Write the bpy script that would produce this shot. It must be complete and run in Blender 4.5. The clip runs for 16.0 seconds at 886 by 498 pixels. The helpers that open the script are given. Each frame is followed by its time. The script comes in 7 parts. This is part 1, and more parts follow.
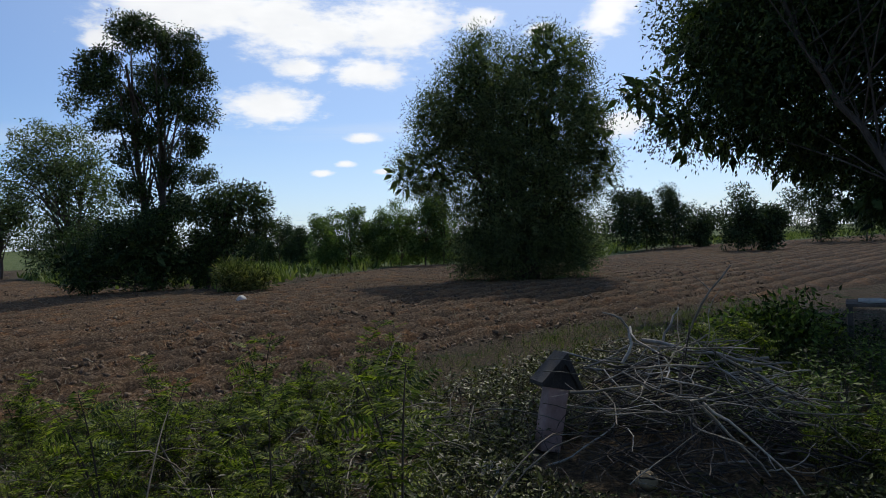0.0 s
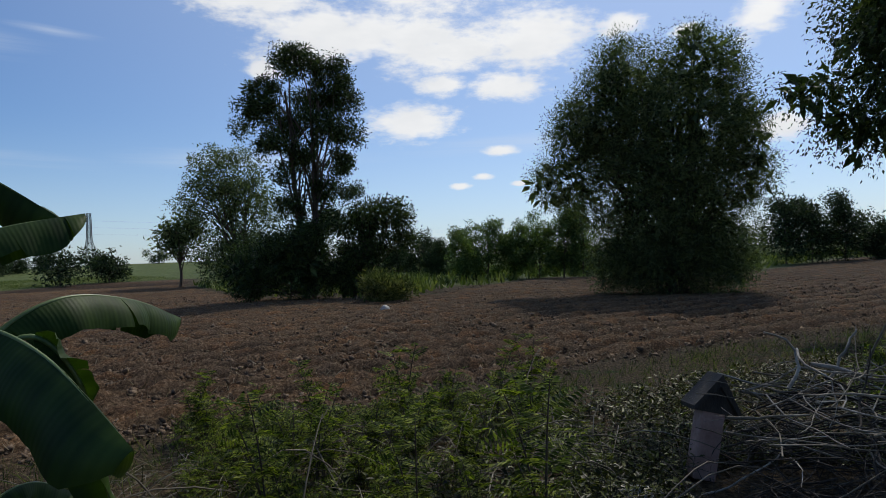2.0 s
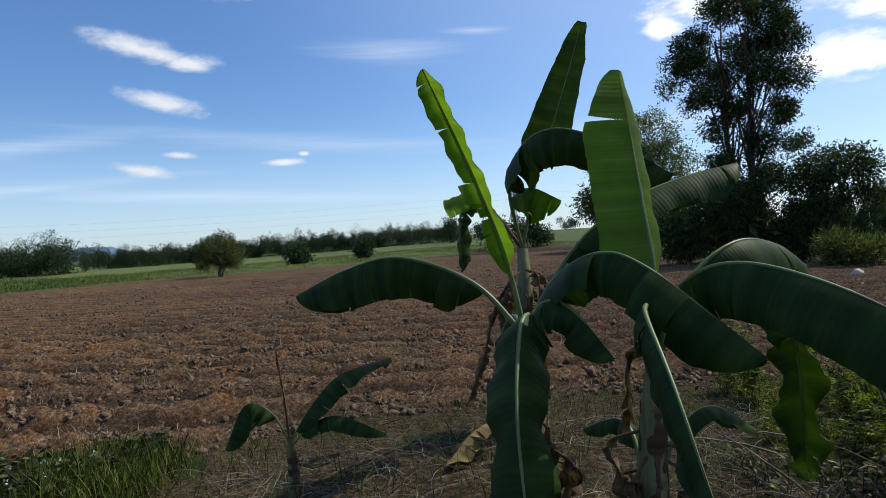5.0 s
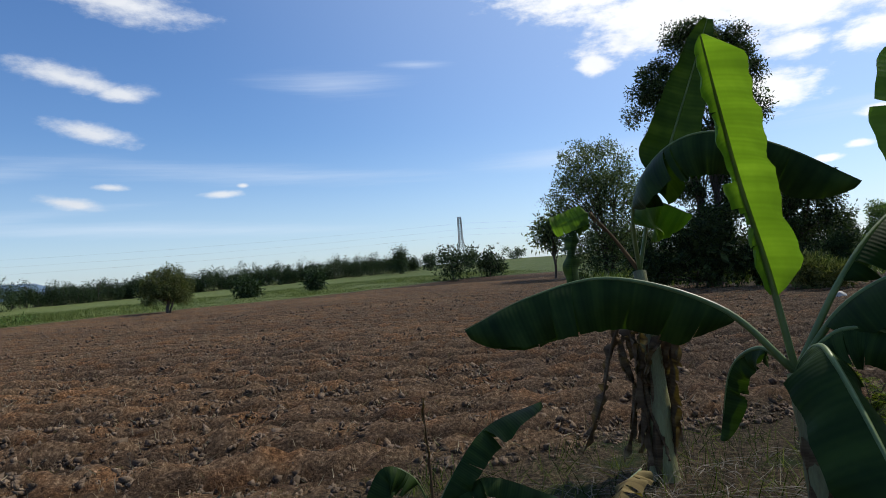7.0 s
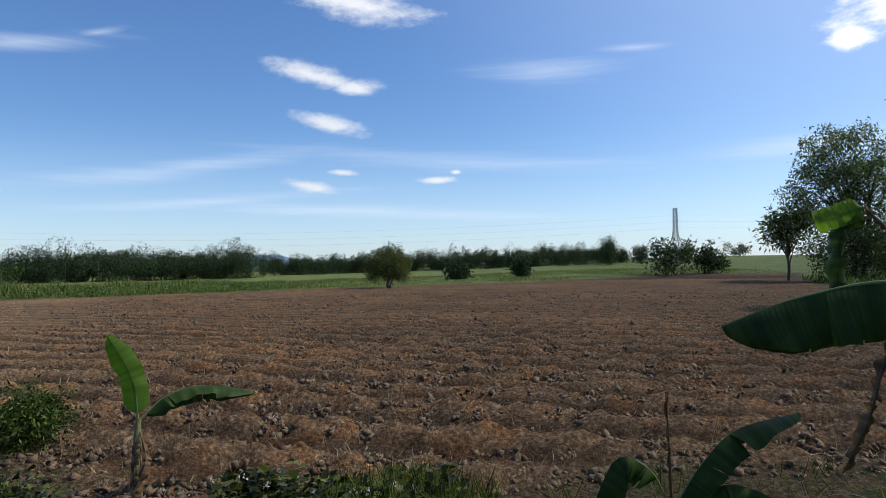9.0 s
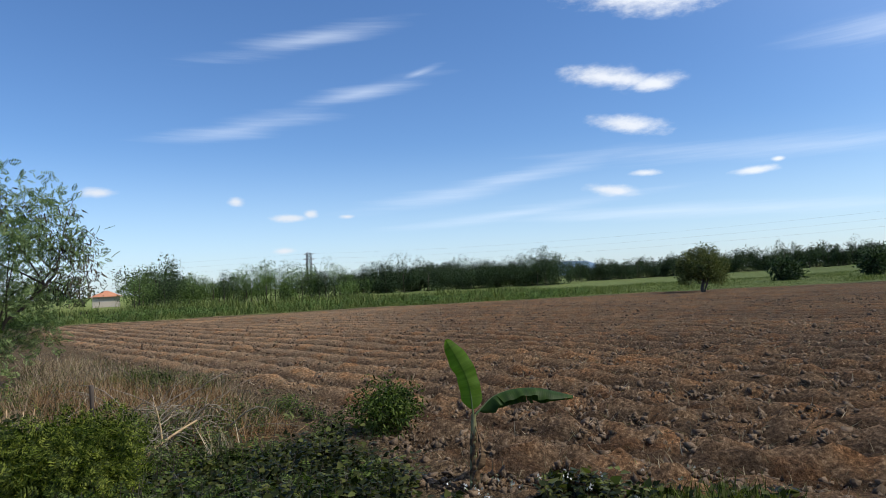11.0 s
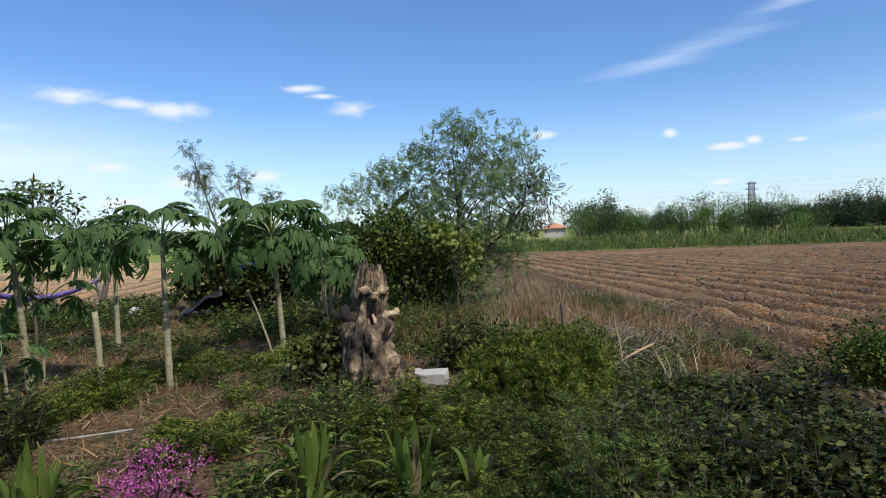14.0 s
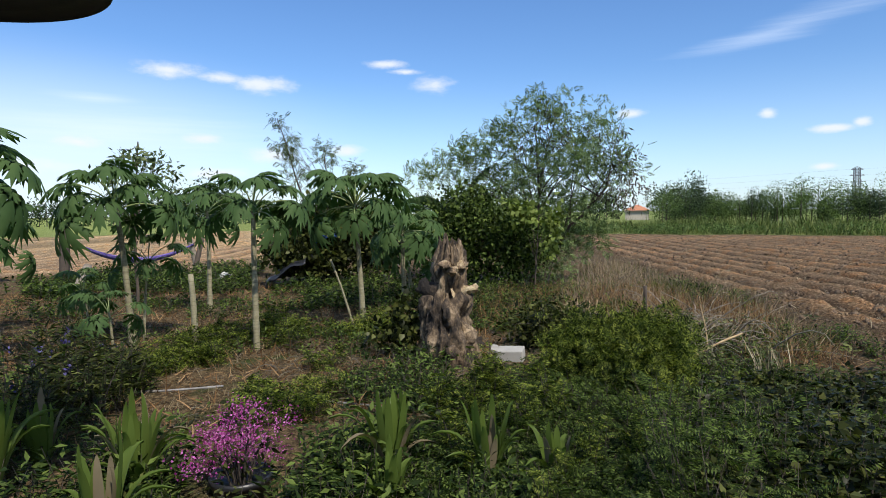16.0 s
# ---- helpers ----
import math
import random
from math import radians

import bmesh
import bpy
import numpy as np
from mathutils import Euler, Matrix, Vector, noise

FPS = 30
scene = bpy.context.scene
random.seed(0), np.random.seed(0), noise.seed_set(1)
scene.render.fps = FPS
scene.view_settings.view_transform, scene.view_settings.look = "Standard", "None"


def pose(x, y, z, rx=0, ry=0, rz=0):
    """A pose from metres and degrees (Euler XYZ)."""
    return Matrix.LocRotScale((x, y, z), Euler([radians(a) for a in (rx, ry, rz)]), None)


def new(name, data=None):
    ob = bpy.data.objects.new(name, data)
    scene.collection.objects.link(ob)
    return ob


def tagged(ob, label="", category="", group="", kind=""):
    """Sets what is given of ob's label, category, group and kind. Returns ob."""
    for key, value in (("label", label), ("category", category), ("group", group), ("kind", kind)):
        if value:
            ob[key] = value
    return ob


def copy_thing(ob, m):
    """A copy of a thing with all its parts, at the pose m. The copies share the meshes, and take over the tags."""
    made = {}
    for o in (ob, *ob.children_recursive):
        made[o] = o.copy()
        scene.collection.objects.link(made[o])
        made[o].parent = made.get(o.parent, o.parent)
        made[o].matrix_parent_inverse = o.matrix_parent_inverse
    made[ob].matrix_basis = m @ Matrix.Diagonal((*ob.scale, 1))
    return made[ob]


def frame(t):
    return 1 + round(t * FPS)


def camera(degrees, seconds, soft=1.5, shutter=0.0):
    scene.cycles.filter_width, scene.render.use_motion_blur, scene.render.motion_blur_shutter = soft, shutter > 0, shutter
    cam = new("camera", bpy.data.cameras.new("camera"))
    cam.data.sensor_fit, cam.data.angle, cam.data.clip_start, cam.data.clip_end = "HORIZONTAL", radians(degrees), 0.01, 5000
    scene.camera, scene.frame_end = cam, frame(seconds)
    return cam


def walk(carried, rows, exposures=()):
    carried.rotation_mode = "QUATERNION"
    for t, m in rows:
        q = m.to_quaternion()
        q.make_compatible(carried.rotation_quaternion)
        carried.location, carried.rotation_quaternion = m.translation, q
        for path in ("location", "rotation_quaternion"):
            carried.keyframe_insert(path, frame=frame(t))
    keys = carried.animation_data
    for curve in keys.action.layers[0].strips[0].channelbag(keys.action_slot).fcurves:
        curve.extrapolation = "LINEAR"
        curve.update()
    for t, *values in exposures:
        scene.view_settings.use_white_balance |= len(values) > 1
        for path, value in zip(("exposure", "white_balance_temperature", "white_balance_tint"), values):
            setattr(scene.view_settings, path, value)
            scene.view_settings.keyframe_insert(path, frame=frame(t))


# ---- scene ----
cam = camera(70.4, 16.0, soft=0.8)
# seconds, place, turn
PATH = [
    (0.0, 0.000, 0.000, 1.648, 89.20, 2.32, 0.51),
    (0.5, 0.015, -0.005, 1.661, 91.96, 0.47, 0.34),
    (1.0, 0.024, 0.027, 1.663, 93.12, 1.96, 2.97),
    (1.5, 0.011, 0.031, 1.667, 92.53, 1.86, 5.59),
    (2.0, -0.029, -0.010, 1.662, 90.76, 2.26, 12.99),
    (2.5, -0.101, -0.075, 1.654, 90.14, 2.09, 23.30),
    (3.0, -0.130, -0.183, 1.663, 88.51, 1.19, 24.52),
    (3.5, -0.221, -0.310, 1.656, 88.08, 2.14, 26.46),
    (4.0, -0.448, -0.467, 1.646, 88.86, 4.26, 38.53),
    (4.5, -0.733, -0.571, 1.625, 88.66, 4.15, 43.70),
    (5.0, -1.040, -0.741, 1.626, 89.33, 3.39, 48.45),
    (5.2, -1.221, -0.838, 1.642, 87.87, 5.79, 47.30),
    (7.3, -2.492, -1.172, 1.653, 93.78, 2.27, 41.91),
    (7.5, -2.499, -1.182, 1.659, 95.02, 0.00, 41.98),
    (8.0, -2.490, -1.301, 1.661, 93.38, 0.20, 44.91),
    (8.5, -2.498, -1.350, 1.668, 93.53, 1.46, 54.90),
    (9.0, -2.523, -1.372, 1.644, 91.54, 0.87, 61.75),
    (9.2, -2.513, -1.354, 1.650, 91.47, 1.39, 63.35),
    (11.3, -2.375, -1.472, 1.671, 92.20, 2.42, 91.65),
    (11.5, -2.353, -1.493, 1.663, 91.52, 2.22, 92.90),
    (12.0, -2.347, -1.524, 1.654, 90.76, 2.25, 100.71),
    (12.5, -2.354, -1.561, 1.651, 90.97, 2.73, 107.74),
    (13.0, -2.333, -1.591, 1.637, 89.77, 3.37, 117.48),
    (13.5, -2.349, -1.623, 1.640, 88.86, 2.76, 123.66),
    (14.0, -2.323, -1.633, 1.639, 88.59, 2.52, 127.28),
    (14.5, -2.311, -1.647, 1.624, 88.21, 1.78, 130.75),
    (15.0, -2.299, -1.659, 1.633, 87.65, 1.55, 134.82),
    (15.5, -2.272, -1.653, 1.643, 87.20, 0.94, 138.25),
    (16.0, -2.307, -1.679, 1.622, 86.73, 0.65, 134.31),
]
walk(cam, [(t, pose(x, y, z, rx, ry, rz)) for t, x, y, z, rx, ry, rz in PATH],
     exposures=[(0.0, -0.38), (0.7, -0.48), (1.5, -0.65), (2.5, -0.35), (3.5, -0.15), (4.5, -0.2), (5.0, -0.12), (7.5, -0.3), (8.0, -0.45), (9.0, -0.08), (11.5, 0.0), (13.0, 0.08), (16.0, 0.15)])

# ---- sky and sun ----
SUN_AZ, SUN_EL = -15.0, 50.0    # degrees to the left of +y, and above the horizon


def build_world():
    world = bpy.data.worlds.new("sky")
    scene.world = world
    world.use_nodes = True
    nt = world.node_tree
    nt.nodes.clear()
    N, link = nt.nodes.new, nt.links.new

    def math_node(op, a, b=None, c=None):
        n = N("ShaderNodeMath")
        n.operation = op
        for k, v in enumerate((a, b, c)):
            if v is None:
                continue
            if isinstance(v, (int, float)):
                n.inputs[k].default_value = v
            else:
                link(v, n.inputs[k])
        return n.outputs[0]

    sky = N("ShaderNodeTexSky")
    sky.sky_type = "NISHITA"
    sky.sun_disc = False
    sky.sun_elevation = radians(SUN_EL)
    sky.sun_rotation = radians(-SUN_AZ)
    sky.altitude, sky.air_density, sky.dust_density, sky.ozone_density = 100.0, 1.0, 0.5, 2.4
    coord = N("ShaderNodeTexCoord")
    sep = N("ShaderNodeSeparateXYZ")
    link(coord.outputs["Generated"], sep.inputs[0])
    az = math_node("MULTIPLY", math_node("ARCTAN2", math_node("MULTIPLY", sep.outputs[0], -1.0), sep.outputs[1]), 57.29578)
    el = math_node("MULTIPLY", math_node("ARCSINE", sep.outputs[2]), 57.29578)
    comb = N("ShaderNodeCombineXYZ")
    link(az, comb.inputs[0])
    link(el, comb.inputs[1])

    def noise_at(scale_x, scale_y, detail, shift=0.0):
        m = N("ShaderNodeVectorMath")
        m.operation = "MULTIPLY_ADD"
        link(comb.outputs[0], m.inputs[0])
        m.inputs[1].default_value = (scale_x, scale_y, 1)
        m.inputs[2].default_value = (shift, shift, shift)
        n = N("ShaderNodeTexNoise")
        link(m.outputs[0], n.inputs["Vector"])
        n.inputs["Scale"].default_value = 1.0
        n.inputs["Detail"].default_value = detail
        n.inputs["Roughness"].default_value = 0.62
        return n.outputs["Fac"]

    # clouds: place to the left, height, half width, half height, in degrees, and fall towards the left
    heap = [(15.3, 12.2, 5.4, 2.2, 0), (20.5, 19.5, 10.0, 2.7, 0.2), (11.1, 18.3, 9.0, 2.5, 0.12), (4.0, 19.0, 6.5, 3.6, 0),
            (6.7, 15.0, 4.6, 1.6, -0.05), (-14.9, 18.5, 3.4, 2.5, 0.3), (-15.5, 9.5, 3.0, 1.6, 0.1), (-3.7, 19.1, 2.8, 1.3, 0),
            (28.2, 16.6, 2.0, 1.1, 0), (7.3, 9.4, 2.0, 0.6, 0), (11.1, 6.4, 1.4, 0.4, 0), (9.0, 7.2, 1.2, 0.4, 0), (5.8, 6.4, 1.0, 0.3, 0),
            (-9.0, 17.9, 1.6, 0.8, 0), (29.5, 22.6, 9.0, 2.9, -0.12), (23.5, 20.3, 7.5, 2.5, 0), (15.0, 19.5, 7.0, 3.0, 0), (14.0, 23.5, 9.0, 3.5, 0), (2.0, 25.0, 8.0, 3.5, 0), (12.4, 15.4, 3.0, 1.3, 0)]
    puffs = [(69.5, 22.8, 8.0, 1.7, -0.12), (73.0, 16.8, 5.0, 1.15, -0.2), (69.6, 15.9, 2.8, 0.9, 0.02), (71.7, 12.8, 4.0, 1.0, -0.2), (73.4, 7.2, 2.9, 0.62, -0.16),
             (62.2, 7.8, 1.9, 0.4, 0.02), (60.4, 8.5, 0.6, 0.25, 0), (70.8, 8.5, 1.5, 0.35, -0.05), (43.8, 26.6, 2.0, 1.2, 0),
             (135.1, 11.4, 2.3, 0.95, 0), (139.2, 13.1, 2.4, 0.5, 0), (137.6, 12.5, 1.9, 0.35, 0), (117.7, 8.3, 1.5, 0.55, 0), (107.1, 7.7, 0.9, 0.55, 0)]
    puffs += [(102.6, 6.2, 2.0, 0.42, 0), (100.8, 6.5, 0.8, 0.55, 0), (97.6, 6.2, 0.8, 0.25, 0), (103.2, 3.3, 1.2, 0.35, 0), (157.5, 11.9, 3.4, 0.8, -0.03), (150.0, 11.1, 3.3, 0.95, 0.03), (153.6, 11.5, 2.6, 0.6, 0),
             (164.3, 5.9, 2.2, 0.6, 0), (155.0, 6.5, 1.9, 0.5, 0), (149.3, 5.2, 3.0, 0.9, 0), (143.0, 5.6, 2.0, 0.7, 0), (170.0, 4.0, 6.0, 1.0, 0), (154.0, 3.6, 3.0, 0.6, 0), (40.0, 46.0, 16.0, 7.0, 0), (-40.0, 38.0, 18.0, 8.0, 0), (-170.0, 40.0, 14.0, 6.0, 0)]
    veil = [(96.0, 17.0, 9.5, 1.1, 0.21), (90.5, 18.6, 3.0, 0.5, 0.3), (84.0, 8.6, 16.0, 1.2, 0.15), (82.0, 5.8, 16.0, 0.8, 0.09), (58.0, 9.3, 24.0, 1.2, -0.05),
            (66.0, 4.9, 26.0, 0.9, -0.04), (106.0, 14.0, 9.0, 1.1, 0.15), (30.0, 9.0, 14.0, 1.4, 0.0), (162.0, 7.0, 16.0, 2.6, 0.0), (163.0, 9.3, 4.5, 0.6, -0.03),
            (132.6, 21.3, 5.0, 1.0, 0.1), (44.5, 18.3, 4.0, 0.5, -0.06), (5.0, 10.0, 14.0, 1.4, 0.0), (52.0, 17.0, 9.0, 1.6, -0.05), (100.0, 21.5, 12.0, 1.2, 0.2)]

    def field(spots):
        best = None
        for a, e, w, h, slant in spots:
            da = math_node("SUBTRACT", az, a)
            de = math_node("MULTIPLY_ADD", da, -slant * -1.0, math_node("SUBTRACT", el, e))
            x2 = math_node("POWER", math_node("ABSOLUTE", math_node("DIVIDE", da, w)), 2.0)
            y2 = math_node("POWER", math_node("ABSOLUTE", math_node("DIVIDE", de, h)), 2.0)
            v = math_node("SUBTRACT", 1.0, math_node("SQRT", math_node("ADD", x2, y2)))
            best = v if best is None else math_node("MAXIMUM", best, v)
        return best

    fine = noise_at(0.5, 1.1, 9.0)
    broad = noise_at(0.12, 0.3, 4.0, 7.0)
    rough = math_node("ADD", math_node("MULTIPLY", math_node("SUBTRACT", fine, 0.5), 1.25), math_node("MULTIPLY", math_node("SUBTRACT", broad, 0.5), 0.7))

    def ramp(value, lo, hi, top):
        n = N("ShaderNodeMapRange")
        n.interpolation_type = "SMOOTHSTEP"
        link(value, n.inputs["Value"])
        n.inputs["From Min"].default_value, n.inputs["From Max"].default_value = lo, hi
        n.inputs["To Min"].default_value, n.inputs["To Max"].default_value = 0.0, top
        return n.outputs["Result"]

    clouds = math_node("MAXIMUM", ramp(math_node("ADD", field(heap), rough), 0.0, 0.68, 0.95), ramp(math_node("ADD", field(puffs), rough), -0.05, 0.95, 0.88))
    streak = noise_at(0.05, 0.9, 6.0, 3.0)
    veils = ramp(math_node("ADD", field(veil), math_node("MULTIPLY", math_node("SUBTRACT", streak, 0.5), 1.6)), 0.0, 1.6, 0.48)
    low = ramp(el, 13.0, -1.0, 0.34)       # thin haze towards the horizon

    def mix(fac, a, b):
        n = N("ShaderNodeMix")
        n.data_type = "RGBA"
        link(fac, n.inputs[0])
        for k, v in ((6, a), (7, b)):
            if isinstance(v, tuple):
                n.inputs[k].default_value = v
            else:
                link(v, n.inputs[k])
        return n.outputs[2]

    # whiter towards the sun
    sun = Vector((-math.sin(radians(SUN_AZ)) * math.cos(radians(SUN_EL)), math.cos(radians(SUN_AZ)) * math.cos(radians(SUN_EL)), math.sin(radians(SUN_EL))))
    dot = N("ShaderNodeVectorMath")
    dot.operation = "DOT_PRODUCT"
    link(coord.outputs["Generated"], dot.inputs[0])
    dot.inputs[1].default_value = sun
    shine = ramp(dot.outputs["Value"], -0.2, 1.0, 1.0)
    hue = N("ShaderNodeHueSaturation")
    hue.inputs["Saturation"].default_value = 1.12
    hue.inputs["Value"].default_value = 1.0
    link(sky.outputs[0], hue.inputs["Color"])
    tint = N("ShaderNodeMix")
    tint.data_type, tint.blend_type = "RGBA", "MULTIPLY"
    tint.inputs[0].default_value = 1.0
    link(hue.outputs[0], tint.inputs[6])
    tint.inputs[7].default_value = (0.86, 1.0, 1.2, 1)
    col = mix(low, tint.outputs[2], (6.6, 8.0, 10.0, 1))
    glow = ramp(dot.outputs["Value"], 0.3, 1.05, 0.42)
    col = mix(glow, col, (7.8, 9.1, 11.2, 1))
    white = mix(shine, (6.8, 7.1, 7.6, 1), (11.0, 11.0, 10.9, 1))
    col = mix(veils, col, (7.4, 8.2, 9.4, 1))
    mist = ramp(field([(168.0, 5.0, 32.0, 10.0, 0)]), 0.0, 1.0, 0.55)
    col = mix(mist, col, (6.6, 7.4, 8.4, 1))
    shade = ramp(broad, 0.35, 0.7, 0.22)
    white = mix(shade, white, (6.0, 6.5, 7.2, 1))
    col = mix(clouds, col, white)
    bg = N("ShaderNodeBackground")
    link(col, bg.inputs["Color"])
    bg.inputs["Strength"].default_value = 0.125
    out = N("ShaderNodeOutputWorld")
    link(bg.outputs[0], out.inputs[0])


build_world()
lamp = bpy.data.lights.new("sun", "SUN")
lamp.energy, lamp.angle, lamp.color = 4.3, radians(0.55), (1.0, 0.93, 0.81)
sun_ob = new("sun", lamp)
sun_ob.rotation_euler = Euler((radians(90 - SUN_EL), 0, radians(SUN_AZ + 180)))

# ---- materials ----
def base_mat(name):
    m = bpy.data.materials.new(name)
    m.use_nodes = True
    nt = m.node_tree
    nt.nodes.clear()
    return m, nt, nt.nodes.new, nt.links.new


def ramp_node(nt, fac, stops):
    r = nt.nodes.new("ShaderNodeValToRGB")
    els = r.color_ramp.elements
    while len(els) < len(stops):
        els.new(0.5)
    for e, (p, c) in zip(els, stops):
        e.position, e.color = p, (*c, 1)
    nt.links.new(fac, r.inputs[0])
    return r.outputs[0]


def noise_node(nt, scale, detail=4.0, rough=0.55, stretch=None, space="Object"):
    co = nt.nodes.new("ShaderNodeTexCoord")
    n = nt.nodes.new("ShaderNodeTexNoise")
    n.inputs["Scale"].default_value, n.inputs["Detail"].default_value, n.inputs["Roughness"].default_value = scale, detail, rough
    src = co.outputs[space]
    if stretch:
        mp = nt.nodes.new("ShaderNodeMapping")
        mp.inputs["Scale"].default_value = stretch
        nt.links.new(src, mp.inputs[0])
        src = mp.outputs[0]
    nt.links.new(src, n.inputs["Vector"])
    return n.outputs["Fac"]


def mix_col(nt, fac, a, b, blend="MIX"):
    n = nt.nodes.new("ShaderNodeMix")
    n.data_type, n.blend_type = "RGBA", blend
    for k, v in ((0, fac), (6, a), (7, b)):
        if isinstance(v, (int, float)):
            n.inputs[k].default_value = v
        elif isinstance(v, tuple):
            n.inputs[k].default_value = (*v, 1)
        else:
            nt.links.new(v, n.inputs[k])
    return n.outputs[2]


def leaf_mat(name, dark, mid, light, gloss=0.5, thin=0.35, glow=1.25, spots=None):
    """Foliage: colour differs from leaf to leaf and in patches; part of the light passes through."""
    m, nt, N, link = base_mat(name)
    geo = N("ShaderNodeNewGeometry")
    patch = noise_node(nt, 1.3, 3.0)
    add = N("ShaderNodeMath")
    add.operation = "MULTIPLY_ADD"
    link(geo.outputs["Random Per Island"], add.inputs[0])
    add.inputs[1].default_value = 0.6
    sc = N("ShaderNodeMath")
    sc.operation = "MULTIPLY"
    link(patch, sc.inputs[0])
    sc.inputs[1].default_value = 0.45
    link(sc.outputs[0], add.inputs[2])
    stops = [(0.2, tuple(c * 0.28 for c in dark)), (0.5, tuple(c * 0.48 for c in mid)), (0.8, tuple(c * 0.85 for c in light))]
    if spots:
        stops.append((0.93, spots))
    col = ramp_node(nt, add.outputs[0], stops)
    p = N("ShaderNodeBsdfPrincipled")
    link(col, p.inputs["Base Color"])
    p.inputs["Roughness"].default_value = gloss
    p.inputs["Specular IOR Level"].default_value = 0.1
    tr = N("ShaderNodeBsdfTranslucent")
    bright = mix_col(nt, 1.0, col, (glow, glow * 1.15, glow * 0.45), "MULTIPLY")
    link(bright, tr.inputs["Color"])
    mx = N("ShaderNodeMixShader")
    mx.inputs[0].default_value = thin
    link(p.outputs[0], mx.inputs[1])
    link(tr.outputs[0], mx.inputs[2])
    out = N("ShaderNodeOutputMaterial")
    link(mx.outputs[0], out.inputs[0])
    return m


def rough_mat(name, stops, scale=6.0, gloss=0.85, bump=0.3, bump_scale=40.0, stretch=None, metal=0.0, patch=1.0):
    """Bark, wood, plaster, plastic: two scales of colour noise and a fine relief."""
    m, nt, N, link = base_mat(name)
    a = noise_node(nt, scale, 6.0, 0.6, stretch)
    b = noise_node(nt, bump_scale, 4.0, 0.6, stretch)
    info = N("ShaderNodeObjectInfo")
    mxv = N("ShaderNodeMath")
    mxv.operation = "MULTIPLY_ADD"
    link(a, mxv.inputs[0])
    mxv.inputs[1].default_value = 0.75 * patch
    sm = N("ShaderNodeMath")
    sm.operation = "MULTIPLY_ADD"
    link(b, sm.inputs[0])
    sm.inputs[1].default_value = 0.25
    rs = N("ShaderNodeMath")
    rs.operation = "MULTIPLY_ADD"
    link(info.outputs["Random"], rs.inputs[0])
    rs.inputs[1].default_value, rs.inputs[2].default_value = 0.16, -0.08
    link(rs.outputs[0], sm.inputs[2])
    link(sm.outputs[0], mxv.inputs[2])
    col = ramp_node(nt, mxv.outputs[0], stops)
    p = N("ShaderNodeBsdfPrincipled")
    link(col, p.inputs["Base Color"])
    p.inputs["Roughness"].default_value = gloss
    p.inputs["Metallic"].default_value = metal
    bp = N("ShaderNodeBump")
    bp.inputs["Strength"].default_value = bump
    bp.inputs["Distance"].default_value = 0.02
    link(b, bp.inputs["Height"])
    link(bp.outputs[0], p.inputs["Normal"])
    out = N("ShaderNodeOutputMaterial")
    link(p.outputs[0], out.inputs[0])
    return m


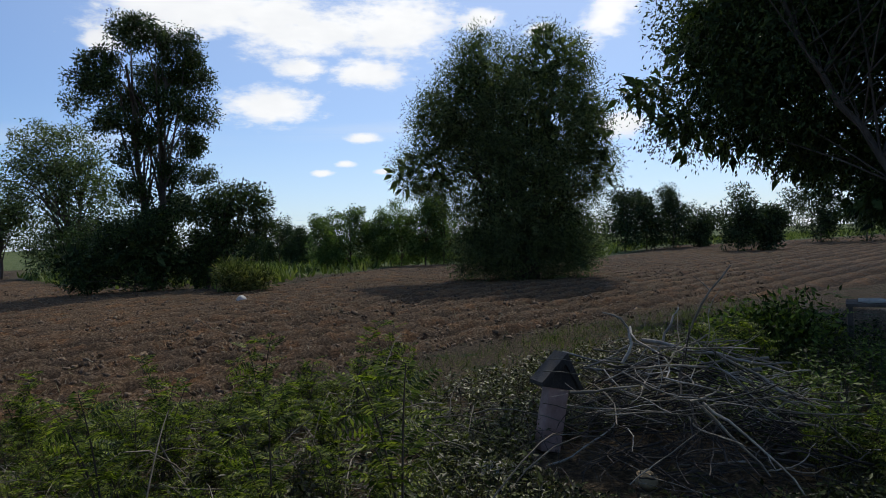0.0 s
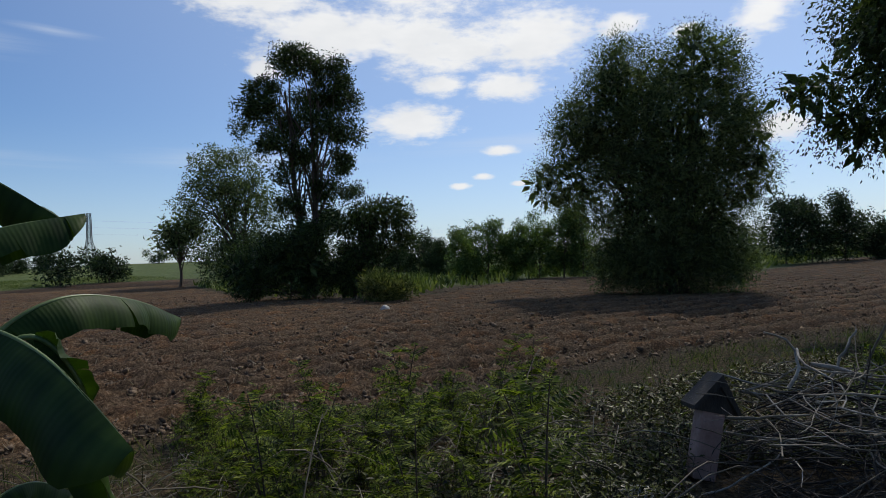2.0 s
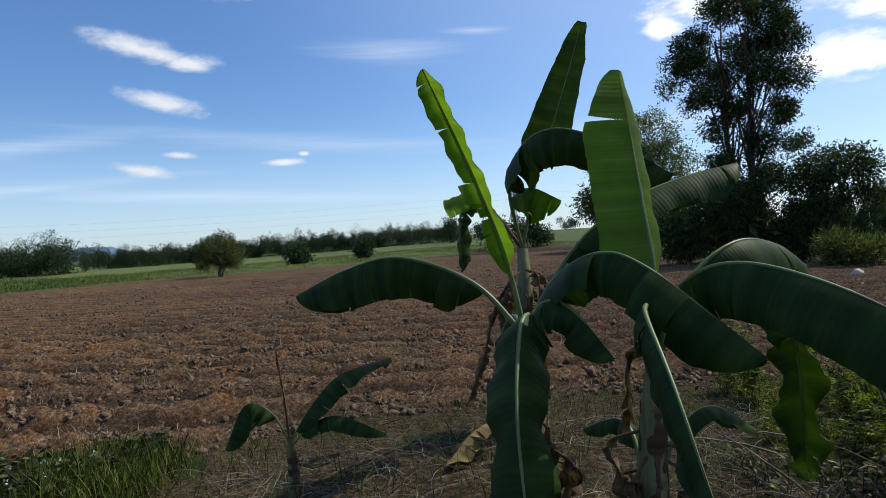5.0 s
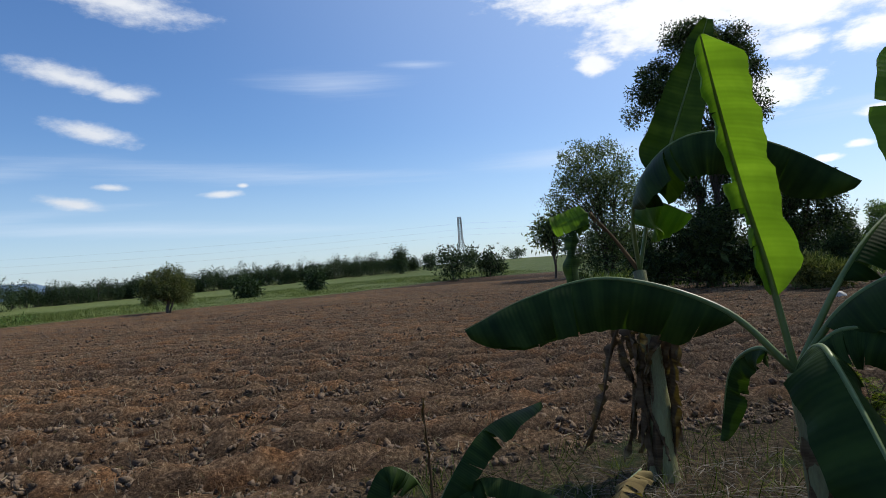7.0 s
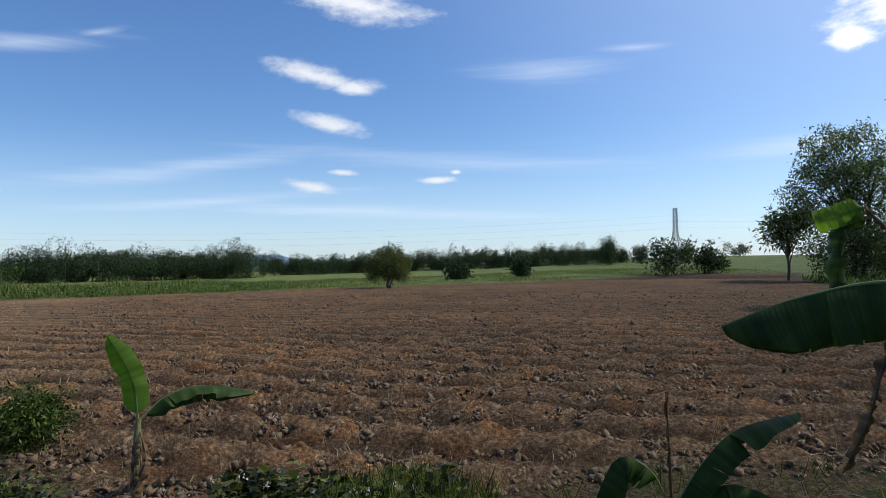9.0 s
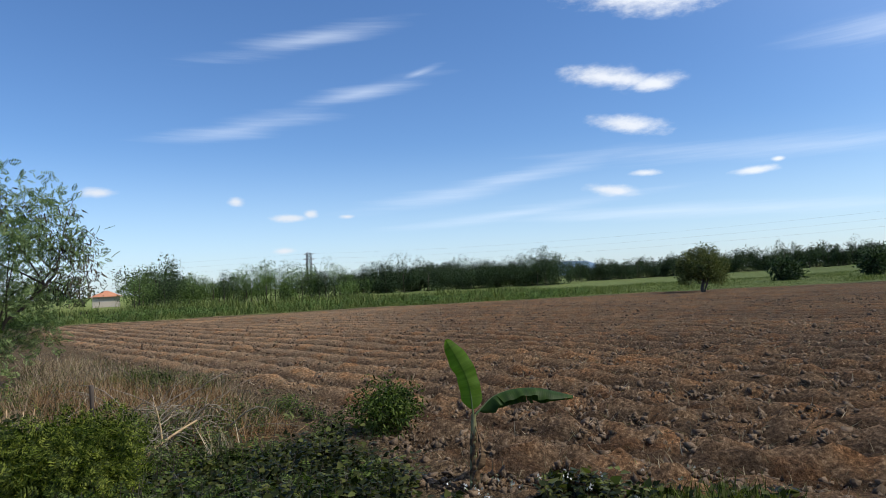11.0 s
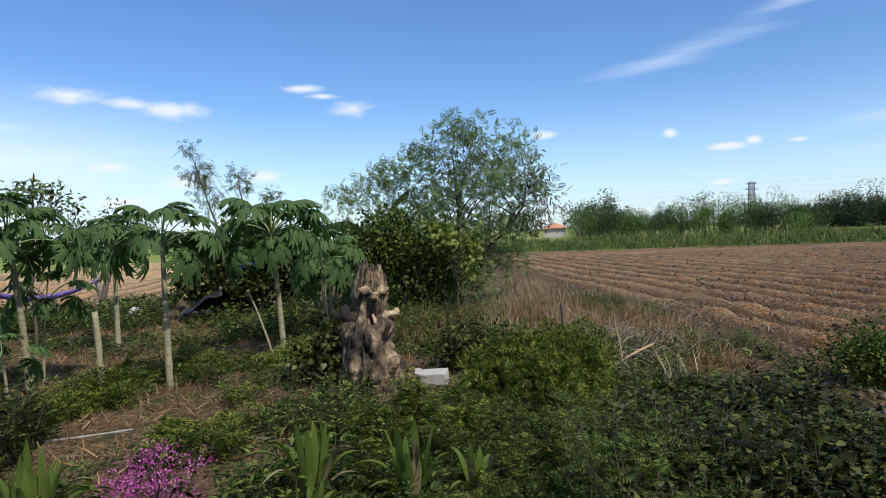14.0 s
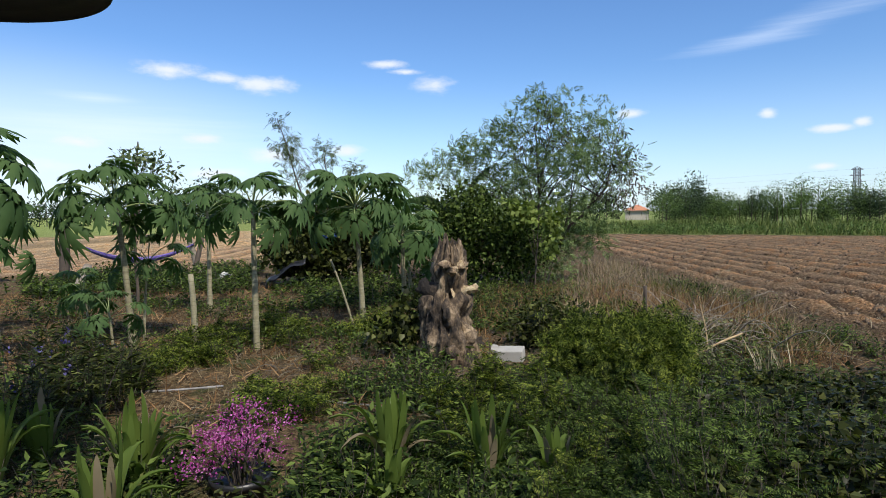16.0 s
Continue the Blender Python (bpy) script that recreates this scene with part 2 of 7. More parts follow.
def ground_mat():
    m, nt, N, link = base_mat("ground")
    at = N("ShaderNodeAttribute")
    at.attribute_name = "soil"
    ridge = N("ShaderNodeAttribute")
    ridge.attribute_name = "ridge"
    big = noise_node(nt, 0.16, 4.0)
    mid = noise_node(nt, 1.7, 5.0)
    fine = noise_node(nt, 22.0, 6.0, 0.7)
    grit = noise_node(nt, 75.0, 3.0, 0.7)
    soil = ramp_node(nt, fine, [(0.30, (0.026, 0.018, 0.011)), (0.46, (0.102, 0.065, 0.036)), (0.58, (0.195, 0.128, 0.072)), (0.72, (0.44, 0.33, 0.205))])
    red = ramp_node(nt, mid, [(0.35, (0.82, 0.86, 0.9)), (0.5, (1, 1, 1)), (0.66, (1.3, 1.02, 0.77))])
    soil = mix_col(nt, 0.8, soil, red, "MULTIPLY")
    dry = ramp_node(nt, big, [(0.35, (0.9, 0.9, 0.95)), (0.65, (1.12, 1.08, 1.05))])
    soil = mix_col(nt, 1.0, soil, dry, "MULTIPLY")
    # dry tops and darker bottoms, deepened to put furrow shading into the colour
    crest_shade = ramp_node(nt, ridge.outputs["Fac"], [(0.0, (0.45, 0.43, 0.415)), (0.5, (0.92, 0.91, 0.9)), (1.0, (1.5, 1.48, 1.44))])
    soil = mix_col(nt, 1.0, soil, crest_shade, "MULTIPLY")
    # pale plot soil; front light on the -y field is also put in here
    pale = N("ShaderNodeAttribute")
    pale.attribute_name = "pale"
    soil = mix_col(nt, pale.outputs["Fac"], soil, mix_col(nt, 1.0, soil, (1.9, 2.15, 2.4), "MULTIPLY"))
    litter = ramp_node(nt, fine, [(0.32, (0.018, 0.013, 0.008)), (0.48, (0.085, 0.06, 0.033)), (0.62, (0.2, 0.145, 0.08)), (0.76, (0.36, 0.28, 0.17))])
    green = ramp_node(nt, grit, [(0.3, (0.02, 0.032, 0.009)), (0.6, (0.05, 0.075, 0.019)), (0.8, (0.12, 0.14, 0.045))])
    patch = ramp_node(nt, mid, [(0.56, (0, 0, 0)), (0.68, (1, 1, 1))])
    yard = mix_col(nt, patch, litter, green)
    far = N("ShaderNodeAttribute")
    far.attribute_name = "crop"
    crop = ramp_node(nt, mid, [(0.3, (0.10, 0.14, 0.04)), (0.55, (0.16, 0.20, 0.06)), (0.75, (0.27, 0.27, 0.11))])
    yard = mix_col(nt, far.outputs["Fac"], yard, crop)
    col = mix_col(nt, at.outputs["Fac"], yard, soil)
    damp = ramp_node(nt, big, [(0.3, (0.98, 0.965, 0.95)), (0.7, (1.16, 1.14, 1.12))])
    col = mix_col(nt, 1.0, col, damp, "MULTIPLY")
    p = N("ShaderNodeBsdfPrincipled")
    link(col, p.inputs["Base Color"])
    p.inputs["Roughness"].default_value = 0.95
    p.inputs["Diffuse Roughness"].default_value = 1.0
    p.inputs["Specular IOR Level"].default_value = 0.12
    bp = N("ShaderNodeBump")
    bp.inputs["Strength"].default_value, bp.inputs["Distance"].default_value = 1.0, 0.05
    add = N("ShaderNodeMath")
    add.operation = "ADD"
    link(fine, add.inputs[0])
    link(grit, add.inputs[1])
    link(add.outputs[0], bp.inputs["Height"])
    link(bp.outputs[0], p.inputs["Normal"])
    out = N("ShaderNodeOutputMaterial")
    link(p.outputs[0], out.inputs[0])
    return m


def backdrop_mat(name, colour):
    m, nt, N, link = base_mat(name)
    n = noise_node(nt, 0.004, 4.0)
    col = ramp_node(nt, n, [(0.3, tuple(c * 0.9 for c in colour)), (0.7, tuple(c * 1.1 for c in colour))])
    e = N("ShaderNodeEmission")
    link(col, e.inputs[0])
    out = N("ShaderNodeOutputMaterial")
    link(e.outputs[0], out.inputs[0])
    return m


M = dict(
    ground=ground_mat(),
    clod=rough_mat("clod", [(0.3, (0.055, 0.038, 0.023)), (0.5, (0.15, 0.1, 0.06)), (0.72, (0.36, 0.265, 0.17))], 3.0, 0.95, 0.6, 60.0),
    straw=leaf_mat("straw", (0.34, 0.25, 0.14), (0.52, 0.42, 0.27), (0.55, 0.47, 0.33), 0.7, 0.15, 1.0),
    bark=rough_mat("bark", [(0.3, (0.035, 0.026, 0.02)), (0.55, (0.085, 0.065, 0.05)), (0.8, (0.17, 0.14, 0.11))], 5.0, 0.9, 0.7, 26.0, (1, 1, 0.3)),
    pale_bark=rough_mat("pale_bark", [(0.3, (0.16, 0.13, 0.10)), (0.55, (0.28, 0.245, 0.195)), (0.8, (0.42, 0.38, 0.31))], 6.0, 0.85, 0.4, 40.0, (1, 1, 3.0)),
    tree_dark=leaf_mat("tree_dark", (0.0364, 0.0676, 0.0286), (0.0676, 0.114, 0.0442), (0.0975, 0.137, 0.0468), 0.42, 0.2, 1.1),
    tree_fine=leaf_mat("tree_fine", (0.07, 0.112, 0.0504), (0.147, 0.203, 0.0924), (0.21, 0.259, 0.119), 0.45, 0.34, 1.2),
    tree_far=leaf_mat("tree_far", (0.0338, 0.065, 0.0364), (0.0598, 0.101, 0.052), (0.0858, 0.127, 0.0572), 0.6, 0.2, 1.1),
    bush_green=leaf_mat("bush_green", (0.0255, 0.048, 0.012), (0.0673, 0.115, 0.026), (0.162, 0.22, 0.052), 0.5, 0.3, 1.3),
    thicket=leaf_mat("thicket", (0.084, 0.147, 0.0476), (0.147, 0.231, 0.077), (0.21, 0.294, 0.105), 0.6, 0.35, 1.3),
    scrub=leaf_mat("scrub", (0.10, 0.14, 0.046), (0.16, 0.205, 0.066), (0.24, 0.25, 0.10), 0.6, 0.25, 1.2),
    mimosa=leaf_mat("mimosa", (0.0281, 0.0528, 0.0121), (0.0919, 0.143, 0.0253), (0.268, 0.308, 0.055), 0.5, 0.34, 1.4),
    vine=leaf_mat("vine", (0.0186, 0.0272, 0.008), (0.0464, 0.0608, 0.016), (0.121, 0.132, 0.0368), 0.38, 0.25, 1.2, (0.17, 0.20, 0.07)),
    lime=leaf_mat("lime", (0.16, 0.23, 0.05), (0.24, 0.33, 0.07), (0.28, 0.34, 0.10), 0.5, 0.3, 1.2),
    papaya=leaf_mat("papaya", (0.0583, 0.108, 0.0421), (0.107, 0.195, 0.0654), (0.155, 0.235, 0.0842), 0.58, 0.28, 1.3),
    leuc=leaf_mat("leuc", (0.117, 0.189, 0.0806), (0.234, 0.358, 0.143), (0.325, 0.429, 0.182), 0.5, 0.3, 1.2, (0.16, 0.12, 0.08)),
    seedy=leaf_mat("seedy", (0.07, 0.06, 0.045), (0.11, 0.095, 0.07), (0.17, 0.15, 0.11), 0.7, 0.2, 1.0),
    grass=leaf_mat("grass", (0.04, 0.07, 0.014), (0.09, 0.135, 0.028), (0.22, 0.25, 0.07), 0.5, 0.3, 1.3, (0.34, 0.29, 0.15)),
    tree_pale=leaf_mat("tree_pale", (0.09, 0.13, 0.055), (0.125, 0.17, 0.066), (0.15, 0.18, 0.075), 0.6, 0.2, 1.1),
    dead_mat=leaf_mat("dead_mat", (0.22, 0.14, 0.085), (0.52, 0.36, 0.23), (0.52, 0.41, 0.29), 0.8, 0.15, 1.0, (0.24, 0.13, 0.07)),
    crop=leaf_mat("crop", (0.12, 0.175, 0.05), (0.19, 0.255, 0.07), (0.23, 0.255, 0.09), 0.6, 0.25, 1.2, (0.27, 0.27, 0.12)),
    dry_grass=leaf_mat("dry_grass", (0.11, 0.085, 0.045), (0.25, 0.20, 0.12), (0.46, 0.39, 0.26), 0.75, 0.2, 1.0, (0.30, 0.17, 0.09)),
    rust_grass=leaf_mat("rust_grass", (0.24, 0.125, 0.06), (0.40, 0.215, 0.10), (0.46, 0.29, 0.15), 0.8, 0.15, 1.0),
    twig=rough_mat("twig", [(0.3, (0.06, 0.05, 0.036)), (0.5, (0.14, 0.118, 0.086)), (0.72, (0.42, 0.37, 0.29))], 5.0, 0.85, 0.4, 60.0, (1, 1, 0.4)),
    twig_dark=rough_mat("twig_dark", [(0.3, (0.025, 0.02, 0.015)), (0.55, (0.06, 0.048, 0.038)), (0.8, (0.14, 0.117, 0.094))], 5.0, 0.85, 0.4, 60.0, (1, 1, 0.4)),
    cut_wood=rough_mat("cut_wood", [(0.3, (0.30, 0.20, 0.10)), (0.6, (0.48, 0.36, 0.20)), (0.85, (0.62, 0.50, 0.32))], 9.0, 0.8, 0.2, 60.0),
)

# ---- mesh tools ----
rng = np.random.default_rng(7)


def raw_mesh(name, verts, faces, smooth=False):
    """A mesh from arrays; faces all have the same number of corners, or come as a list of such arrays."""
    verts = np.ascontiguousarray(verts, np.float32).reshape(-1, 3)
    blocks = faces if isinstance(faces, list) else [faces]
    blocks = [np.asarray(b, np.int32) for b in blocks if len(b)]
    me = bpy.data.meshes.new(name)
    me.vertices.add(len(verts))
    me.vertices.foreach_set("co", verts.ravel())
    loops = np.concatenate([b.ravel() for b in blocks])
    sizes = np.concatenate([np.full(len(b), b.shape[1], np.int32) for b in blocks])
    me.loops.add(len(loops))
    me.loops.foreach_set("vertex_index", loops)
    me.polygons.add(len(sizes))
    me.polygons.foreach_set("loop_start", np.concatenate([[0], np.cumsum(sizes)[:-1]]).astype(np.int32))
    me.polygons.foreach_set("loop_total", sizes)
    if smooth:
        me.polygons.foreach_set("use_smooth", np.ones(len(sizes), bool))
    me.update(calc_edges=True)
    return me


def np_part(name, verts, faces, mat, parent=None, label="", smooth=False):
    ob = new(name, raw_mesh(name, verts, faces, smooth))
    ob.data.materials.append(mat)
    ob.parent = parent
    if label:
        tagged(ob, label)
    return ob


def part(name, bm, mat, parent=None, label="", smooth=False):
    me = bpy.data.meshes.new(name)
    bm.normal_update()
    bm.to_mesh(me)
    bm.free()
    if smooth:
        me.polygons.foreach_set("use_smooth", np.ones(len(me.polygons), bool))
    me.materials.append(mat)
    ob = new(name, me)
    ob.parent = parent
    if label:
        tagged(ob, label)
    return ob


def thing(name, label, category, place, group="", kind=""):
    ob = new(name)
    ob.location = place
    ob.empty_display_size = 0.1
    return tagged(ob, label, category, group, kind)


def join(chunks):
    """Several (verts, faces) of one corner count as one."""
    vs, fs, n = [], [], 0
    for v, f in chunks:
        vs.append(v)
        fs.append(f + n)
        n += len(v)
    return np.concatenate(vs), np.concatenate(fs)


def tube(points, radii, sides=6, twist=0.0):
    """A bent, tapered pipe of four-cornered faces."""
    p = np.asarray(points, float)
    r = np.broadcast_to(np.asarray(radii, float), (len(p),))
    tan = np.gradient(p, axis=0)
    tan /= np.linalg.norm(tan, axis=1, keepdims=True) + 1e-9
    ref = np.array([0.0, 0, 1]) if abs(tan[0][2]) < 0.9 else np.array([1.0, 0, 0])
    a = np.cross(tan, ref)
    a /= np.linalg.norm(a, axis=1, keepdims=True) + 1e-9
    b = np.cross(tan, a)
    ang = np.linspace(0, 2 * np.pi, sides, endpoint=False) + twist
    ring = np.cos(ang)[None, :, None] * a[:, None] + np.sin(ang)[None, :, None] * b[:, None]
    v = (p[:, None] + ring * r[:, None, None]).reshape(-1, 3)
    i = np.arange(len(p) - 1)[:, None] * sides
    j = np.arange(sides)[None]
    k = (j + 1) % sides
    f = np.stack([i + j, i + k, i + sides + k, i + sides + j], -1).reshape(-1, 4)
    return v, f


def bend(a, c, b, n=6):
    """Points of the curve from a to b that is drawn towards c."""
    s = np.linspace(0, 1, n)[:, None]
    return (1 - s) ** 2 * np.asarray(a, float) + 2 * s * (1 - s) * np.asarray(c, float) + s ** 2 * np.asarray(b, float)


def unit(v):
    return v / (np.linalg.norm(v, axis=-1, keepdims=True) + 1e-9)


def frames(dirs, gen=None):
    """Rotations whose y axis is the direction given and that are rolled by chance."""
    gen = gen or rng
    y = unit(np.asarray(dirs, float))
    z = unit(np.cross(gen.normal(size=y.shape), y))
    x = np.cross(y, z)
    return np.stack([x, y, z], -1)


def flat_frames(dirs, gen=None, lean=0.5):
    """As frames(), with the face of the leaf turned mostly up."""
    gen = gen or rng
    y = unit(np.asarray(dirs, float))
    up = np.array([0, 0, 1.0]) + lean * gen.normal(size=y.shape)
    z = unit(up - (up * y).sum(-1, keepdims=True) * y)
    return np.stack([np.cross(y, z), y, z], -1)


def scatter(tv, tf, pos, rot, size):
    """Copies of a small shape as one pair of arrays. size: one number each."""
    tv, tf = np.asarray(tv, float), np.asarray(tf)
    pos = np.asarray(pos, float)
    size = np.broadcast_to(np.asarray(size, float).reshape(-1, 1) if np.ndim(size) < 2 else np.asarray(size, float), (len(pos), 3 if np.ndim(size) == 2 else 1))
    local = tv[None] * size[:, None, :]
    v = np.einsum("nij,nkj->nki", rot, local) + pos[:, None]
    f = tf[None] + (np.arange(len(pos)) * len(tv))[:, None, None]
    return v.reshape(-1, 3), f.reshape(-1, tf.shape[1])


def spot_noise(x, y, cell, seed=0):
    """Smooth noise from -1 to 1 over a plane."""
    def hashed(i, j):
        h = np.sin(i * 127.1 + j * 311.7 + seed * 74.7) * 43758.5453
        return (h - np.floor(h)) * 2 - 1
    gx, gy = x / cell, y / cell
    i, j = np.floor(gx), np.floor(gy)
    a, b = gx - i, gy - j
    a, b = a * a * (3 - 2 * a), b * b * (3 - 2 * b)
    return (hashed(i, j) * (1 - a) + hashed(i + 1, j) * a) * (1 - b) + (hashed(i, j + 1) * (1 - a) + hashed(i + 1, j + 1) * a) * b


# leaf shapes, one metre long
LEAF = ([(0, 0, 0), (-0.2, 0.42, 0.05), (0, 1, -0.05), (0.2, 0.42, 0.05)], [(0, 1, 2), (0, 2, 3)])
SLIM = ([(0, 0, 0), (-0.1, 0.45, 0.03), (0, 1, -0.1), (0.1, 0.45, 0.03)], [(0, 1, 2), (0, 2, 3)])
BLADE = ([(-0.03, 0, 0), (0.03, 0, 0), (-0.022, 0.5, 0.02), (0.022, 0.5, 0.02), (0, 1, -0.12)], [(0, 1, 3), (0, 3, 2), (2, 3, 4)])
HEART = ([(0, 0, 0), (-0.34, -0.08, 0.04), (-0.46, 0.3, 0.06), (0, 1, -0.1), (0.46, 0.3, 0.06), (0.34, -0.08, 0.04)], [(0, 3, 2), (0, 2, 1), (0, 4, 3), (0, 5, 4)])


def feather(pairs=8, width=0.30, leaflet=0.075):
    """A pinnate frond one metre long: slim leaflets in pairs on a thin rib."""
    v, f = [(-0.008, 0, 0), (0.008, 0, 0), (0, 1, -0.12)], [(0, 1, 2)]
    for k in range(pairs):
        s = 0.12 + 0.86 * k / (pairs - 1)
        reach = width * math.sin(math.pi * (0.15 + 0.78 * s)) + 0.05
        for side in (-1, 1):
            n = len(v)
            z = -0.12 * s * s
            v += [(0, s, z), (side * reach * 0.5, s + leaflet * 0.9, z + 0.02), (side * reach, s + 0.06, z - 0.05), (side * reach * 0.5, s - leaflet * 0.3, z + 0.01)]
            f += [(n, n + 1, n + 2), (n, n + 2, n + 3)]
    return v, f


FEATHER = feather()
FEATHER_SMALL = feather(6, 0.34, 0.10)


def view_axes(yaw):
    a = radians(yaw)
    return np.array([math.cos(a), math.sin(a), 0]), np.array([-math.sin(a), math.cos(a), 0]), np.array([0, 0, 1.0])

# ---- ground ----
ALONG, ACROSS = np.array([0.719, 0.695]), np.array([-0.695, 0.719])    # run of the furrows, and square to it
FIELD = [(-41, -26.5), (-30, -19.2), (-18.7, -9.7), (-13.9, -4.9), (-11.9, -3.6), (-9.5, -2.1), (-8, -1.6), (-7, -0.7), (-6.6, 1.2), (-6.2, 2.6), (-5.1, 4.2),
         (-4, 6.2), (-2.3, 6.9), (-0.7, 9.0), (2.4, 12.0), (6, 14), (12, 17), (30, 26), (70, 45), (75, 80), (47, 68), (30, 61), (23, 63), (10.4, 43), (6, 38),
         (-2.8, 43.6), (-6.5, 31), (-8.2, 23.5), (-12, 27), (-16, 28), (-33, 47), (-42, 60), (-50, 54), (-49.5, 36), (-50.5, 22), (-50, 11), (-47.5, 2), (-46, -9), (-43, -18)]
PLOT = [(6, -26), (-2, -23.5), (-9, -21.0), (-13, -19.5), (-16, -20.5), (-24, -33), (-36, -62), (0, -62), (12, -40)]


def inside_distance(x, y, poly):
    """Distance to the outline, positive inside."""
    p = np.array(poly, float)
    q = np.roll(p, -1, 0)
    best = np.full(x.shape, 1e9)
    odd = np.zeros(x.shape, bool)
    for (ax, ay), (bx, by) in zip(p, q):
        dx, dy = bx - ax, by - ay
        s = np.clip(((x - ax) * dx + (y - ay) * dy) / (dx * dx + dy * dy), 0, 1)
        best = np.minimum(best, np.hypot(x - ax - s * dx, y - ay - s * dy))
        cross = ((ay > y) != (by > y)) & (x < (bx - ax) * (y - ay) / (by - ay + 1e-12) + ax)
        odd ^= cross
    return np.where(odd, best, -best)


def soil_share(x, y):
    ragged = 0.45 * spot_noise(x, y, 1.7, 3) + 0.25 * spot_noise(x, y, 0.5, 4)
    a = np.clip((inside_distance(x, y, FIELD) + ragged) / 0.5, 0, 1)
    b = np.clip((inside_distance(x, y, PLOT) + ragged) / 0.8, 0, 1) * 0.9
    return np.maximum(a, b)


def land(x, y):
    """Height of the land without furrows."""
    r = np.hypot(x, y)
    az = np.degrees(np.arctan2(-x, y))
    rise = np.exp(-((az - 38) / 26.0) ** 2) * np.clip((r - 58) / 150.0, 0, 1.0) * 3.6
    side = np.exp(-((az + 28) / 26.0) ** 2) * np.clip((r - 50) / 150.0, 0, 1.0) * 1.6
    return rise + side + 0.05 * spot_noise(x, y, 3.1, 9) * np.clip(r / 4, 0, 1) * np.clip(1.5 - r / 60, 0, 1)


def furrow(x, y):
    v = x * ACROSS[0] + y * ACROSS[1]
    u = x * ALONG[0] + y * ALONG[1]
    wob = 0.10 * spot_noise(u, v, 5.0, 5) + 0.03 * spot_noise(u, v, 1.3, 6)
    wave = np.cos(2 * np.pi * (v + wob) / 0.95)
    return np.sign(wave) * np.abs(wave) ** 0.8


def steps(*runs):
    """Grid lines: (start, end, spacing) runs, one after another."""
    out = []
    for a, b, d in runs:
        out.append(np.linspace(a, b, max(2, int(round((b - a) / d)) + 1))[:-1])
    return np.concatenate(out + [[runs[-1][1]]])


def build_ground():
    far = np.array([90, 110, 140, 190, 260, 380, 600, 1000, 1800, 3200, 4600.0])
    u = np.concatenate([-far[::-1], steps((-80, -34, 1.0), (-34, -14, 0.3), (-14, 16, 0.11), (16, 36, 0.3), (36, 80, 0.9)), far])
    v = np.concatenate([-far[::-1], steps((-80, -20, 2.5), (-20, 4.0, 0.28), (4.0, 15, 0.065), (15, 30, 0.13), (30, 62, 0.3), (62, 80, 1.0)), far])
    U, V = np.meshgrid(u, v)
    x = U * ALONG[0] + V * ACROSS[0]
    y = U * ALONG[1] + V * ACROSS[1]
    s = soil_share(x, y)
    w = furrow(x, y)
    near = np.clip(1.35 - np.hypot(x, y) / 22, 0.22, 1)
    rough = 0.045 * spot_noise(x, y, 0.42, 1) + 0.085 * spot_noise(x, y, 0.2, 2) + 0.09 * np.abs(spot_noise(x, y, 0.12, 8))
    z = land(x, y) + s * ((0.042 + 0.032 * np.clip((np.hypot(x, y) - 7) / 12, 0, 1)) * w * (1 + 0.2 * spot_noise(x, y, 1.6, 21)) + rough * near) + (1 - s) * 0.02 * spot_noise(x, y, 0.7, 12) - 0.03 * s
    n, m = U.shape
    i = (np.arange(n - 1)[:, None] * m + np.arange(m - 1)[None]).ravel()
    faces = np.stack([i, i + 1, i + m + 1, i + m], -1)
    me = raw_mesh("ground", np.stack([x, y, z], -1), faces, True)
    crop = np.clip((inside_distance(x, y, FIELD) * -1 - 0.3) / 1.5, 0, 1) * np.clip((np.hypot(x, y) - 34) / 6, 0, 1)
    # second term of pale: brighter front-lit soil towards -y, put into the colour
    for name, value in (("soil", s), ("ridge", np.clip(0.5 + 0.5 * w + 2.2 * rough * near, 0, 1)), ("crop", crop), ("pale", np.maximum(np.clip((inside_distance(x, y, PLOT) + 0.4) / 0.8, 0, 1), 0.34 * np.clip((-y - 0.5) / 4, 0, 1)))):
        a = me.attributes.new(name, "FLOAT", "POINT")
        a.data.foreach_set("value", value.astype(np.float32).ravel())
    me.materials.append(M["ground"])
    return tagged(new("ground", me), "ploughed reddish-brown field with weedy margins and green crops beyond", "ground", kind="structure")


def ground_z(x, y):
    x, y = np.asarray(x, float), np.asarray(y, float)
    return land(x, y) + soil_share(x, y) * (0.042 * furrow(x, y) - 0.02)


build_ground()


def on_ground(x, y, up=0.0):
    return (x, y, float(ground_z(np.array([x]), np.array([y]))[0]) + up)


def sample(poly, n, gen=None, keep=None):
    """n chance points inside an outline."""
    gen = gen or rng
    p = np.array(poly)
    lo, hi = p.min(0), p.max(0)
    out = np.zeros((0, 2))
    while len(out) < n:
        q = lo + gen.random((n * 2, 2)) * (hi - lo)
        ok = inside_distance(q[:, 0], q[:, 1], poly) > 0
        if keep is not None:
            ok &= keep(q[:, 0], q[:, 1])
        out = np.concatenate([out, q[ok]])
    out = out[:n]
    return np.concatenate([out, ground_z(out[:, 0], out[:, 1])[:, None]], 1)

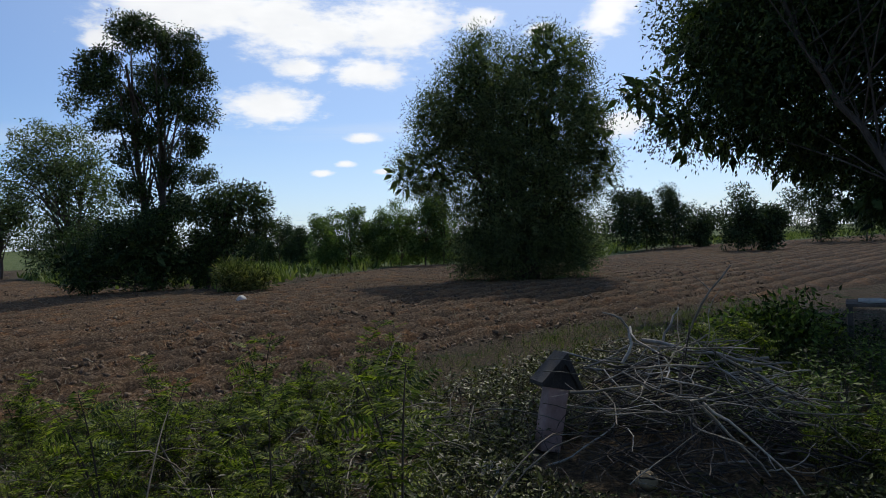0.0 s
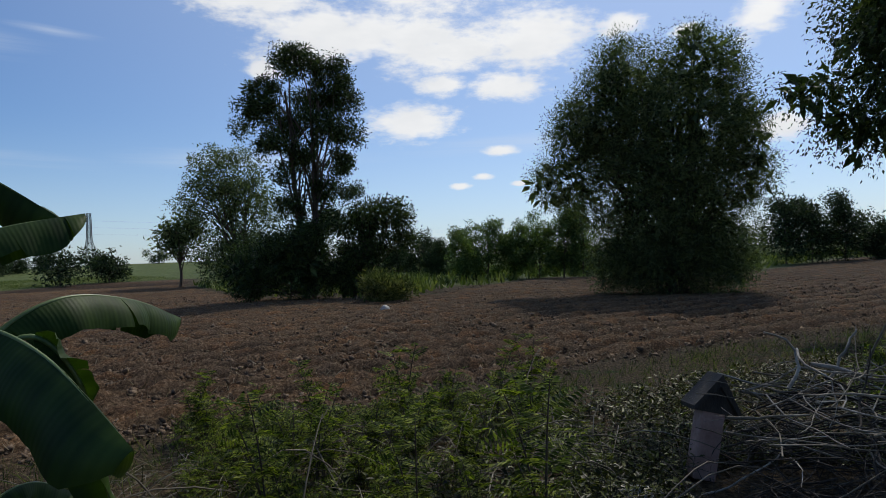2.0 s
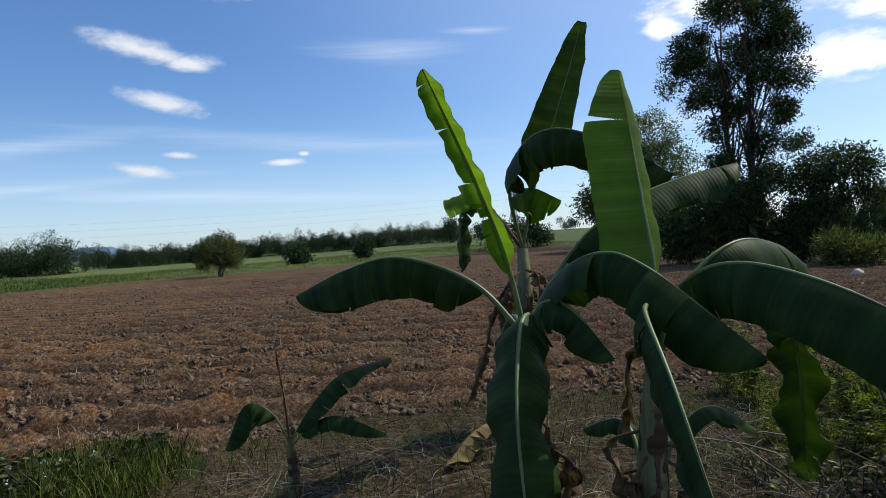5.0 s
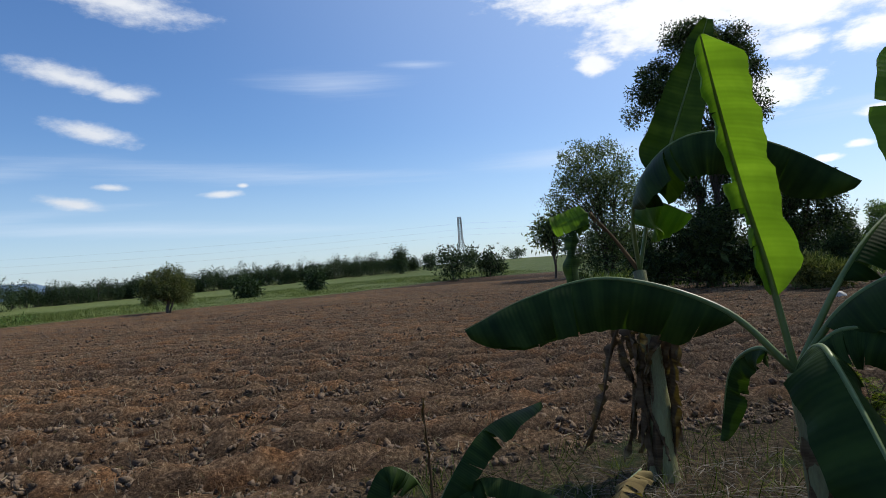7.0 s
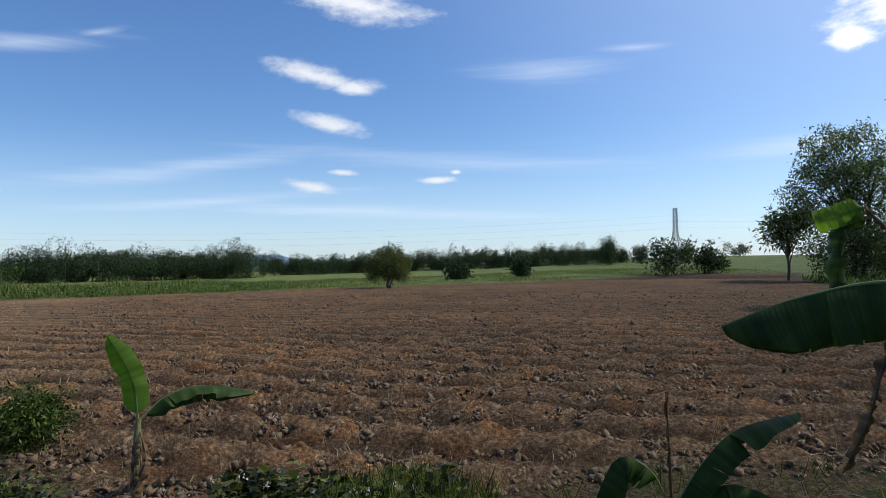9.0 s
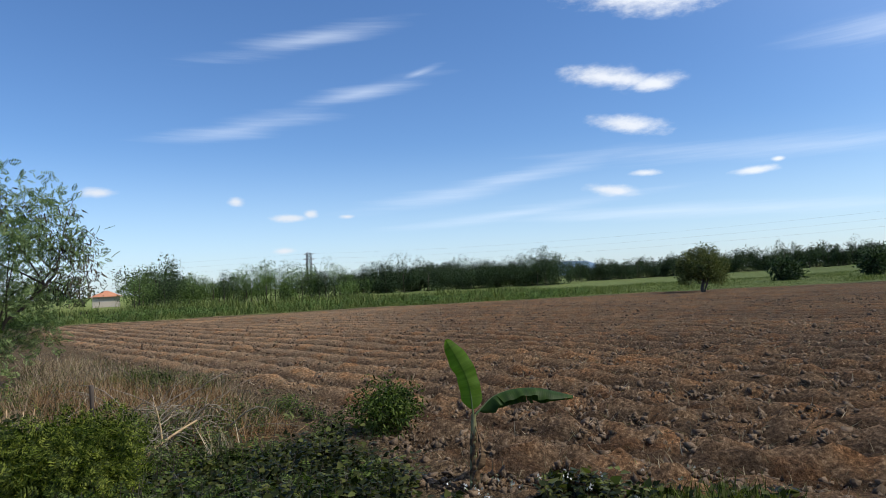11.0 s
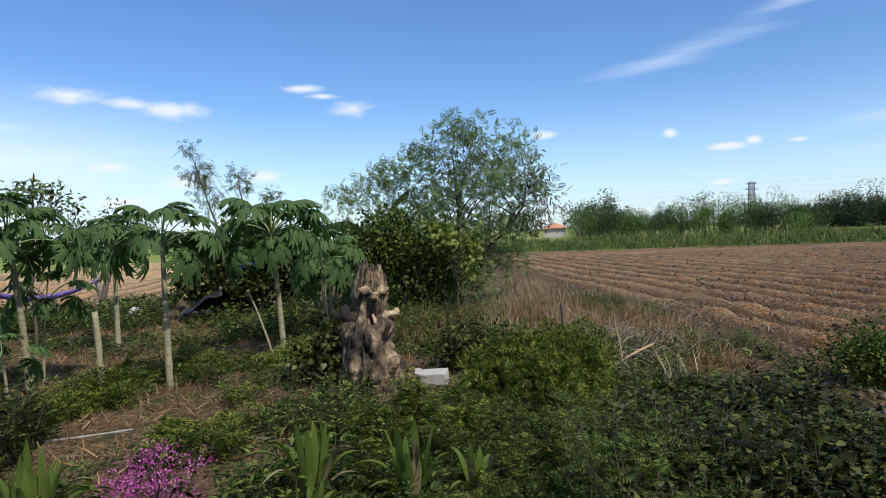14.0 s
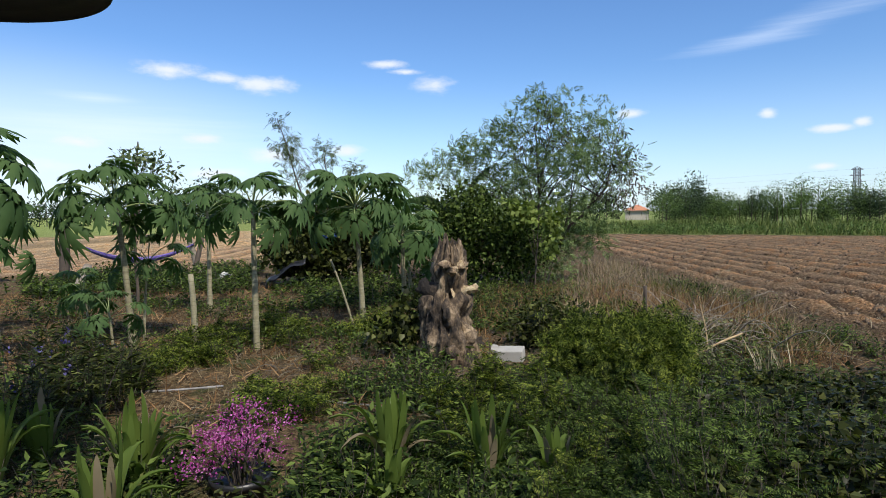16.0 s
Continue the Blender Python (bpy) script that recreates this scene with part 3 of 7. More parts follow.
# ---- trees ----
def crown_leaves(gen, lobes, origin, axes, clumps, per, spread, leaf, size, droop=0.3, shell=3.0):
    """Leaves in clumps inside egg-shaped lobes. Returns arrays, and the clumps' middles."""
    lo = np.array(lobes, float)
    vol = (lo[:, 3] * lo[:, 4] * lo[:, 5]) ** 0.72
    pick = gen.choice(len(lo), clumps, p=vol / vol.sum())
    d = unit(gen.normal(size=(clumps, 3))) * gen.random((clumps, 1)) ** (1 / shell)
    local = lo[pick, :3] + d * lo[pick, 3:]
    mids = origin + local @ np.stack(axes)
    mids[:, 2] = np.maximum(mids[:, 2], origin[2] + 0.1)
    c = np.repeat(mids, per, 0)
    off = np.clip(gen.normal(size=c.shape), -1.7, 1.7) * spread * (0.6 + 0.8 * np.repeat(gen.random(clumps), per)[:, None])
    pos = c + off
    pos[:, 2] = np.maximum(pos[:, 2], origin[2] + 0.05)
    heading = unit(off) + 0.7 * gen.normal(size=c.shape) + np.array([0, 0, -droop])
    sz = size * (0.6 + 0.8 * gen.random(len(pos)))
    return scatter(*leaf, pos, frames(heading, gen), sz), mids


def make_tree(name, label, x, y, yaw, trunks, lobes, clumps, per, spread, leaf, size, mat, bark, seed, limbs=40, limb_r=0.05, droop=0.3,
              category="tree", group="", shell=3.0, sides=7, core=0):
    """A tree: trunks and lobes are given to the right, away and up from its foot, as seen along yaw."""
    gen = np.random.default_rng(seed)
    axes = view_axes(yaw)
    o = np.array(on_ground(x, y))
    top = thing(name, label, category, o, group)
    zero = np.zeros(3)
    (v, f), mids = crown_leaves(gen, lobes, zero, axes, clumps, per, spread, leaf, size, droop, shell)
    wood = []
    lines = []
    for pts, r0, r1 in trunks:
        p = np.array(pts, float) @ np.stack(axes)
        s = np.linspace(0, 1, 3 * len(p))
        q = np.stack([np.interp(s, np.linspace(0, 1, len(p)), p[:, k]) for k in range(3)], -1)
        q[1:-1] += gen.normal(size=q[1:-1].shape) * r0 * 0.35
        q[0, 2] -= 0.15
        wood.append(tube(q, np.linspace(r0, r1, len(q)), sides))
        lines.append(q)
    for k in range(limbs):
        m = mids[gen.integers(len(mids))]
        line = lines[gen.integers(len(lines))]
        h = np.clip(m[2] * (0.25 + 0.55 * gen.random()), line[0, 2] + 0.2, line[-1, 2])
        j = int(np.argmin(np.abs(line[:, 2] - h)))
        a = line[j]
        mid = (a + m) / 2 + np.array([0, 0, 0.18]) * np.linalg.norm(m - a) + gen.normal(size=3) * 0.08 * np.linalg.norm(m - a)
        r = limb_r * (0.5 + 0.8 * gen.random())
        wood.append(tube(bend(a, mid, m, 6), np.linspace(r, r * 0.2, 6), 5))
    wv, wf = join(wood)
    np_part("trunk", wv, wf, bark, top, smooth=True)
    np_part("crown", v, f, mat, top)
    if core:      # coarse leaves deep inside the crown
        inner = np.array(lobes, float) * np.array([1, 1, 1, 0.72, 0.72, 0.72])
        (v, f), _ = crown_leaves(gen, inner, zero, axes, core, 8, spread * 0.6, LEAF, size * 3.6, droop, 3.0)
        np_part("inner_crown", v, f, mat, top)
    return top


def polar(az, dist):
    if az > 30:      # bearings on this side are taken from the far end of the walk
        return -2.4 - dist * math.sin(radians(az)), -1.4 + dist * math.cos(radians(az))
    return -dist * math.sin(radians(az)), dist * math.cos(radians(az))


# tall tree with two stems at the edge of the field
make_tree("tall_tree", "tall dark-leaved tree with two slim stems and airy crown", -12.9, 26.8, 25.5,
          [([(0.1, 0, 0), (0.0, 0, 3), (-0.2, 0, 6.5), (-0.5, 0, 9.6)], 0.2, 0.05), ([(0.5, 0.2, 0), (0.6, 0.2, 3.2), (0.7, 0.1, 6.2), (1.0, 0, 9.2)], 0.18, 0.05)],
          [(-0.06, -1.0, 10.71, 0.98, 0.98, 0.7), (1.64, 0.0, 10.45, 1.07, 1.07, 0.79), (0.75, 1.0, 9.38, 1.23, 1.23, 0.62), (-1.32, -0.5, 9.47, 0.82, 0.82, 0.62), (2.23, 0.5, 9.29, 0.82, 0.82, 0.97), (-1.69, -1.0, 8.49, 0.9, 0.9, 0.53), (-2.51, 0.0, 7.87, 0.57, 0.57, 0.26), (-0.43, 1.0, 8.22, 0.98, 0.98, 0.62), (1.12, -0.5, 7.87, 0.9, 0.9, 0.79), (2.3, 0.5, 7.69, 0.74, 0.74, 0.62), (-1.25, -1.0, 7.06, 0.82, 0.82, 0.44), (0.08, 0.0, 6.62, 0.9, 0.9, 0.62), (1.86, 1.0, 6.44, 0.9, 0.9, 0.62), (-0.73, -0.5, 5.64, 0.57, 0.57, 0.53), (0.97, 0.5, 5.2, 0.74, 0.74, 0.7), (2.23, -1.0, 4.93, 0.82, 0.82, 0.44), (-0.36, 0.0, 4.39, 0.74, 0.74, 0.62), (1.27, 1.0, 3.77, 0.82, 0.82, 0.53), (0.23, -0.5, 3.06, 0.98, 0.98, 0.53)],
          600, 110, 0.17, LEAF, 0.125, M["tree_dark"], M["bark"], 11, 46, 0.05)
make_tree("small_tree", "low dark spreading tree in front of the tall tree", -9.6, 26.6, 20.0,
          [([(-0.7, 0, 0), (-0.2, 0, 1.6), (0.4, 0, 3.2)], 0.1, 0.03), ([(-0.5, 0, 0), (0.5, 0, 2.0), (1.0, 0, 3.6)], 0.08, 0.03)],
          [(0.6, 0, 3.6, 1.4, 1.2, 0.8), (-0.8, 0, 3.3, 1.1, 1.0, 0.8), (1.6, 0, 2.6, 0.7, 0.8, 0.5), (0.0, 0, 2.2, 1.2, 1.1, 0.8)],
          190, 80, 0.19, LEAF, 0.14, M["tree_dark"], M["bark"], 12, 40, 0.03)
make_tree("undergrowth_bush", "dense dark bush under the tall tree", -12.9, 25.4, 25.0,
          [([(0, 0, 0), (0.2, 0, 1.4)], 0.06, 0.02)],
          [(0.6, 0, 1.3, 2.2, 1.4, 1.2), (-1.7, 0, 1.3, 1.1, 1.0, 1.2), (2.8, 0, 1.3, 1.1, 1.0, 1.2), (0.4, 0, 2.4, 1.8, 1.2, 0.8)],
          360, 80, 0.2, LEAF, 0.12, M["tree_dark"], M["bark"], 13, 30, 0.03, category="bush", core=160)
# slender tree farther along the edge
make_tree("slender_tree", "grey-green open-crowned tree at the field edge", -30.0, 49.0, 31.5,
          [([(0, 0, 0), (0.2, 0, 4), (-0.4, 0, 9)], 0.22, 0.06), ([(0.6, 0, 0), (0.9, 0, 4), (1.6, 0, 8)], 0.16, 0.05)],
          [(-0.6, 0, 9.6, 3.4, 3.0, 2.4), (1.2, 0, 7.5, 3.4, 3.0, 1.9), (-2.6, 0, 7.2, 2.2, 2.2, 1.9), (0.5, 0, 4.0, 4.6, 3.0, 2.6), (3.0, 0, 2.2, 2.5, 2.2, 2.2), (-0.6, 0, 2.0, 3.0, 2.2, 2.0)],
          620, 60, 0.32, LEAF, 0.22, M["tree_fine"], M["bark"], 14, 90, 0.07)
make_tree("slender_tree", "thin-stemmed tree standing alone at the field edge", -34.7, 48.2, 36.0,
          [([(0, 0, 0), (0.1, 0, 2.5), (0, 0, 5)], 0.14, 0.05)],
          [(0, 0, 4.6, 1.6, 1.6, 1.3), (-0.8, 0, 3.6, 1.2, 1.2, 0.8), (0.9, 0, 5.2, 1.0, 1.0, 0.8)],
          90, 30, 0.34, LEAF, 0.34, M["tree_fine"], M["bark"], 15, 24, 0.05)
# round bushy tree standing in the field, leafy to the ground
make_tree("bushy_tree", "broad bushy tree with fine leaves down to the soil", 3.0, 24.9, -6.8,
          [([(0, 0, 0), (0, 0, 4), (-0.8, 0, 8)], 0.22, 0.05), ([(0.4, 0, 0), (0.8, 0, 4), (1.4, 0, 8.2)], 0.18, 0.05), ([(-0.3, 0, 0), (-1.6, 0, 4), (-2.2, 0, 6)], 0.14, 0.04)],
          [(0.2, 0, 1.5, 2.9, 2.6, 1.5), (-1.5, -0.4, 1.3, 1.5, 1.6, 1.3), (1.5, -0.4, 1.4, 1.5, 1.6, 1.4), (0.1, -0.6, 2.7, 2.8, 2.4, 1.8), (-0.3, 0, 3.9, 3.4, 3.0, 2.2), (0.4, 0, 5.9, 3.0, 2.8, 2.2), (-1.6, 0, 6.8, 2.4, 2.2, 2.0), (-1.3, 0, 8.3, 1.7, 1.6, 1.7), (1.3, 0, 8.3, 1.6, 1.6, 1.6),
           (-3.6, 0, 4.6, 1.5, 1.5, 1.2), (-4.4, 0, 4.4, 0.8, 0.8, 0.7), (2.8, 0, 4.9, 0.9, 1.2, 1.7), (-3.2, 0, 6.4, 1.2, 1.2, 1.4), (2.5, 0, 6.6, 0.9, 1.2, 1.2), (-1.6, 0, 9.7, 0.5, 0.5, 0.5), (1.2, 0, 9.6, 0.5, 0.5, 0.5)],
          2600, 80, 0.22, SLIM, 0.125, M["tree_fine"], M["bark"], 16, 120, 0.04, shell=5.0, core=500)
# large overhanging tree close by, its stem leaning into the view
# unseen crown lobes are added to shade the brush pile and the furrows
make_tree("overhanging_tree", "large dark tree with a pale leaning stem and drooping twigs", 9.2, 10.8, -40.0,
          [([(0.8, -0.6, 0), (-0.4, -1.4, 1.3), (-1.3, -1.9, 2.7), (-2.2, -2.0, 4.4), (-2.9, -1.6, 6.4)], 0.075, 0.04), ([(0.8, -0.4, 0), (0.9, 0, 3), (0.8, 0, 8)], 0.26, 0.08)],
          [(-3.9, 0, 5.6, 1.6, 2.0, 1.9), (-2.4, 0, 5.0, 2.3, 2.5, 2.0), (0, 0, 6.2, 3.6, 3.4, 3.4), (-2.5, 0, 8.2, 2.3, 2.6, 2.4), (-5.9, 0.2, 4.9, 0.8, 0.8, 0.4), (-4.3, 0, 6.0, 0.7, 1.0, 0.8), (3.4, -2.6, 6.0, 3.2, 3.0, 2.4), (-5.0, 0, 3.9, 0.8, 1.0, 0.7),
           (-2.3, 0.4, 3.1, 1.1, 1.3, 0.7), (-0.6, 0.6, 3.0, 1.5, 1.6, 1.0), (-3.6, 0.2, 3.7, 0.9, 1.0, 0.7), (1.5, 0.5, 3.0, 1.6, 2.0, 1.4), (-1.2, 0.5, 2.3, 1.2, 1.4, 0.7), (0.6, 0.8, 2.0, 1.6, 1.6, 1.2), (2.2, 0.6, 1.6, 1.4, 1.6, 1.3), (-4.64, -3.78, 7.9, 1.7, 1.3, 0.6), (-3.6, 3.8, 7.2, 1.8, 1.9, 1.6), (-1.0, 4.5, 7.0, 2.2, 2.0, 1.8), (1.5, -1.5, 5.0, 2.4, 2.0, 2.4), (-1.2, -2.6, 8.2, 2.0, 2.0, 1.1)],
          3900, 66, 0.2, LEAF, 0.09, M["tree_dark"], M["twig_dark"], 17, 110, 0.02, droop=0.9, shell=4.0, core=2600)


def simple_bush(name, label, az, dist, width, height, mat, seed, leaf=LEAF, size=0.3, clumps=120, per=30, category="bush", group="", stem=0.06, squash=0.7):
    """A bush or far tree of several lobes."""
    g = np.random.default_rng(seed)
    x, y = polar(az, dist)
    lobes = [(0, 0, height * 0.42, width * 0.42, width * 0.4, height * 0.42)]
    for k in range(5):
        h = height * (0.2 + 0.62 * g.random())
        lobes.append(((g.random() - 0.5) * width * 0.8, (g.random() - 0.5) * width * 0.5, h, width * (0.14 + 0.14 * g.random()), width * 0.22, height * (0.12 + 0.12 * g.random())))
    lobes.append(((g.random() - 0.5) * width * 0.4, 0, height * 0.84, width * 0.16, width * 0.16, height * 0.17))
    return make_tree(name, label, x, y, az, [([(0, 0, 0), (0.1, 0, height * 0.4), (0, 0, height * 0.8)], stem, stem * 0.4)], lobes, clumps, per, size * 1.1, leaf, size, mat, M["bark"], seed, 24, stem * 0.4, category=category, group=group)


# thicket behind the field, right of the tall tree
for k, (az, dist, w, h) in enumerate([(11.0, 43, 3.2, 3.6), (9.0, 44, 3.4, 4.4), (6.6, 44, 3.2, 4.2), (4.4, 43, 3.4, 4.6), (2.2, 42, 3.2, 5.0), (0.5, 42, 3.0, 4.8), (13.5, 52, 3.0, 3.2), (15.2, 58, 4.0, 4.6), (17.2, 60, 3.4, 3.6)]):
    simple_bush("thicket_bush", "fresh green thicket bush behind the field" if k < 6 else "dark green bush at the field edge", az, dist, w, h, M["thicket" if k < 6 else "tree_far"], 30 + k, size=0.13, clumps=230, per=60, group="thicket bushes")
make_tree("grass_tussock_bush", "pale yellow-green scrubby bush by the furrows", -7.9, 23.6, 18.0, [([(0, 0, 0), (0, 0, 0.6)], 0.02, 0.01)],
          [(0, 0, 0.5, 0.9, 0.8, 0.55), (0.5, 0, 0.4, 0.6, 0.6, 0.4), (-0.4, 0, 0.6, 0.5, 0.5, 0.5)], 90, 40, 0.14, SLIM, 0.22, M["scrub"], M["bark"], 44, 10, 0.01, droop=-0.6, category="bush")
# bushes and trees beyond the field on the sunny side
for k, (az, dist, w, h) in enumerate([(-15.6, 56, 4.0, 5.4), (-17.4, 58, 3.6, 5.2), (-19.6, 60, 3.8, 5.6), (-21.6, 62, 2.6, 3.4), (-24.6, 50, 4.2, 5.0), (-26.8, 51, 2.6, 3.2), (-30.5, 64, 4.5, 6.0), (-33.5, 64, 6.5, 8.5), (-37.0, 66, 7.0, 9.5)]):
    simple_bush("field_edge_tree", "dark green tree at the far edge of the field", az, dist, w, h, M["tree_far"], 50 + k, size=0.22, clumps=150, per=50, category="tree", group="trees along the far edge")
# single trees on the far side
make_tree("round_tree", "round-crowned green tree alone at the field edge", *polar(66.8, 48.5), 66.8, [([(0, 0, 0), (0.05, 0, 1.0), (0, 0, 2.6)], 0.13, 0.05), ([(0.1, 0, 0), (0.5, 0, 1.2), (0.9, 0, 2.2)], 0.07, 0.03)],
          [(0, 0, 1.8, 1.25, 1.2, 1.0), (-0.95, 0, 1.35, 0.75, 0.9, 0.7), (1.0, 0, 1.4, 0.75, 0.9, 0.75), (0.35, 0, 2.75, 0.75, 0.7, 0.55), (-0.5, 0, 2.5, 0.6, 0.6, 0.5), (1.3, 0, 2.1, 0.45, 0.5, 0.4), (-1.35, 0, 1.9, 0.35, 0.4, 0.35)], 260, 60, 0.15, LEAF, 0.13, M["scrub"], M["bark"], 70, 30, 0.03, shell=5.0)
for k, (az, dist, w, h) in enumerate([(60.4, 70, 2.4, 2.0), (54.6, 74, 1.7, 2.4), (42.3, 72, 5.0, 3.6), (38.9, 74, 3.6, 3.2), (44.4, 130, 3.4, 3.6), (47.0, 120, 3.5, 5.5), (40.6, 120, 2.4, 3.2), (36.5, 180, 6, 3.4), (46.0, 135, 3, 3.5)]):
    simple_bush("far_bush", "dark green bush in the grass beyond the field", az, dist, w, h, M["tree_far"], 80 + k, size=0.34, clumps=90, per=24, group="bushes beyond the field")


def wood(name, label, az0, az1, dist, h0, h1, count, mat, seed, leaf_size=0.6, per=520, depth=14.0, slim=0.8, other=None):
    """A far stand of trees as one mass of leaves and stems."""
    g = np.random.default_rng(seed)
    stems = []
    light, dark = [], []
    for k in range(count):
        az = az0 + (az1 - az0) * (k + 0.7 * g.random()) / count
        d = dist + depth * g.random()
        x, y = polar(az, d)
        z = float(land(np.array([x]), np.array([y]))[0])
        h = (h0 + (h1 - h0) * g.random()) * (1 + 0.15 * math.sin(az * 2.3) + 0.1 * math.sin(az * 5.1))
        w = h * slim * (0.3 + 0.28 * g.random())
        lobe = g.normal(size=(7, 3)) * np.array([0.5, 0.5, 0.4]) * np.array([w, w, h * 0.45])
        lobe[0] *= 0.2
        pick = g.integers(0, 7, per)
        e = unit(g.normal(size=(per, 3))) * g.random((per, 1)) ** 0.3
        pos = np.array([x, y, z + h * 0.46]) + lobe[pick] + e * np.array([w, w, h * 0.62]) * 0.5 + 0.05 * g.normal(size=(per, 3))
        pos[:, 2] = np.maximum(pos[:, 2], z + 0.1)
        (light if g.random() < 0.35 else dark).append(scatter(*LEAF, pos, frames(g.normal(size=(per, 3)), g), leaf_size * (0.6 + 0.8 * g.random(per))))
        stems.append(tube([(x, y, z - 0.2), (x, y, z + h * 0.8)], [0.08, 0.03], 5))
    top = thing(name, label, "woods", (0, 0, 0), kind="stuff")
    for chunk, m in ((dark, mat), (light, other or M["tree_pale"])):
        if chunk:
            np_part("crowns", *join(chunk), m, top)
    v, f = join(stems)
    np_part("trunks", v, f, M["bark"], top)


wood("far_wood", "dark broad-leaved wood beyond the field", 79.0, 97.5, 104, 4.0, 5.6, 64, M["tree_far"], 101, 0.27, 2000, 14.0, 1.35, M["tree_far"])
wood("far_plantation", "even dark stand of slim plantation trees", 46.5, 78.0, 128, 3.4, 4.4, 200, M["tree_far"], 102, 0.27, 800, 16.0, 0.85, M["tree_far"])
wood("far_grove", "mixed light green trees beyond the crops", 97.0, 115.6, 92, 3.6, 5.6, 48, M["thicket"], 103, 0.22, 1500, 14.0, 1.2, M["tree_far"])
wood("far_grove", "taller mixed trees near the distant house", 111.0, 115.8, 110, 5.2, 7.6, 8, M["tree_far"], 104, 0.4, 900, 14.0, 1.1)
wood("far_grove", "distant hazy tree belt behind the papayas", 118.6, 178.0, 120, 4.0, 6.4, 70, M["tree_far"], 105, 0.5, 420, 14.0, 1.2)
wood("far_grove", "round distant trees behind the papayas", 153.0, 158.5, 95, 6.0, 7.2, 5, M["tree_far"], 106, 0.5, 900, 5.0, 1.3)
wood("far_grove", "distant tree belt beyond the sunny side of the field", -60.0, 24.0, 150, 3.0, 5.0, 70, M["tree_far"], 107, 0.7, 260)

# crops along the far side of the field
g = np.random.default_rng(120)
STRIP = [(-41.5, -27.2), (-43.6, -18.2), (-46.6, -9.2), (-48.1, 2), (-50.6, 11), (-51.1, 22), (-50.1, 36), (-50.6, 54.5), (-42.5, 60.8), (-60, 72), (-78, 60), (-80, 20), (-74, -10), (-64, -34), (-50, -44)]
q = sample(STRIP, 80000, g)
d = -inside_distance(q[:, 0], q[:, 1], FIELD)
lump = spot_noise(q[:, 0], q[:, 1], 3.4, 2) + 0.6 * spot_noise(q[:, 0], q[:, 1], 1.2, 4)
tall = np.interp(q[:, 1], [-20, 4, 14, 30], [0.95, 0.8, 0.42, 0.3]) * (0.3 + 0.8 * g.random(len(q))) * np.clip(0.3 + d / 4, 0.3, 1) * np.clip(0.85 + 0.55 * lump, 0.25, 1.8)
v, f = scatter(*BLADE, q, frames(np.array([0, 0, 1.0]) + 0.6 * g.normal(size=q.shape), g), np.stack([tall * 1.6, tall, tall], -1))
np_part("crop_strip", v, f, M["crop"])
tagged(bpy.data.objects["crop_strip"], "tall green and straw-tipped crop strip beyond the field", "crops", kind="stuff")
q = sample([(-41.8, -27.6), (-44.2, -18.4), (-47.2, -9.4), (-49.0, 2), (-51.4, 11), (-55, 11), (-56, -6), (-50, -26), (-44, -34)], 260, g)
c = np.repeat(q, 90, 0)
size = np.repeat(0.25 + 0.45 * g.random(len(q)), 90)[:, None]
pos = c + unit(g.normal(size=c.shape)) * size * np.array([1.5, 1.5, 0.75]) * g.random((len(c), 1)) ** 0.4 + np.array([0, 0, 0.4]) * size
pos[:, 2] = np.maximum(pos[:, 2], c[:, 2])
np_part("verge_bushes", *scatter(*LEAF, pos, frames(g.normal(size=c.shape), g), 0.12 + 0.1 * g.random(len(c))), M["thicket"])
tagged(bpy.data.objects["verge_bushes"], "low ragged green bushes among the tall crops", "bushes", kind="stuff")
q = sample([(-3, 44.5), (-7, 32), (-9, 24.5), (-12, 28), (-17, 29), (-35, 50), (-30, 75), (0, 75), (40, 90), (80, 95), (48, 69.5), (30, 62.5), (22, 64.5), (9.5, 44)], 12000, g)
tall = 0.5 * (0.4 + g.random(len(q)))
v, f = scatter(*BLADE, q, frames(np.array([0, 0, 1.0]) + 0.4 * g.normal(size=q.shape), g), np.stack([tall * 4.5, tall, tall], -1))
np_part("rough_grass", v, f, M["crop"])
tagged(bpy.data.objects["rough_grass"], "rough green grass along the field's far edge", "grass", kind="stuff")

# distant table mountain
az = np.linspace(66, 82, 60)
prof = np.interp(az, [66, 70.5, 72, 73.5, 75.2, 76.2, 78.4, 79.6, 82], [0, 0.35, 0.55, 0.5, 0.8, 1.18, 1.22, 0.8, 0])
prof += 0.03 * np.sin(az * 9) * (prof > 0.2)
pts = np.array([polar(a, 3200) for a in az])
pts2 = np.array([polar(a, 3900) for a in az])
v = np.concatenate([np.c_[pts, np.full(60, -5)], np.c_[pts2 * 0.95, np.tan(np.radians(prof)) * 3700 + 2], np.c_[pts2, np.full(60, -5)]])
i = np.arange(59)
f = np.concatenate([np.stack([i, i + 1, i + 61, i + 60], -1), np.stack([i + 60, i + 61, i + 121, i + 120], -1)])
# aerial haze is put into a flat glowing blue
tagged(np_part("backdrop", v, f, backdrop_mat("far_hill", (0.19, 0.29, 0.44))), "hazy blue table mountain on the horizon", "mountain", kind="structure")

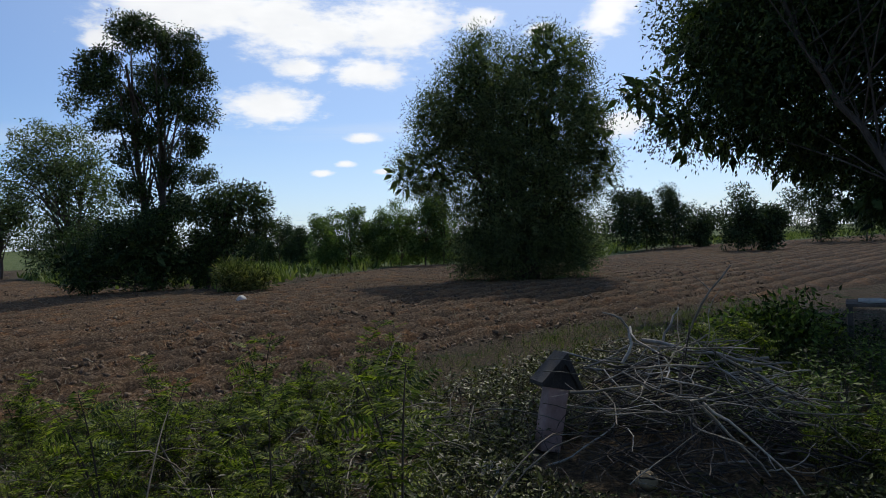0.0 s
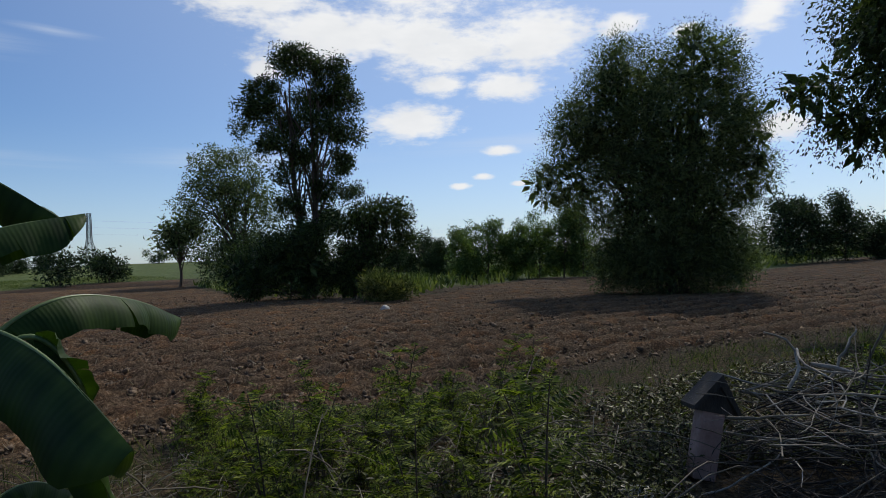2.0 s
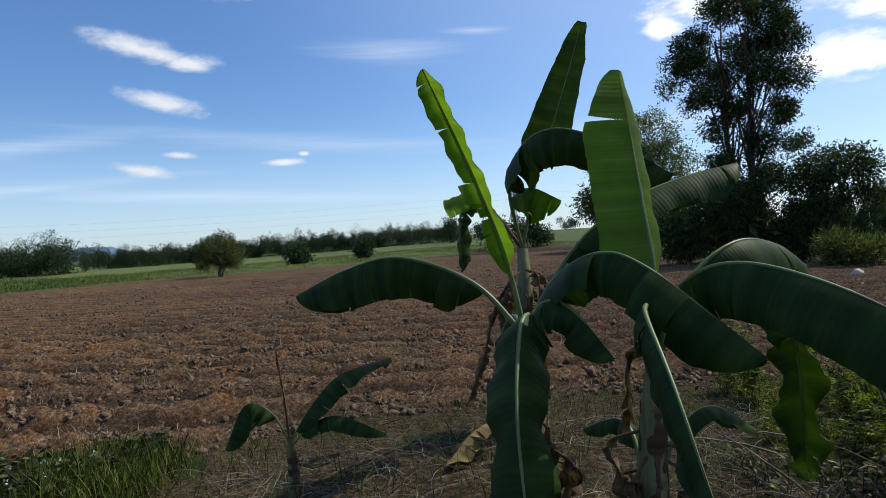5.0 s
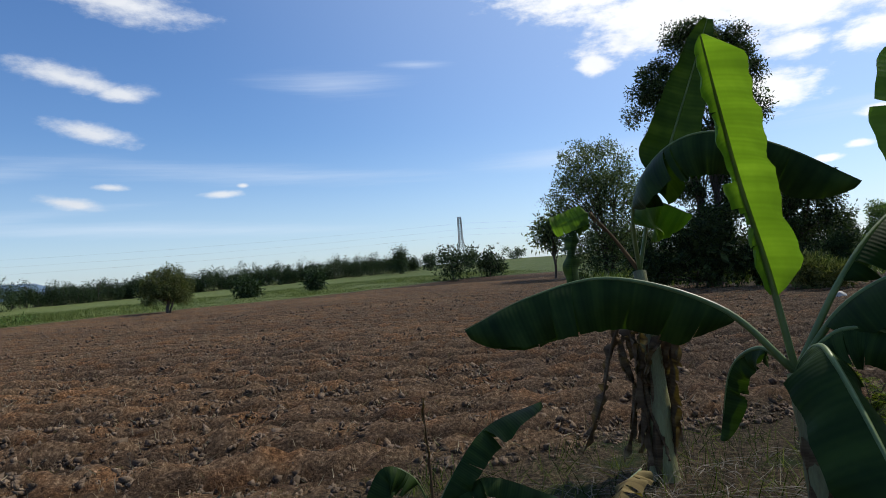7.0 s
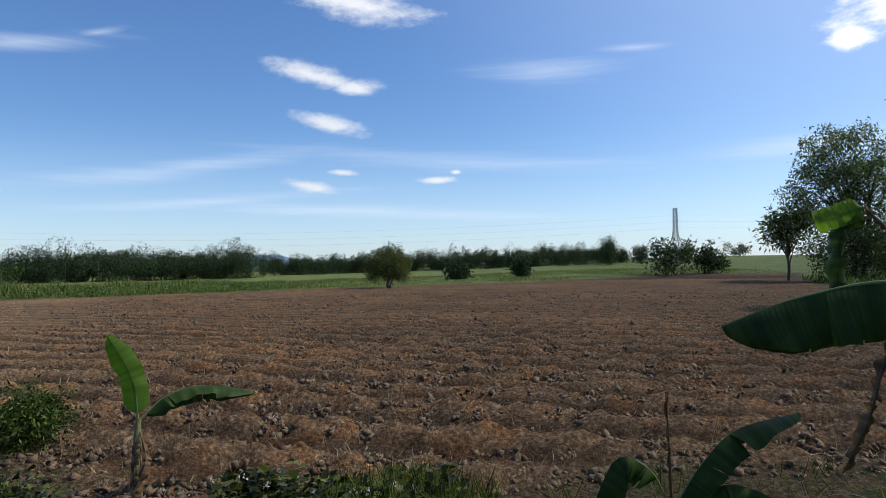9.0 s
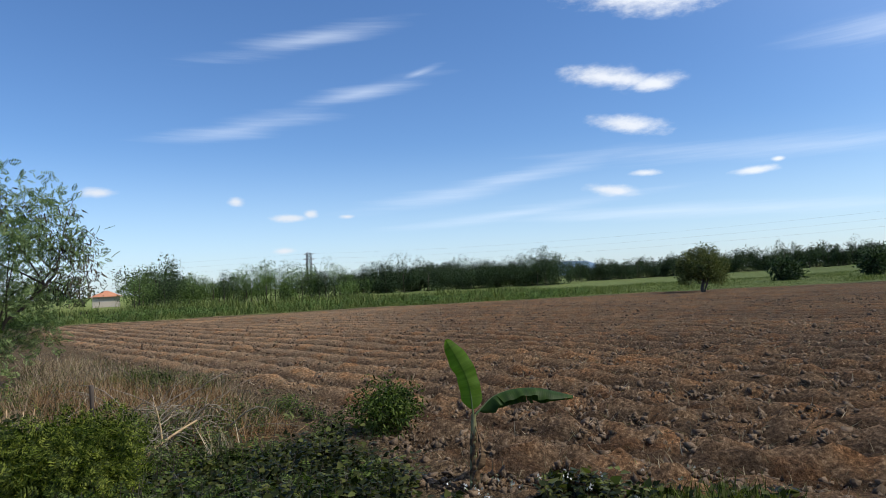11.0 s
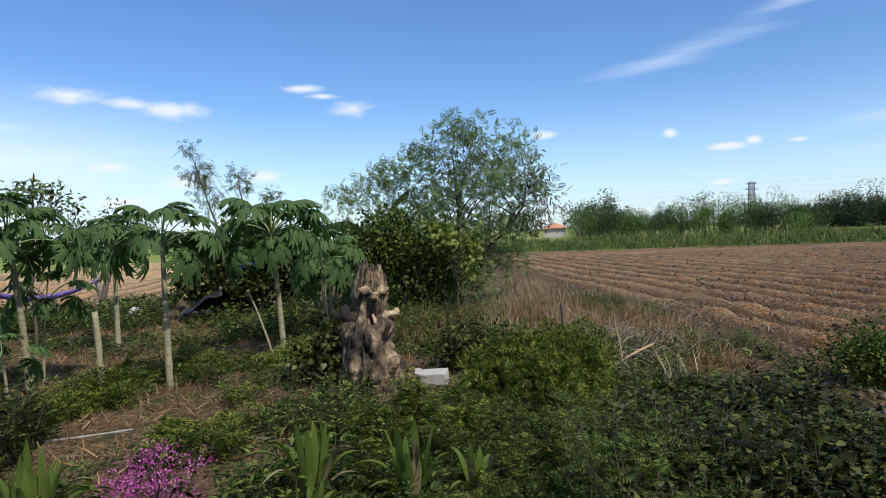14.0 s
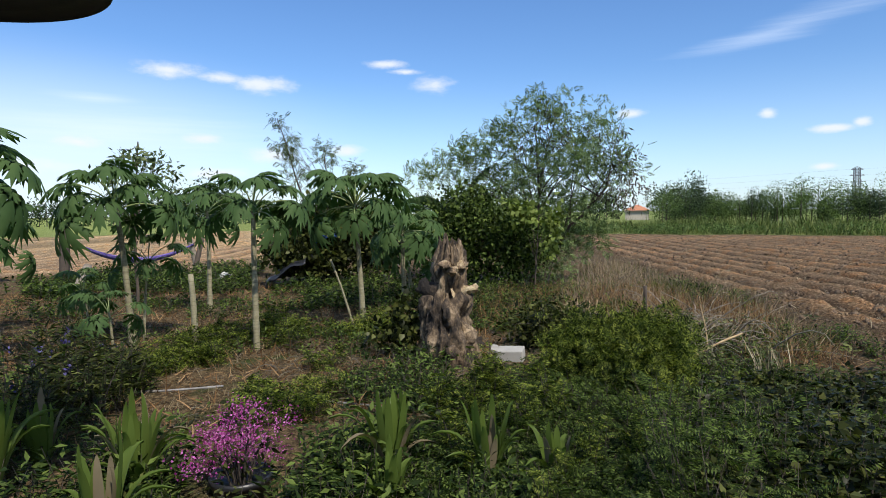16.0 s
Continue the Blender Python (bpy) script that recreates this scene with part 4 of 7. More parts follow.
# ---- banana plants ----
def banana_mat(name, dark, mid, light, thin, glow, gloss=0.5):
    """Banana blade: fine cross veins and broad tone changes along the leaf; sunlight shines through."""
    m, nt, N, link = base_mat(name)
    at = N("ShaderNodeAttribute")
    at.attribute_name = "along"
    wave = N("ShaderNodeMath")
    wave.operation = "SINE"
    mul = N("ShaderNodeMath")
    mul.operation = "MULTIPLY"
    link(at.outputs["Fac"], mul.inputs[0])
    mul.inputs[1].default_value = 420.0
    link(mul.outputs[0], wave.inputs[0])
    band = N("ShaderNodeTexNoise")
    band.noise_dimensions = "1D"
    link(at.outputs["Fac"], band.inputs["W"])
    band.inputs["Scale"].default_value = 14.0
    band.inputs["Detail"].default_value = 5.0
    blot = noise_node(nt, 7.0, 4.0)
    add = N("ShaderNodeMath")
    add.operation = "MULTIPLY_ADD"
    link(wave.outputs[0], add.inputs[0])
    add.inputs[1].default_value = 0.018
    mean = mix_col(nt, 0.4, band.outputs["Fac"], blot)
    link(mean, add.inputs[2])
    col = ramp_node(nt, add.outputs[0], [(0.3, dark), (0.5, mid), (0.72, light)])
    p = N("ShaderNodeBsdfPrincipled")
    link(col, p.inputs["Base Color"])
    p.inputs["Roughness"].default_value = gloss
    p.inputs["Specular IOR Level"].default_value = 0.12
    bp = N("ShaderNodeBump")
    bp.inputs["Strength"].default_value, bp.inputs["Distance"].default_value = 0.1, 0.003
    link(wave.outputs[0], bp.inputs["Height"])
    link(bp.outputs[0], p.inputs["Normal"])
    tr = N("ShaderNodeBsdfTranslucent")
    link(mix_col(nt, 1.0, col, (glow, glow * 1.15, glow * 0.3), "MULTIPLY"), tr.inputs["Color"])
    mx = N("ShaderNodeMixShader")
    mx.inputs[0].default_value = thin
    link(p.outputs[0], mx.inputs[1])
    link(tr.outputs[0], mx.inputs[2])
    out = N("ShaderNodeOutputMaterial")
    link(mx.outputs[0], out.inputs[0])
    return m


M["banana"] = banana_mat("banana", (0.010, 0.024, 0.005), (0.02, 0.042, 0.008), (0.045, 0.078, 0.015), 0.13, 2.3, 0.55)
# brighter copy of the blade; sun shining through is put into its colour
M["banana_sunlit"] = banana_mat("banana_sunlit", (0.06, 0.105, 0.017), (0.085, 0.145, 0.022), (0.13, 0.21, 0.035), 0.45, 2.0, 0.55)
M["banana_dead"] = banana_mat("banana_dead", (0.05, 0.03, 0.018), (0.12, 0.077, 0.044), (0.28, 0.20, 0.12), 0.2, 1.0, 0.8)
M["banana_fallen"] = banana_mat("banana_fallen", (0.10, 0.07, 0.03), (0.2, 0.15, 0.06), (0.34, 0.27, 0.13), 0.2, 1.0, 0.8)
M["banana_rib"] = rough_mat("banana_rib", [(0.3, (0.07, 0.11, 0.03)), (0.6, (0.13, 0.18, 0.055)), (0.85, (0.24, 0.27, 0.10))], 4.0, 0.45, 0.1, 30.0)
M["banana_stem"] = rough_mat("banana_stem", [(0.25, (0.05, 0.035, 0.022)), (0.45, (0.15, 0.14, 0.06)), (0.62, (0.24, 0.25, 0.11)), (0.85, (0.33, 0.27, 0.15))], 3.5, 0.55, 0.3, 40.0, (3, 3, 0.35))


def leaf_grid(path, lateral, up, width, fold, g, tears, start, ragged=0.012, blunt=0.22, wavy=0.0):
    """Both halves of a blade, cut by tears into pieces. Returns verts, faces and the place along the leaf."""
    n = len(path)
    sp = np.linspace(0, 1, n)
    V, F, A, count = [], [], [], 0
    tan = unit(np.gradient(path, axis=0))
    side = unit(lateral - (lateral * tan).sum(-1, keepdims=True) * tan)
    nor = unit(np.cross(side, tan))
    flip = np.sign((nor * up).sum(-1, keepdims=True) + 1e-6)
    nor = nor * flip
    length = np.linalg.norm(np.diff(path, axis=0), axis=1).sum()
    at = lambda arr, s: np.stack([np.interp(s, sp, arr[:, k]) for k in range(3)], -1)
    across = np.array([0.0, 0.2, 0.42, 0.64, 0.84, 1.0])
    cols = len(across)
    for half in (-1, 1):
        count_tears = tears[(half + 1) // 2] if isinstance(tears, tuple) else tears
        widths = width[(half + 1) // 2] if isinstance(width, tuple) else width
        folds = fold[(half + 1) // 2] if isinstance(fold, tuple) else fold
        cuts = np.sort(start + (1 - start) * (0.06 + 0.92 * g.random(count_tears)))
        edges = np.concatenate([[start], cuts, [1.0]])
        for a, b in zip(edges[:-1], edges[1:]):
            if b - a < 0.012:
                continue
            k = max(3, int((b - a) * 44) + 2)
            lean = folds + 0.09 * g.normal() * (count_tears > 0)
            gap = 0.01 + 0.07 * g.random() ** 2
            ph, am = g.random() * 6, 0.004 + 0.008 * g.random()
            short = 1 - 0.14 * g.random() * (count_tears > 2)
            s0 = np.linspace(a, b, k)
            mid = (a + b) / 2
            grid = np.zeros((k, cols, 3))
            alo = np.zeros((k, cols))
            for j, c in enumerate(across):
                s = mid + (s0 - mid) * (1 - (gap if count_tears else 0.0) * c * c)
                s = np.clip(s + 0.03 * c * (1 - start) * np.sin(np.pi * (s - start) / (1 - start)), start, 1.0)
                t = (s - start) / (1 - start)
                w = widths * short * np.minimum(1, (t / 0.13 + 0.02) ** 0.55) * np.minimum(1, ((1 - t) / blunt + 0.03) ** 0.5)
                w = w * (1 + ragged * g.normal(size=k) * (c == 1.0))
                ang = lean * (0.7 + 0.6 * c)
                d = half * math.cos(ang) * at(side, s) - math.sin(ang) * at(nor, s)
                n2 = half * math.sin(ang) * at(side, s) + math.cos(ang) * at(nor, s)
                rip = am * np.sin(s * 28 + ph) * c + wavy * c ** 1.3 * (np.sin(s * length * 21 + ph + 1.2 * c) + 0.5 * np.sin(s * length * 47 + 2 * ph))
                grid[:, j] = at(path, s) + d * (w * c)[:, None] + rip[:, None] * n2 + 0.006 * at(nor, s)
                alo[:, j] = s
            V.append(grid.reshape(-1, 3))
            A.append(alo.ravel())
            i = (np.arange(k - 1)[:, None] * cols + np.arange(cols - 1)[None]).ravel()
            F.append(np.stack([i, i + 1, i + cols + 1, i + cols], -1) + count)
            count += k * cols
    return np.concatenate(V), np.concatenate(F), np.concatenate(A)


def glide(points, n=36):
    """A smooth line through the points."""
    p = np.array(points, float)
    p = np.concatenate([[2 * p[0] - p[1]], p, [2 * p[-1] - p[-2]]])
    out = []
    for s in np.linspace(0, len(p) - 3 - 1e-6, n):
        k, u = int(s), s - int(s)
        a, b, c, d = p[k:k + 4]
        out.append(0.5 * (2 * b + (c - a) * u + (2 * a - 5 * b + 4 * c - d) * u ** 2 + (3 * b - a - 3 * c + d) * u ** 3))
    return np.array(out)


def banana_leaf(plant, *line, width, lateral, fold, seed, tears=3, start=0.16, mat="banana", rib=0.015, label="", blunt=0.22, wavy=0.006):
    """A blade on its midrib, which runs smoothly through the points of line."""
    g = np.random.default_rng(seed)
    o = np.array(plant.location)
    path = glide(line) - o
    v, f, a = leaf_grid(path, np.array(lateral, float), np.array([0, 0, 1.0]), width, fold, g, tears, start, 0.012, blunt, wavy)
    leaf = np_part("leaf", v, f, M[mat], plant, label, smooth=True)
    attr = leaf.data.attributes.new("along", "FLOAT", "POINT")
    attr.data.foreach_set("value", a.astype(np.float32))
    v, f = tube(path, np.linspace(rib * 1.1, rib * 0.2, len(path)), 7)
    np_part("midrib", v, f, M["banana_dead" if mat == "banana_dead" else "banana_rib"], leaf, smooth=True)
    return leaf


def banana_plant(label, foot, crown, r0, r1, seed):
    g = np.random.default_rng(seed)
    plant = thing("banana_plant", label, "banana plant", on_ground(*foot), "banana plants")
    top = np.array(crown) - np.array(plant.location)
    path = bend((0, 0, -0.1), (top[0] * 0.2, top[1] * 0.2, top[2] * 0.6), top, 14)
    rad = np.interp(np.linspace(0, 1, 14), [0, 0.15, 0.8, 1], [r0 * 1.15, r0, r1, r1 * 0.8]) * (1 + 0.05 * g.normal(size=14))
    v, f = tube(path, rad, 12)
    np_part("pseudostem", v, f, M["banana_stem"], plant, "pale green stem with brown sheaths", True)
    for k in range(4):      # loose dry sheath strips hugging the stem
        a = k * 1.6 + g.random()
        q = np.stack([np.interp(np.linspace(0.0, 0.75, 8), np.linspace(0, 1, 14), path[:, i]) for i in range(3)], -1)
        d = np.array([math.cos(a), math.sin(a), 0])
        q = q + d * np.linspace(r0 * 1.1, r1 * 1.0, 8)[:, None]
        v, f, al = leaf_grid(q[::-1], np.cross(d, (0, 0, 1.0)), d, r0 * 0.75, 0.5, g, 0, 0.0, 0.1)
        s = np_part("sheath", v, f, M["banana_dead"], plant, "dry brown leaf sheath", True)
        at = s.data.attributes.new("along", "FLOAT", "POINT")
        at.data.foreach_set("value", al.astype(np.float32))
    return plant


def dead_skirt(plant, at, r, count, seed, low=0.1):
    """Withered leaves hanging round a stem."""
    g = np.random.default_rng(seed)
    for k in range(count):
        a = 6.28 * (k + 0.5 * g.random()) / count
        d = np.array([math.cos(a), math.sin(a), 0])
        p = np.array(at) + d * r * 0.6 - np.array([0, 0, 0.25 * g.random()])
        h = p[2] - low - 0.25 * g.random()
        tip = p + d * (0.08 + 0.12 * g.random()) - np.array([0, 0, h])
        banana_leaf(plant, p, p + d * (0.10 + 0.08 * g.random()) - np.array([0, 0, 0.08]), (p + tip) / 2 + 0.05 * g.normal(size=3), tip, width=0.04 + 0.06 * g.random(), lateral=np.cross(d, (0, 0, 1.0)) + 0.4 * g.normal(size=3),
                    fold=1.15, seed=seed * 20 + k, tears=6, start=0.2, mat="banana_dead", rib=0.008, label="withered brown hanging leaf", wavy=0.03)


LC, RC, MC = (-3.18, 1.68, 1.12), (-2.58, 1.90, 1.05), (-4.64, 3.36, 1.52)
ban_m = banana_plant("banana plant with dead brown leaves hanging round its stem", (-4.5, 3.2), MC, 0.10, 0.06, 201)
banana_leaf(ban_m, MC, (-4.54, 3.42, 2.0), (-4.37, 3.47, 2.45), (-4.20, 3.53, 2.92), (-4.05, 3.57, 3.34), width=0.23, lateral=(0.9, 0.4, 0.0), fold=0.35, seed=1, tears=0, start=0.36, blunt=0.95)
banana_leaf(ban_m, MC, (-4.52, 3.1, 2.0), (-4.25, 2.95, 2.3), (-3.92, 2.93, 2.4), (-3.55, 3.04, 2.27), (-3.14, 3.2, 1.98), width=0.31, lateral=(0.45, 0.9, 0), fold=(1.15, 0.95), seed=2, tears=(3, 9), start=0.2, blunt=0.12, wavy=0.014)
# extra short leaf standing for the sunlit lower half of the blade above
banana_leaf(ban_m, MC, (-4.58, 3.2, 1.92), (-4.42, 3.25, 2.02), (-4.2, 3.36, 1.9), width=0.3, lateral=(0.5, 0.85, 0), fold=1.1, seed=7, tears=2, start=0.3, mat="banana_sunlit", wavy=0.012)
banana_leaf(ban_m, MC, (-4.78, 3.24, 1.8), (-4.9, 3.14, 2.0), width=0.04, lateral=(0.6, 0.6, 0.3), fold=0.9, seed=4, tears=4, start=0.6, mat="banana_dead", rib=0.018, label="snapped brown leaf stalk")
banana_leaf(ban_m, (-4.9, 3.12, 2.0), (-4.97, 3.03, 1.96), (-5.1, 2.9, 1.9), width=0.085, lateral=(0.0, 0.3, 1.0), fold=0.2, seed=5, tears=1, start=0.05, mat="banana_sunlit", rib=0.006, blunt=0.05)
banana_leaf(ban_m, (-4.9, 3.12, 2.0), (-4.99, 3.0, 1.8), (-5.0, 2.98, 1.35), width=0.13, lateral=(0.8, 0.6, 0), fold=0.9, seed=6, tears=5, start=0.1, rib=0.006, wavy=0.02)
banana_leaf(ban_m, (-4.66, 3.2, 1.25), (-4.78, 3.12, 1.02), (-4.85, 3.02, 0.6), (-4.99, 2.92, 0.2), width=0.07, lateral=(0.8, 0.5, 0), fold=1.1, seed=8, tears=7, start=0.2, mat="banana_dead", rib=0.014, label="withered hanging leaf stalk", wavy=0.035)
dead_skirt(ban_m, (-4.58, 3.28, 1.35), 0.09, 13, 31)
ban_l = banana_plant("banana plant with a torn upright leaf and wide drooping blades", (-3.05, 1.58), LC, 0.075, 0.05, 202)
banana_leaf(ban_l, LC, (-3.42, 1.56, 1.4), (-3.82, 1.4, 1.55), (-4.15, 1.24, 1.49), (-4.43, 1.07, 1.35), width=0.25, lateral=(0.35, 0.9, 0.1), fold=1.02, seed=11, tears=4, start=0.2, blunt=0.2)
banana_leaf(ban_l, LC, (-3.23, 1.62, 1.52), (-3.27, 1.48, 1.9), (-3.27, 1.32, 2.18), (-3.26, 1.16, 2.43), width=(0.1, 0.19), lateral=(0.95, -0.05, 0.0), fold=(1.2, 0.4), seed=12, tears=(8, 0), start=0.2, mat="banana_sunlit", blunt=0.1, wavy=0.014)
banana_leaf(ban_l, LC, (-3.08, 1.6, 1.24), (-2.98, 1.42, 1.2), (-2.79, 1.16, 0.9), (-2.62, 1.0, 0.5), (-2.56, 0.95, 0.2), width=0.2, lateral=(0.75, 0.55, 0), fold=(0.55, 0.75), seed=13, tears=2, start=0.2, wavy=0.024)
banana_leaf(ban_l, LC, (-2.98, 1.68, 1.4), (-2.72, 1.68, 1.53), (-2.45, 1.66, 1.46), (-1.96, 1.58, 1.14), width=0.22, lateral=(0.05, 1, 0), fold=0.95, seed=14, tears=3, start=0.16, blunt=0.1)
banana_leaf(ban_l, LC, (-3.02, 1.85, 1.5), (-2.88, 2.1, 1.74), (-2.7, 2.4, 1.88), (-2.5, 2.68, 1.95), width=0.2, lateral=(0.85, -0.45, 0.1), fold=0.8, seed=3, tears=4, start=0.24, blunt=0.16)
banana_leaf(ban_l, LC, (-3.0, 1.62, 1.3), (-2.8, 1.58, 1.28), (-2.58, 1.56, 1.08), width=0.16, lateral=(0.3, 0.9, 0.1), fold=0.9, seed=15, tears=6, start=0.2, wavy=0.02)
banana_leaf(ban_l, LC, (-3.34, 1.78, 1.2), (-3.5, 1.85, 1.08), (-3.57, 1.86, 0.75), width=0.1, lateral=(0.6, -0.8, 0), fold=0.9, seed=16, tears=4, start=0.25, wavy=0.02)
dead_skirt(ban_l, (-3.08, 1.62, 0.75), 0.07, 7, 32, 0.05)
ban_r = banana_plant("banana plant with a bright upright leaf and long arching blades", (-2.65, 1.9), RC, 0.075, 0.055, 203)
banana_leaf(ban_r, RC, (-2.58, 1.92, 1.42), (-2.65, 1.97, 1.75), (-2.72, 2.02, 2.05), (-2.81, 2.08, 2.44), width=(0.24, 0.2), lateral=(0.55, 0.8, 0.0), fold=(-0.1, 0.7), seed=21, tears=(1, 0), start=0.24, mat="banana_sunlit", blunt=0.28, wavy=0.008)
banana_leaf(ban_r, RC, (-2.42, 1.85, 1.36), (-2.16, 1.81, 1.47), (-1.75, 1.68, 1.39), (-1.25, 1.46, 1.17), width=0.26, lateral=(0.1, 1.0, 0), fold=0.98, seed=22, tears=3, start=0.2, blunt=0.1)
banana_leaf(ban_r, RC, (-2.52, 2.15, 1.38), (-2.41, 2.42, 1.54), (-2.38, 2.85, 1.5), (-2.38, 3.25, 1.36), width=0.19, lateral=(1.0, 0.05, 0), fold=0.85, seed=23, tears=4, start=0.22, blunt=0.1, wavy=0.01)
banana_leaf(ban_r, RC, (-2.46, 1.68, 1.28), (-2.36, 1.46, 1.3), (-2.1, 1.18, 1.1), (-1.82, 0.9, 0.78), width=0.15, lateral=(0.7, 0.7, 0), fold=(1.0, 1.25), seed=24, tears=1, start=0.3, wavy=0.012)
banana_leaf(ban_r, RC, (-2.3, 2.1, 1.4), (-2.12, 2.2, 1.22), (-2.1, 2.28, 0.85), (-2.15, 2.46, 0.4), width=0.13, lateral=(0.9, 0.4, 0), fold=0.6, seed=25, tears=5, start=0.3, wavy=0.035)
banana_leaf(ban_r, (-2.7, 2.02, 0.3), (-2.66, 2.2, 0.6), (-2.56, 2.38, 0.7), (-2.42, 2.56, 0.56), width=0.1, lateral=(0.6, -0.6, 0.2), fold=0.6, seed=26, tears=0, start=0.25)
banana_leaf(ban_r, (-2.72, 1.98, 0.3), (-2.85, 2.1, 0.56), (-3.02, 2.2, 0.6), (-3.24, 2.2, 0.5), width=0.09, lateral=(0.2, 0.9, 0.2), fold=0.7, seed=27, tears=0, start=0.25)
banana_leaf(ban_r, RC, (-2.68, 1.95, 1.1), (-2.78, 1.98, 0.95), (-2.8, 1.99, 0.6), width=0.06, lateral=(0.8, 0.4, 0), fold=1.1, seed=28, tears=5, start=0.2, mat="banana_dead", rib=0.008, wavy=0.02)
dead_skirt(ban_r, (-2.63, 1.91, 0.7), 0.08, 7, 33, 0.05)
sap = banana_plant("young banana sucker with three short leaves", (-4.88, 1.22), (-4.84, 1.18, 0.4), 0.045, 0.022, 204)
banana_leaf(sap, (-4.84, 1.18, 0.36), (-4.78, 1.3, 0.56), (-4.7, 1.5, 0.76), (-4.57, 1.84, 0.84), width=0.15, lateral=(0.8, -0.3, 0.2), fold=0.6, seed=41, tears=3, start=0.12, rib=0.007, blunt=0.3, wavy=0.016)
banana_leaf(sap, (-4.84, 1.18, 0.36), (-4.88, 1.08, 0.58), (-4.98, 0.95, 0.63), (-5.06, 0.84, 0.36), width=0.14, lateral=(0.6, -0.5, 0), fold=0.85, seed=42, tears=3, start=0.25, rib=0.007, wavy=0.02)
banana_leaf(sap, (-4.84, 1.18, 0.34), (-4.72, 1.3, 0.48), (-4.6, 1.42, 0.52), (-4.36, 1.62, 0.4), width=0.1, lateral=(0.7, -0.7, 0), fold=0.7, seed=43, tears=2, start=0.15, rib=0.006, wavy=0.014)
banana_leaf(sap, (-4.84, 1.18, 0.38), (-4.81, 1.14, 0.7), (-4.77, 1.08, 1.0), width=0.012, lateral=(1, 0, 0), fold=1.2, seed=44, tears=0, start=0.1, mat="banana_dead", rib=0.008, label="rolled brown leaf spike")
sap2 = banana_plant("slim young banana plant with one upright and one level leaf", (-7.62, -1.18), (-7.66, -1.16, 0.56), 0.04, 0.024, 205)
banana_leaf(sap2, (-7.66, -1.16, 0.52), (-7.67, -1.2, 0.85), (-7.7, -1.36, 1.18), width=0.095, lateral=(0.15, 1.0, 0.3), fold=0.3, seed=51, tears=0, start=0.12, mat="banana_sunlit", rib=0.008, blunt=0.3)
banana_leaf(sap2, (-7.66, -1.16, 0.54), (-7.71, -0.95, 0.7), (-7.76, -0.65, 0.73), (-7.8, -0.3, 0.64), width=0.13, lateral=(0.9, 0.2, 0.3), fold=0.85, seed=52, tears=6, start=0.08, rib=0.008, wavy=0.014)
banana_leaf(sap2, (-7.66, -1.16, 0.5), (-7.5, -1.12, 0.3), (-7.48, -1.2, 0.08), width=0.05, lateral=(0.3, 0.9, 0), fold=1.0, seed=53, tears=2, start=0.2, mat="banana_dead", rib=0.006, wavy=0.02)
fallen = thing("fallen_leaf", "torn yellow-brown banana leaf lying on the litter", "fallen leaf", on_ground(-4.38, 2.4))
banana_leaf(fallen, (-4.45, 2.75, 0.22), (-4.42, 2.45, 0.2), (-4.35, 2.1, 0.06), width=0.13, lateral=(0.9, 0.1, 0.3), fold=0.5, seed=54, tears=8, start=0.05, mat="banana_fallen", rib=0.008, wavy=0.03)

# ---- papaya garden ----
def papaya_blade():
    """A deeply lobed palmate leaf about one metre across, stalk end at the origin; every lobe has side lobes of its own."""
    v, f = [(0, 0, 0)], []
    angs = [-152, -112, -74, -37, 0, 37, 74, 112, 152]
    lens = [0.30, 0.42, 0.54, 0.62, 0.68, 0.62, 0.54, 0.42, 0.30]

    def put(a, r, lift=0.0):
        x, y = r * math.sin(radians(a)), r * math.cos(radians(a))
        v.append((x, y, -1.15 * r * r + lift))
        return len(v) - 1

    for a, L in zip(angs, lens):
        n0, n1 = put(a - 18, 0.17, -0.02), put(a + 18, 0.17, -0.02)
        m0, m1, m2 = put(a, L * 0.34, 0.02), put(a, L * 0.6, 0.02), put(a, L * 0.82, 0.0)
        t = put(a, L * 1.06, -0.05)
        f += [(0, n0, m0), (0, m0, n1)]
        for sgn, n in ((-1, n0), (1, n1)):
            w1, s1, d1 = put(a + sgn * 16, L * 0.5, -0.01), put(a + sgn * 23, L * 0.74, -0.05), put(a + sgn * 10, L * 0.66, 0.0)
            s2, d2 = put(a + sgn * 14, L * 0.96, -0.05), put(a + sgn * 5, L * 0.88, -0.01)
            for tri in ((n, w1, m0), (m0, w1, m1), (w1, s1, d1), (w1, d1, m1), (m1, d1, m2), (d1, s2, m2), (m2, s2, d2), (m2, d2, t)):
                f.append(tri if sgn > 0 else tri[::-1])
    return np.array(v), np.array(f)


PB_V, PB_F = papaya_blade()
M["petiole"] = rough_mat("petiole", [(0.3, (0.10, 0.15, 0.05)), (0.6, (0.20, 0.25, 0.09)), (0.85, (0.30, 0.32, 0.14))], 5.0, 0.5, 0.1, 30.0)
M["papaya_stem"] = rough_mat("papaya_stem", [(0.3, (0.14, 0.12, 0.07)), (0.5, (0.24, 0.215, 0.13)), (0.8, (0.36, 0.325, 0.22))], 5.0, 0.75, 0.5, 24.0, (1, 1, 6))
M["papaya_fruit"] = rough_mat("papaya_fruit", [(0.3, (0.05, 0.10, 0.03)), (0.7, (0.10, 0.17, 0.05))], 6.0, 0.4, 0.1, 40.0)


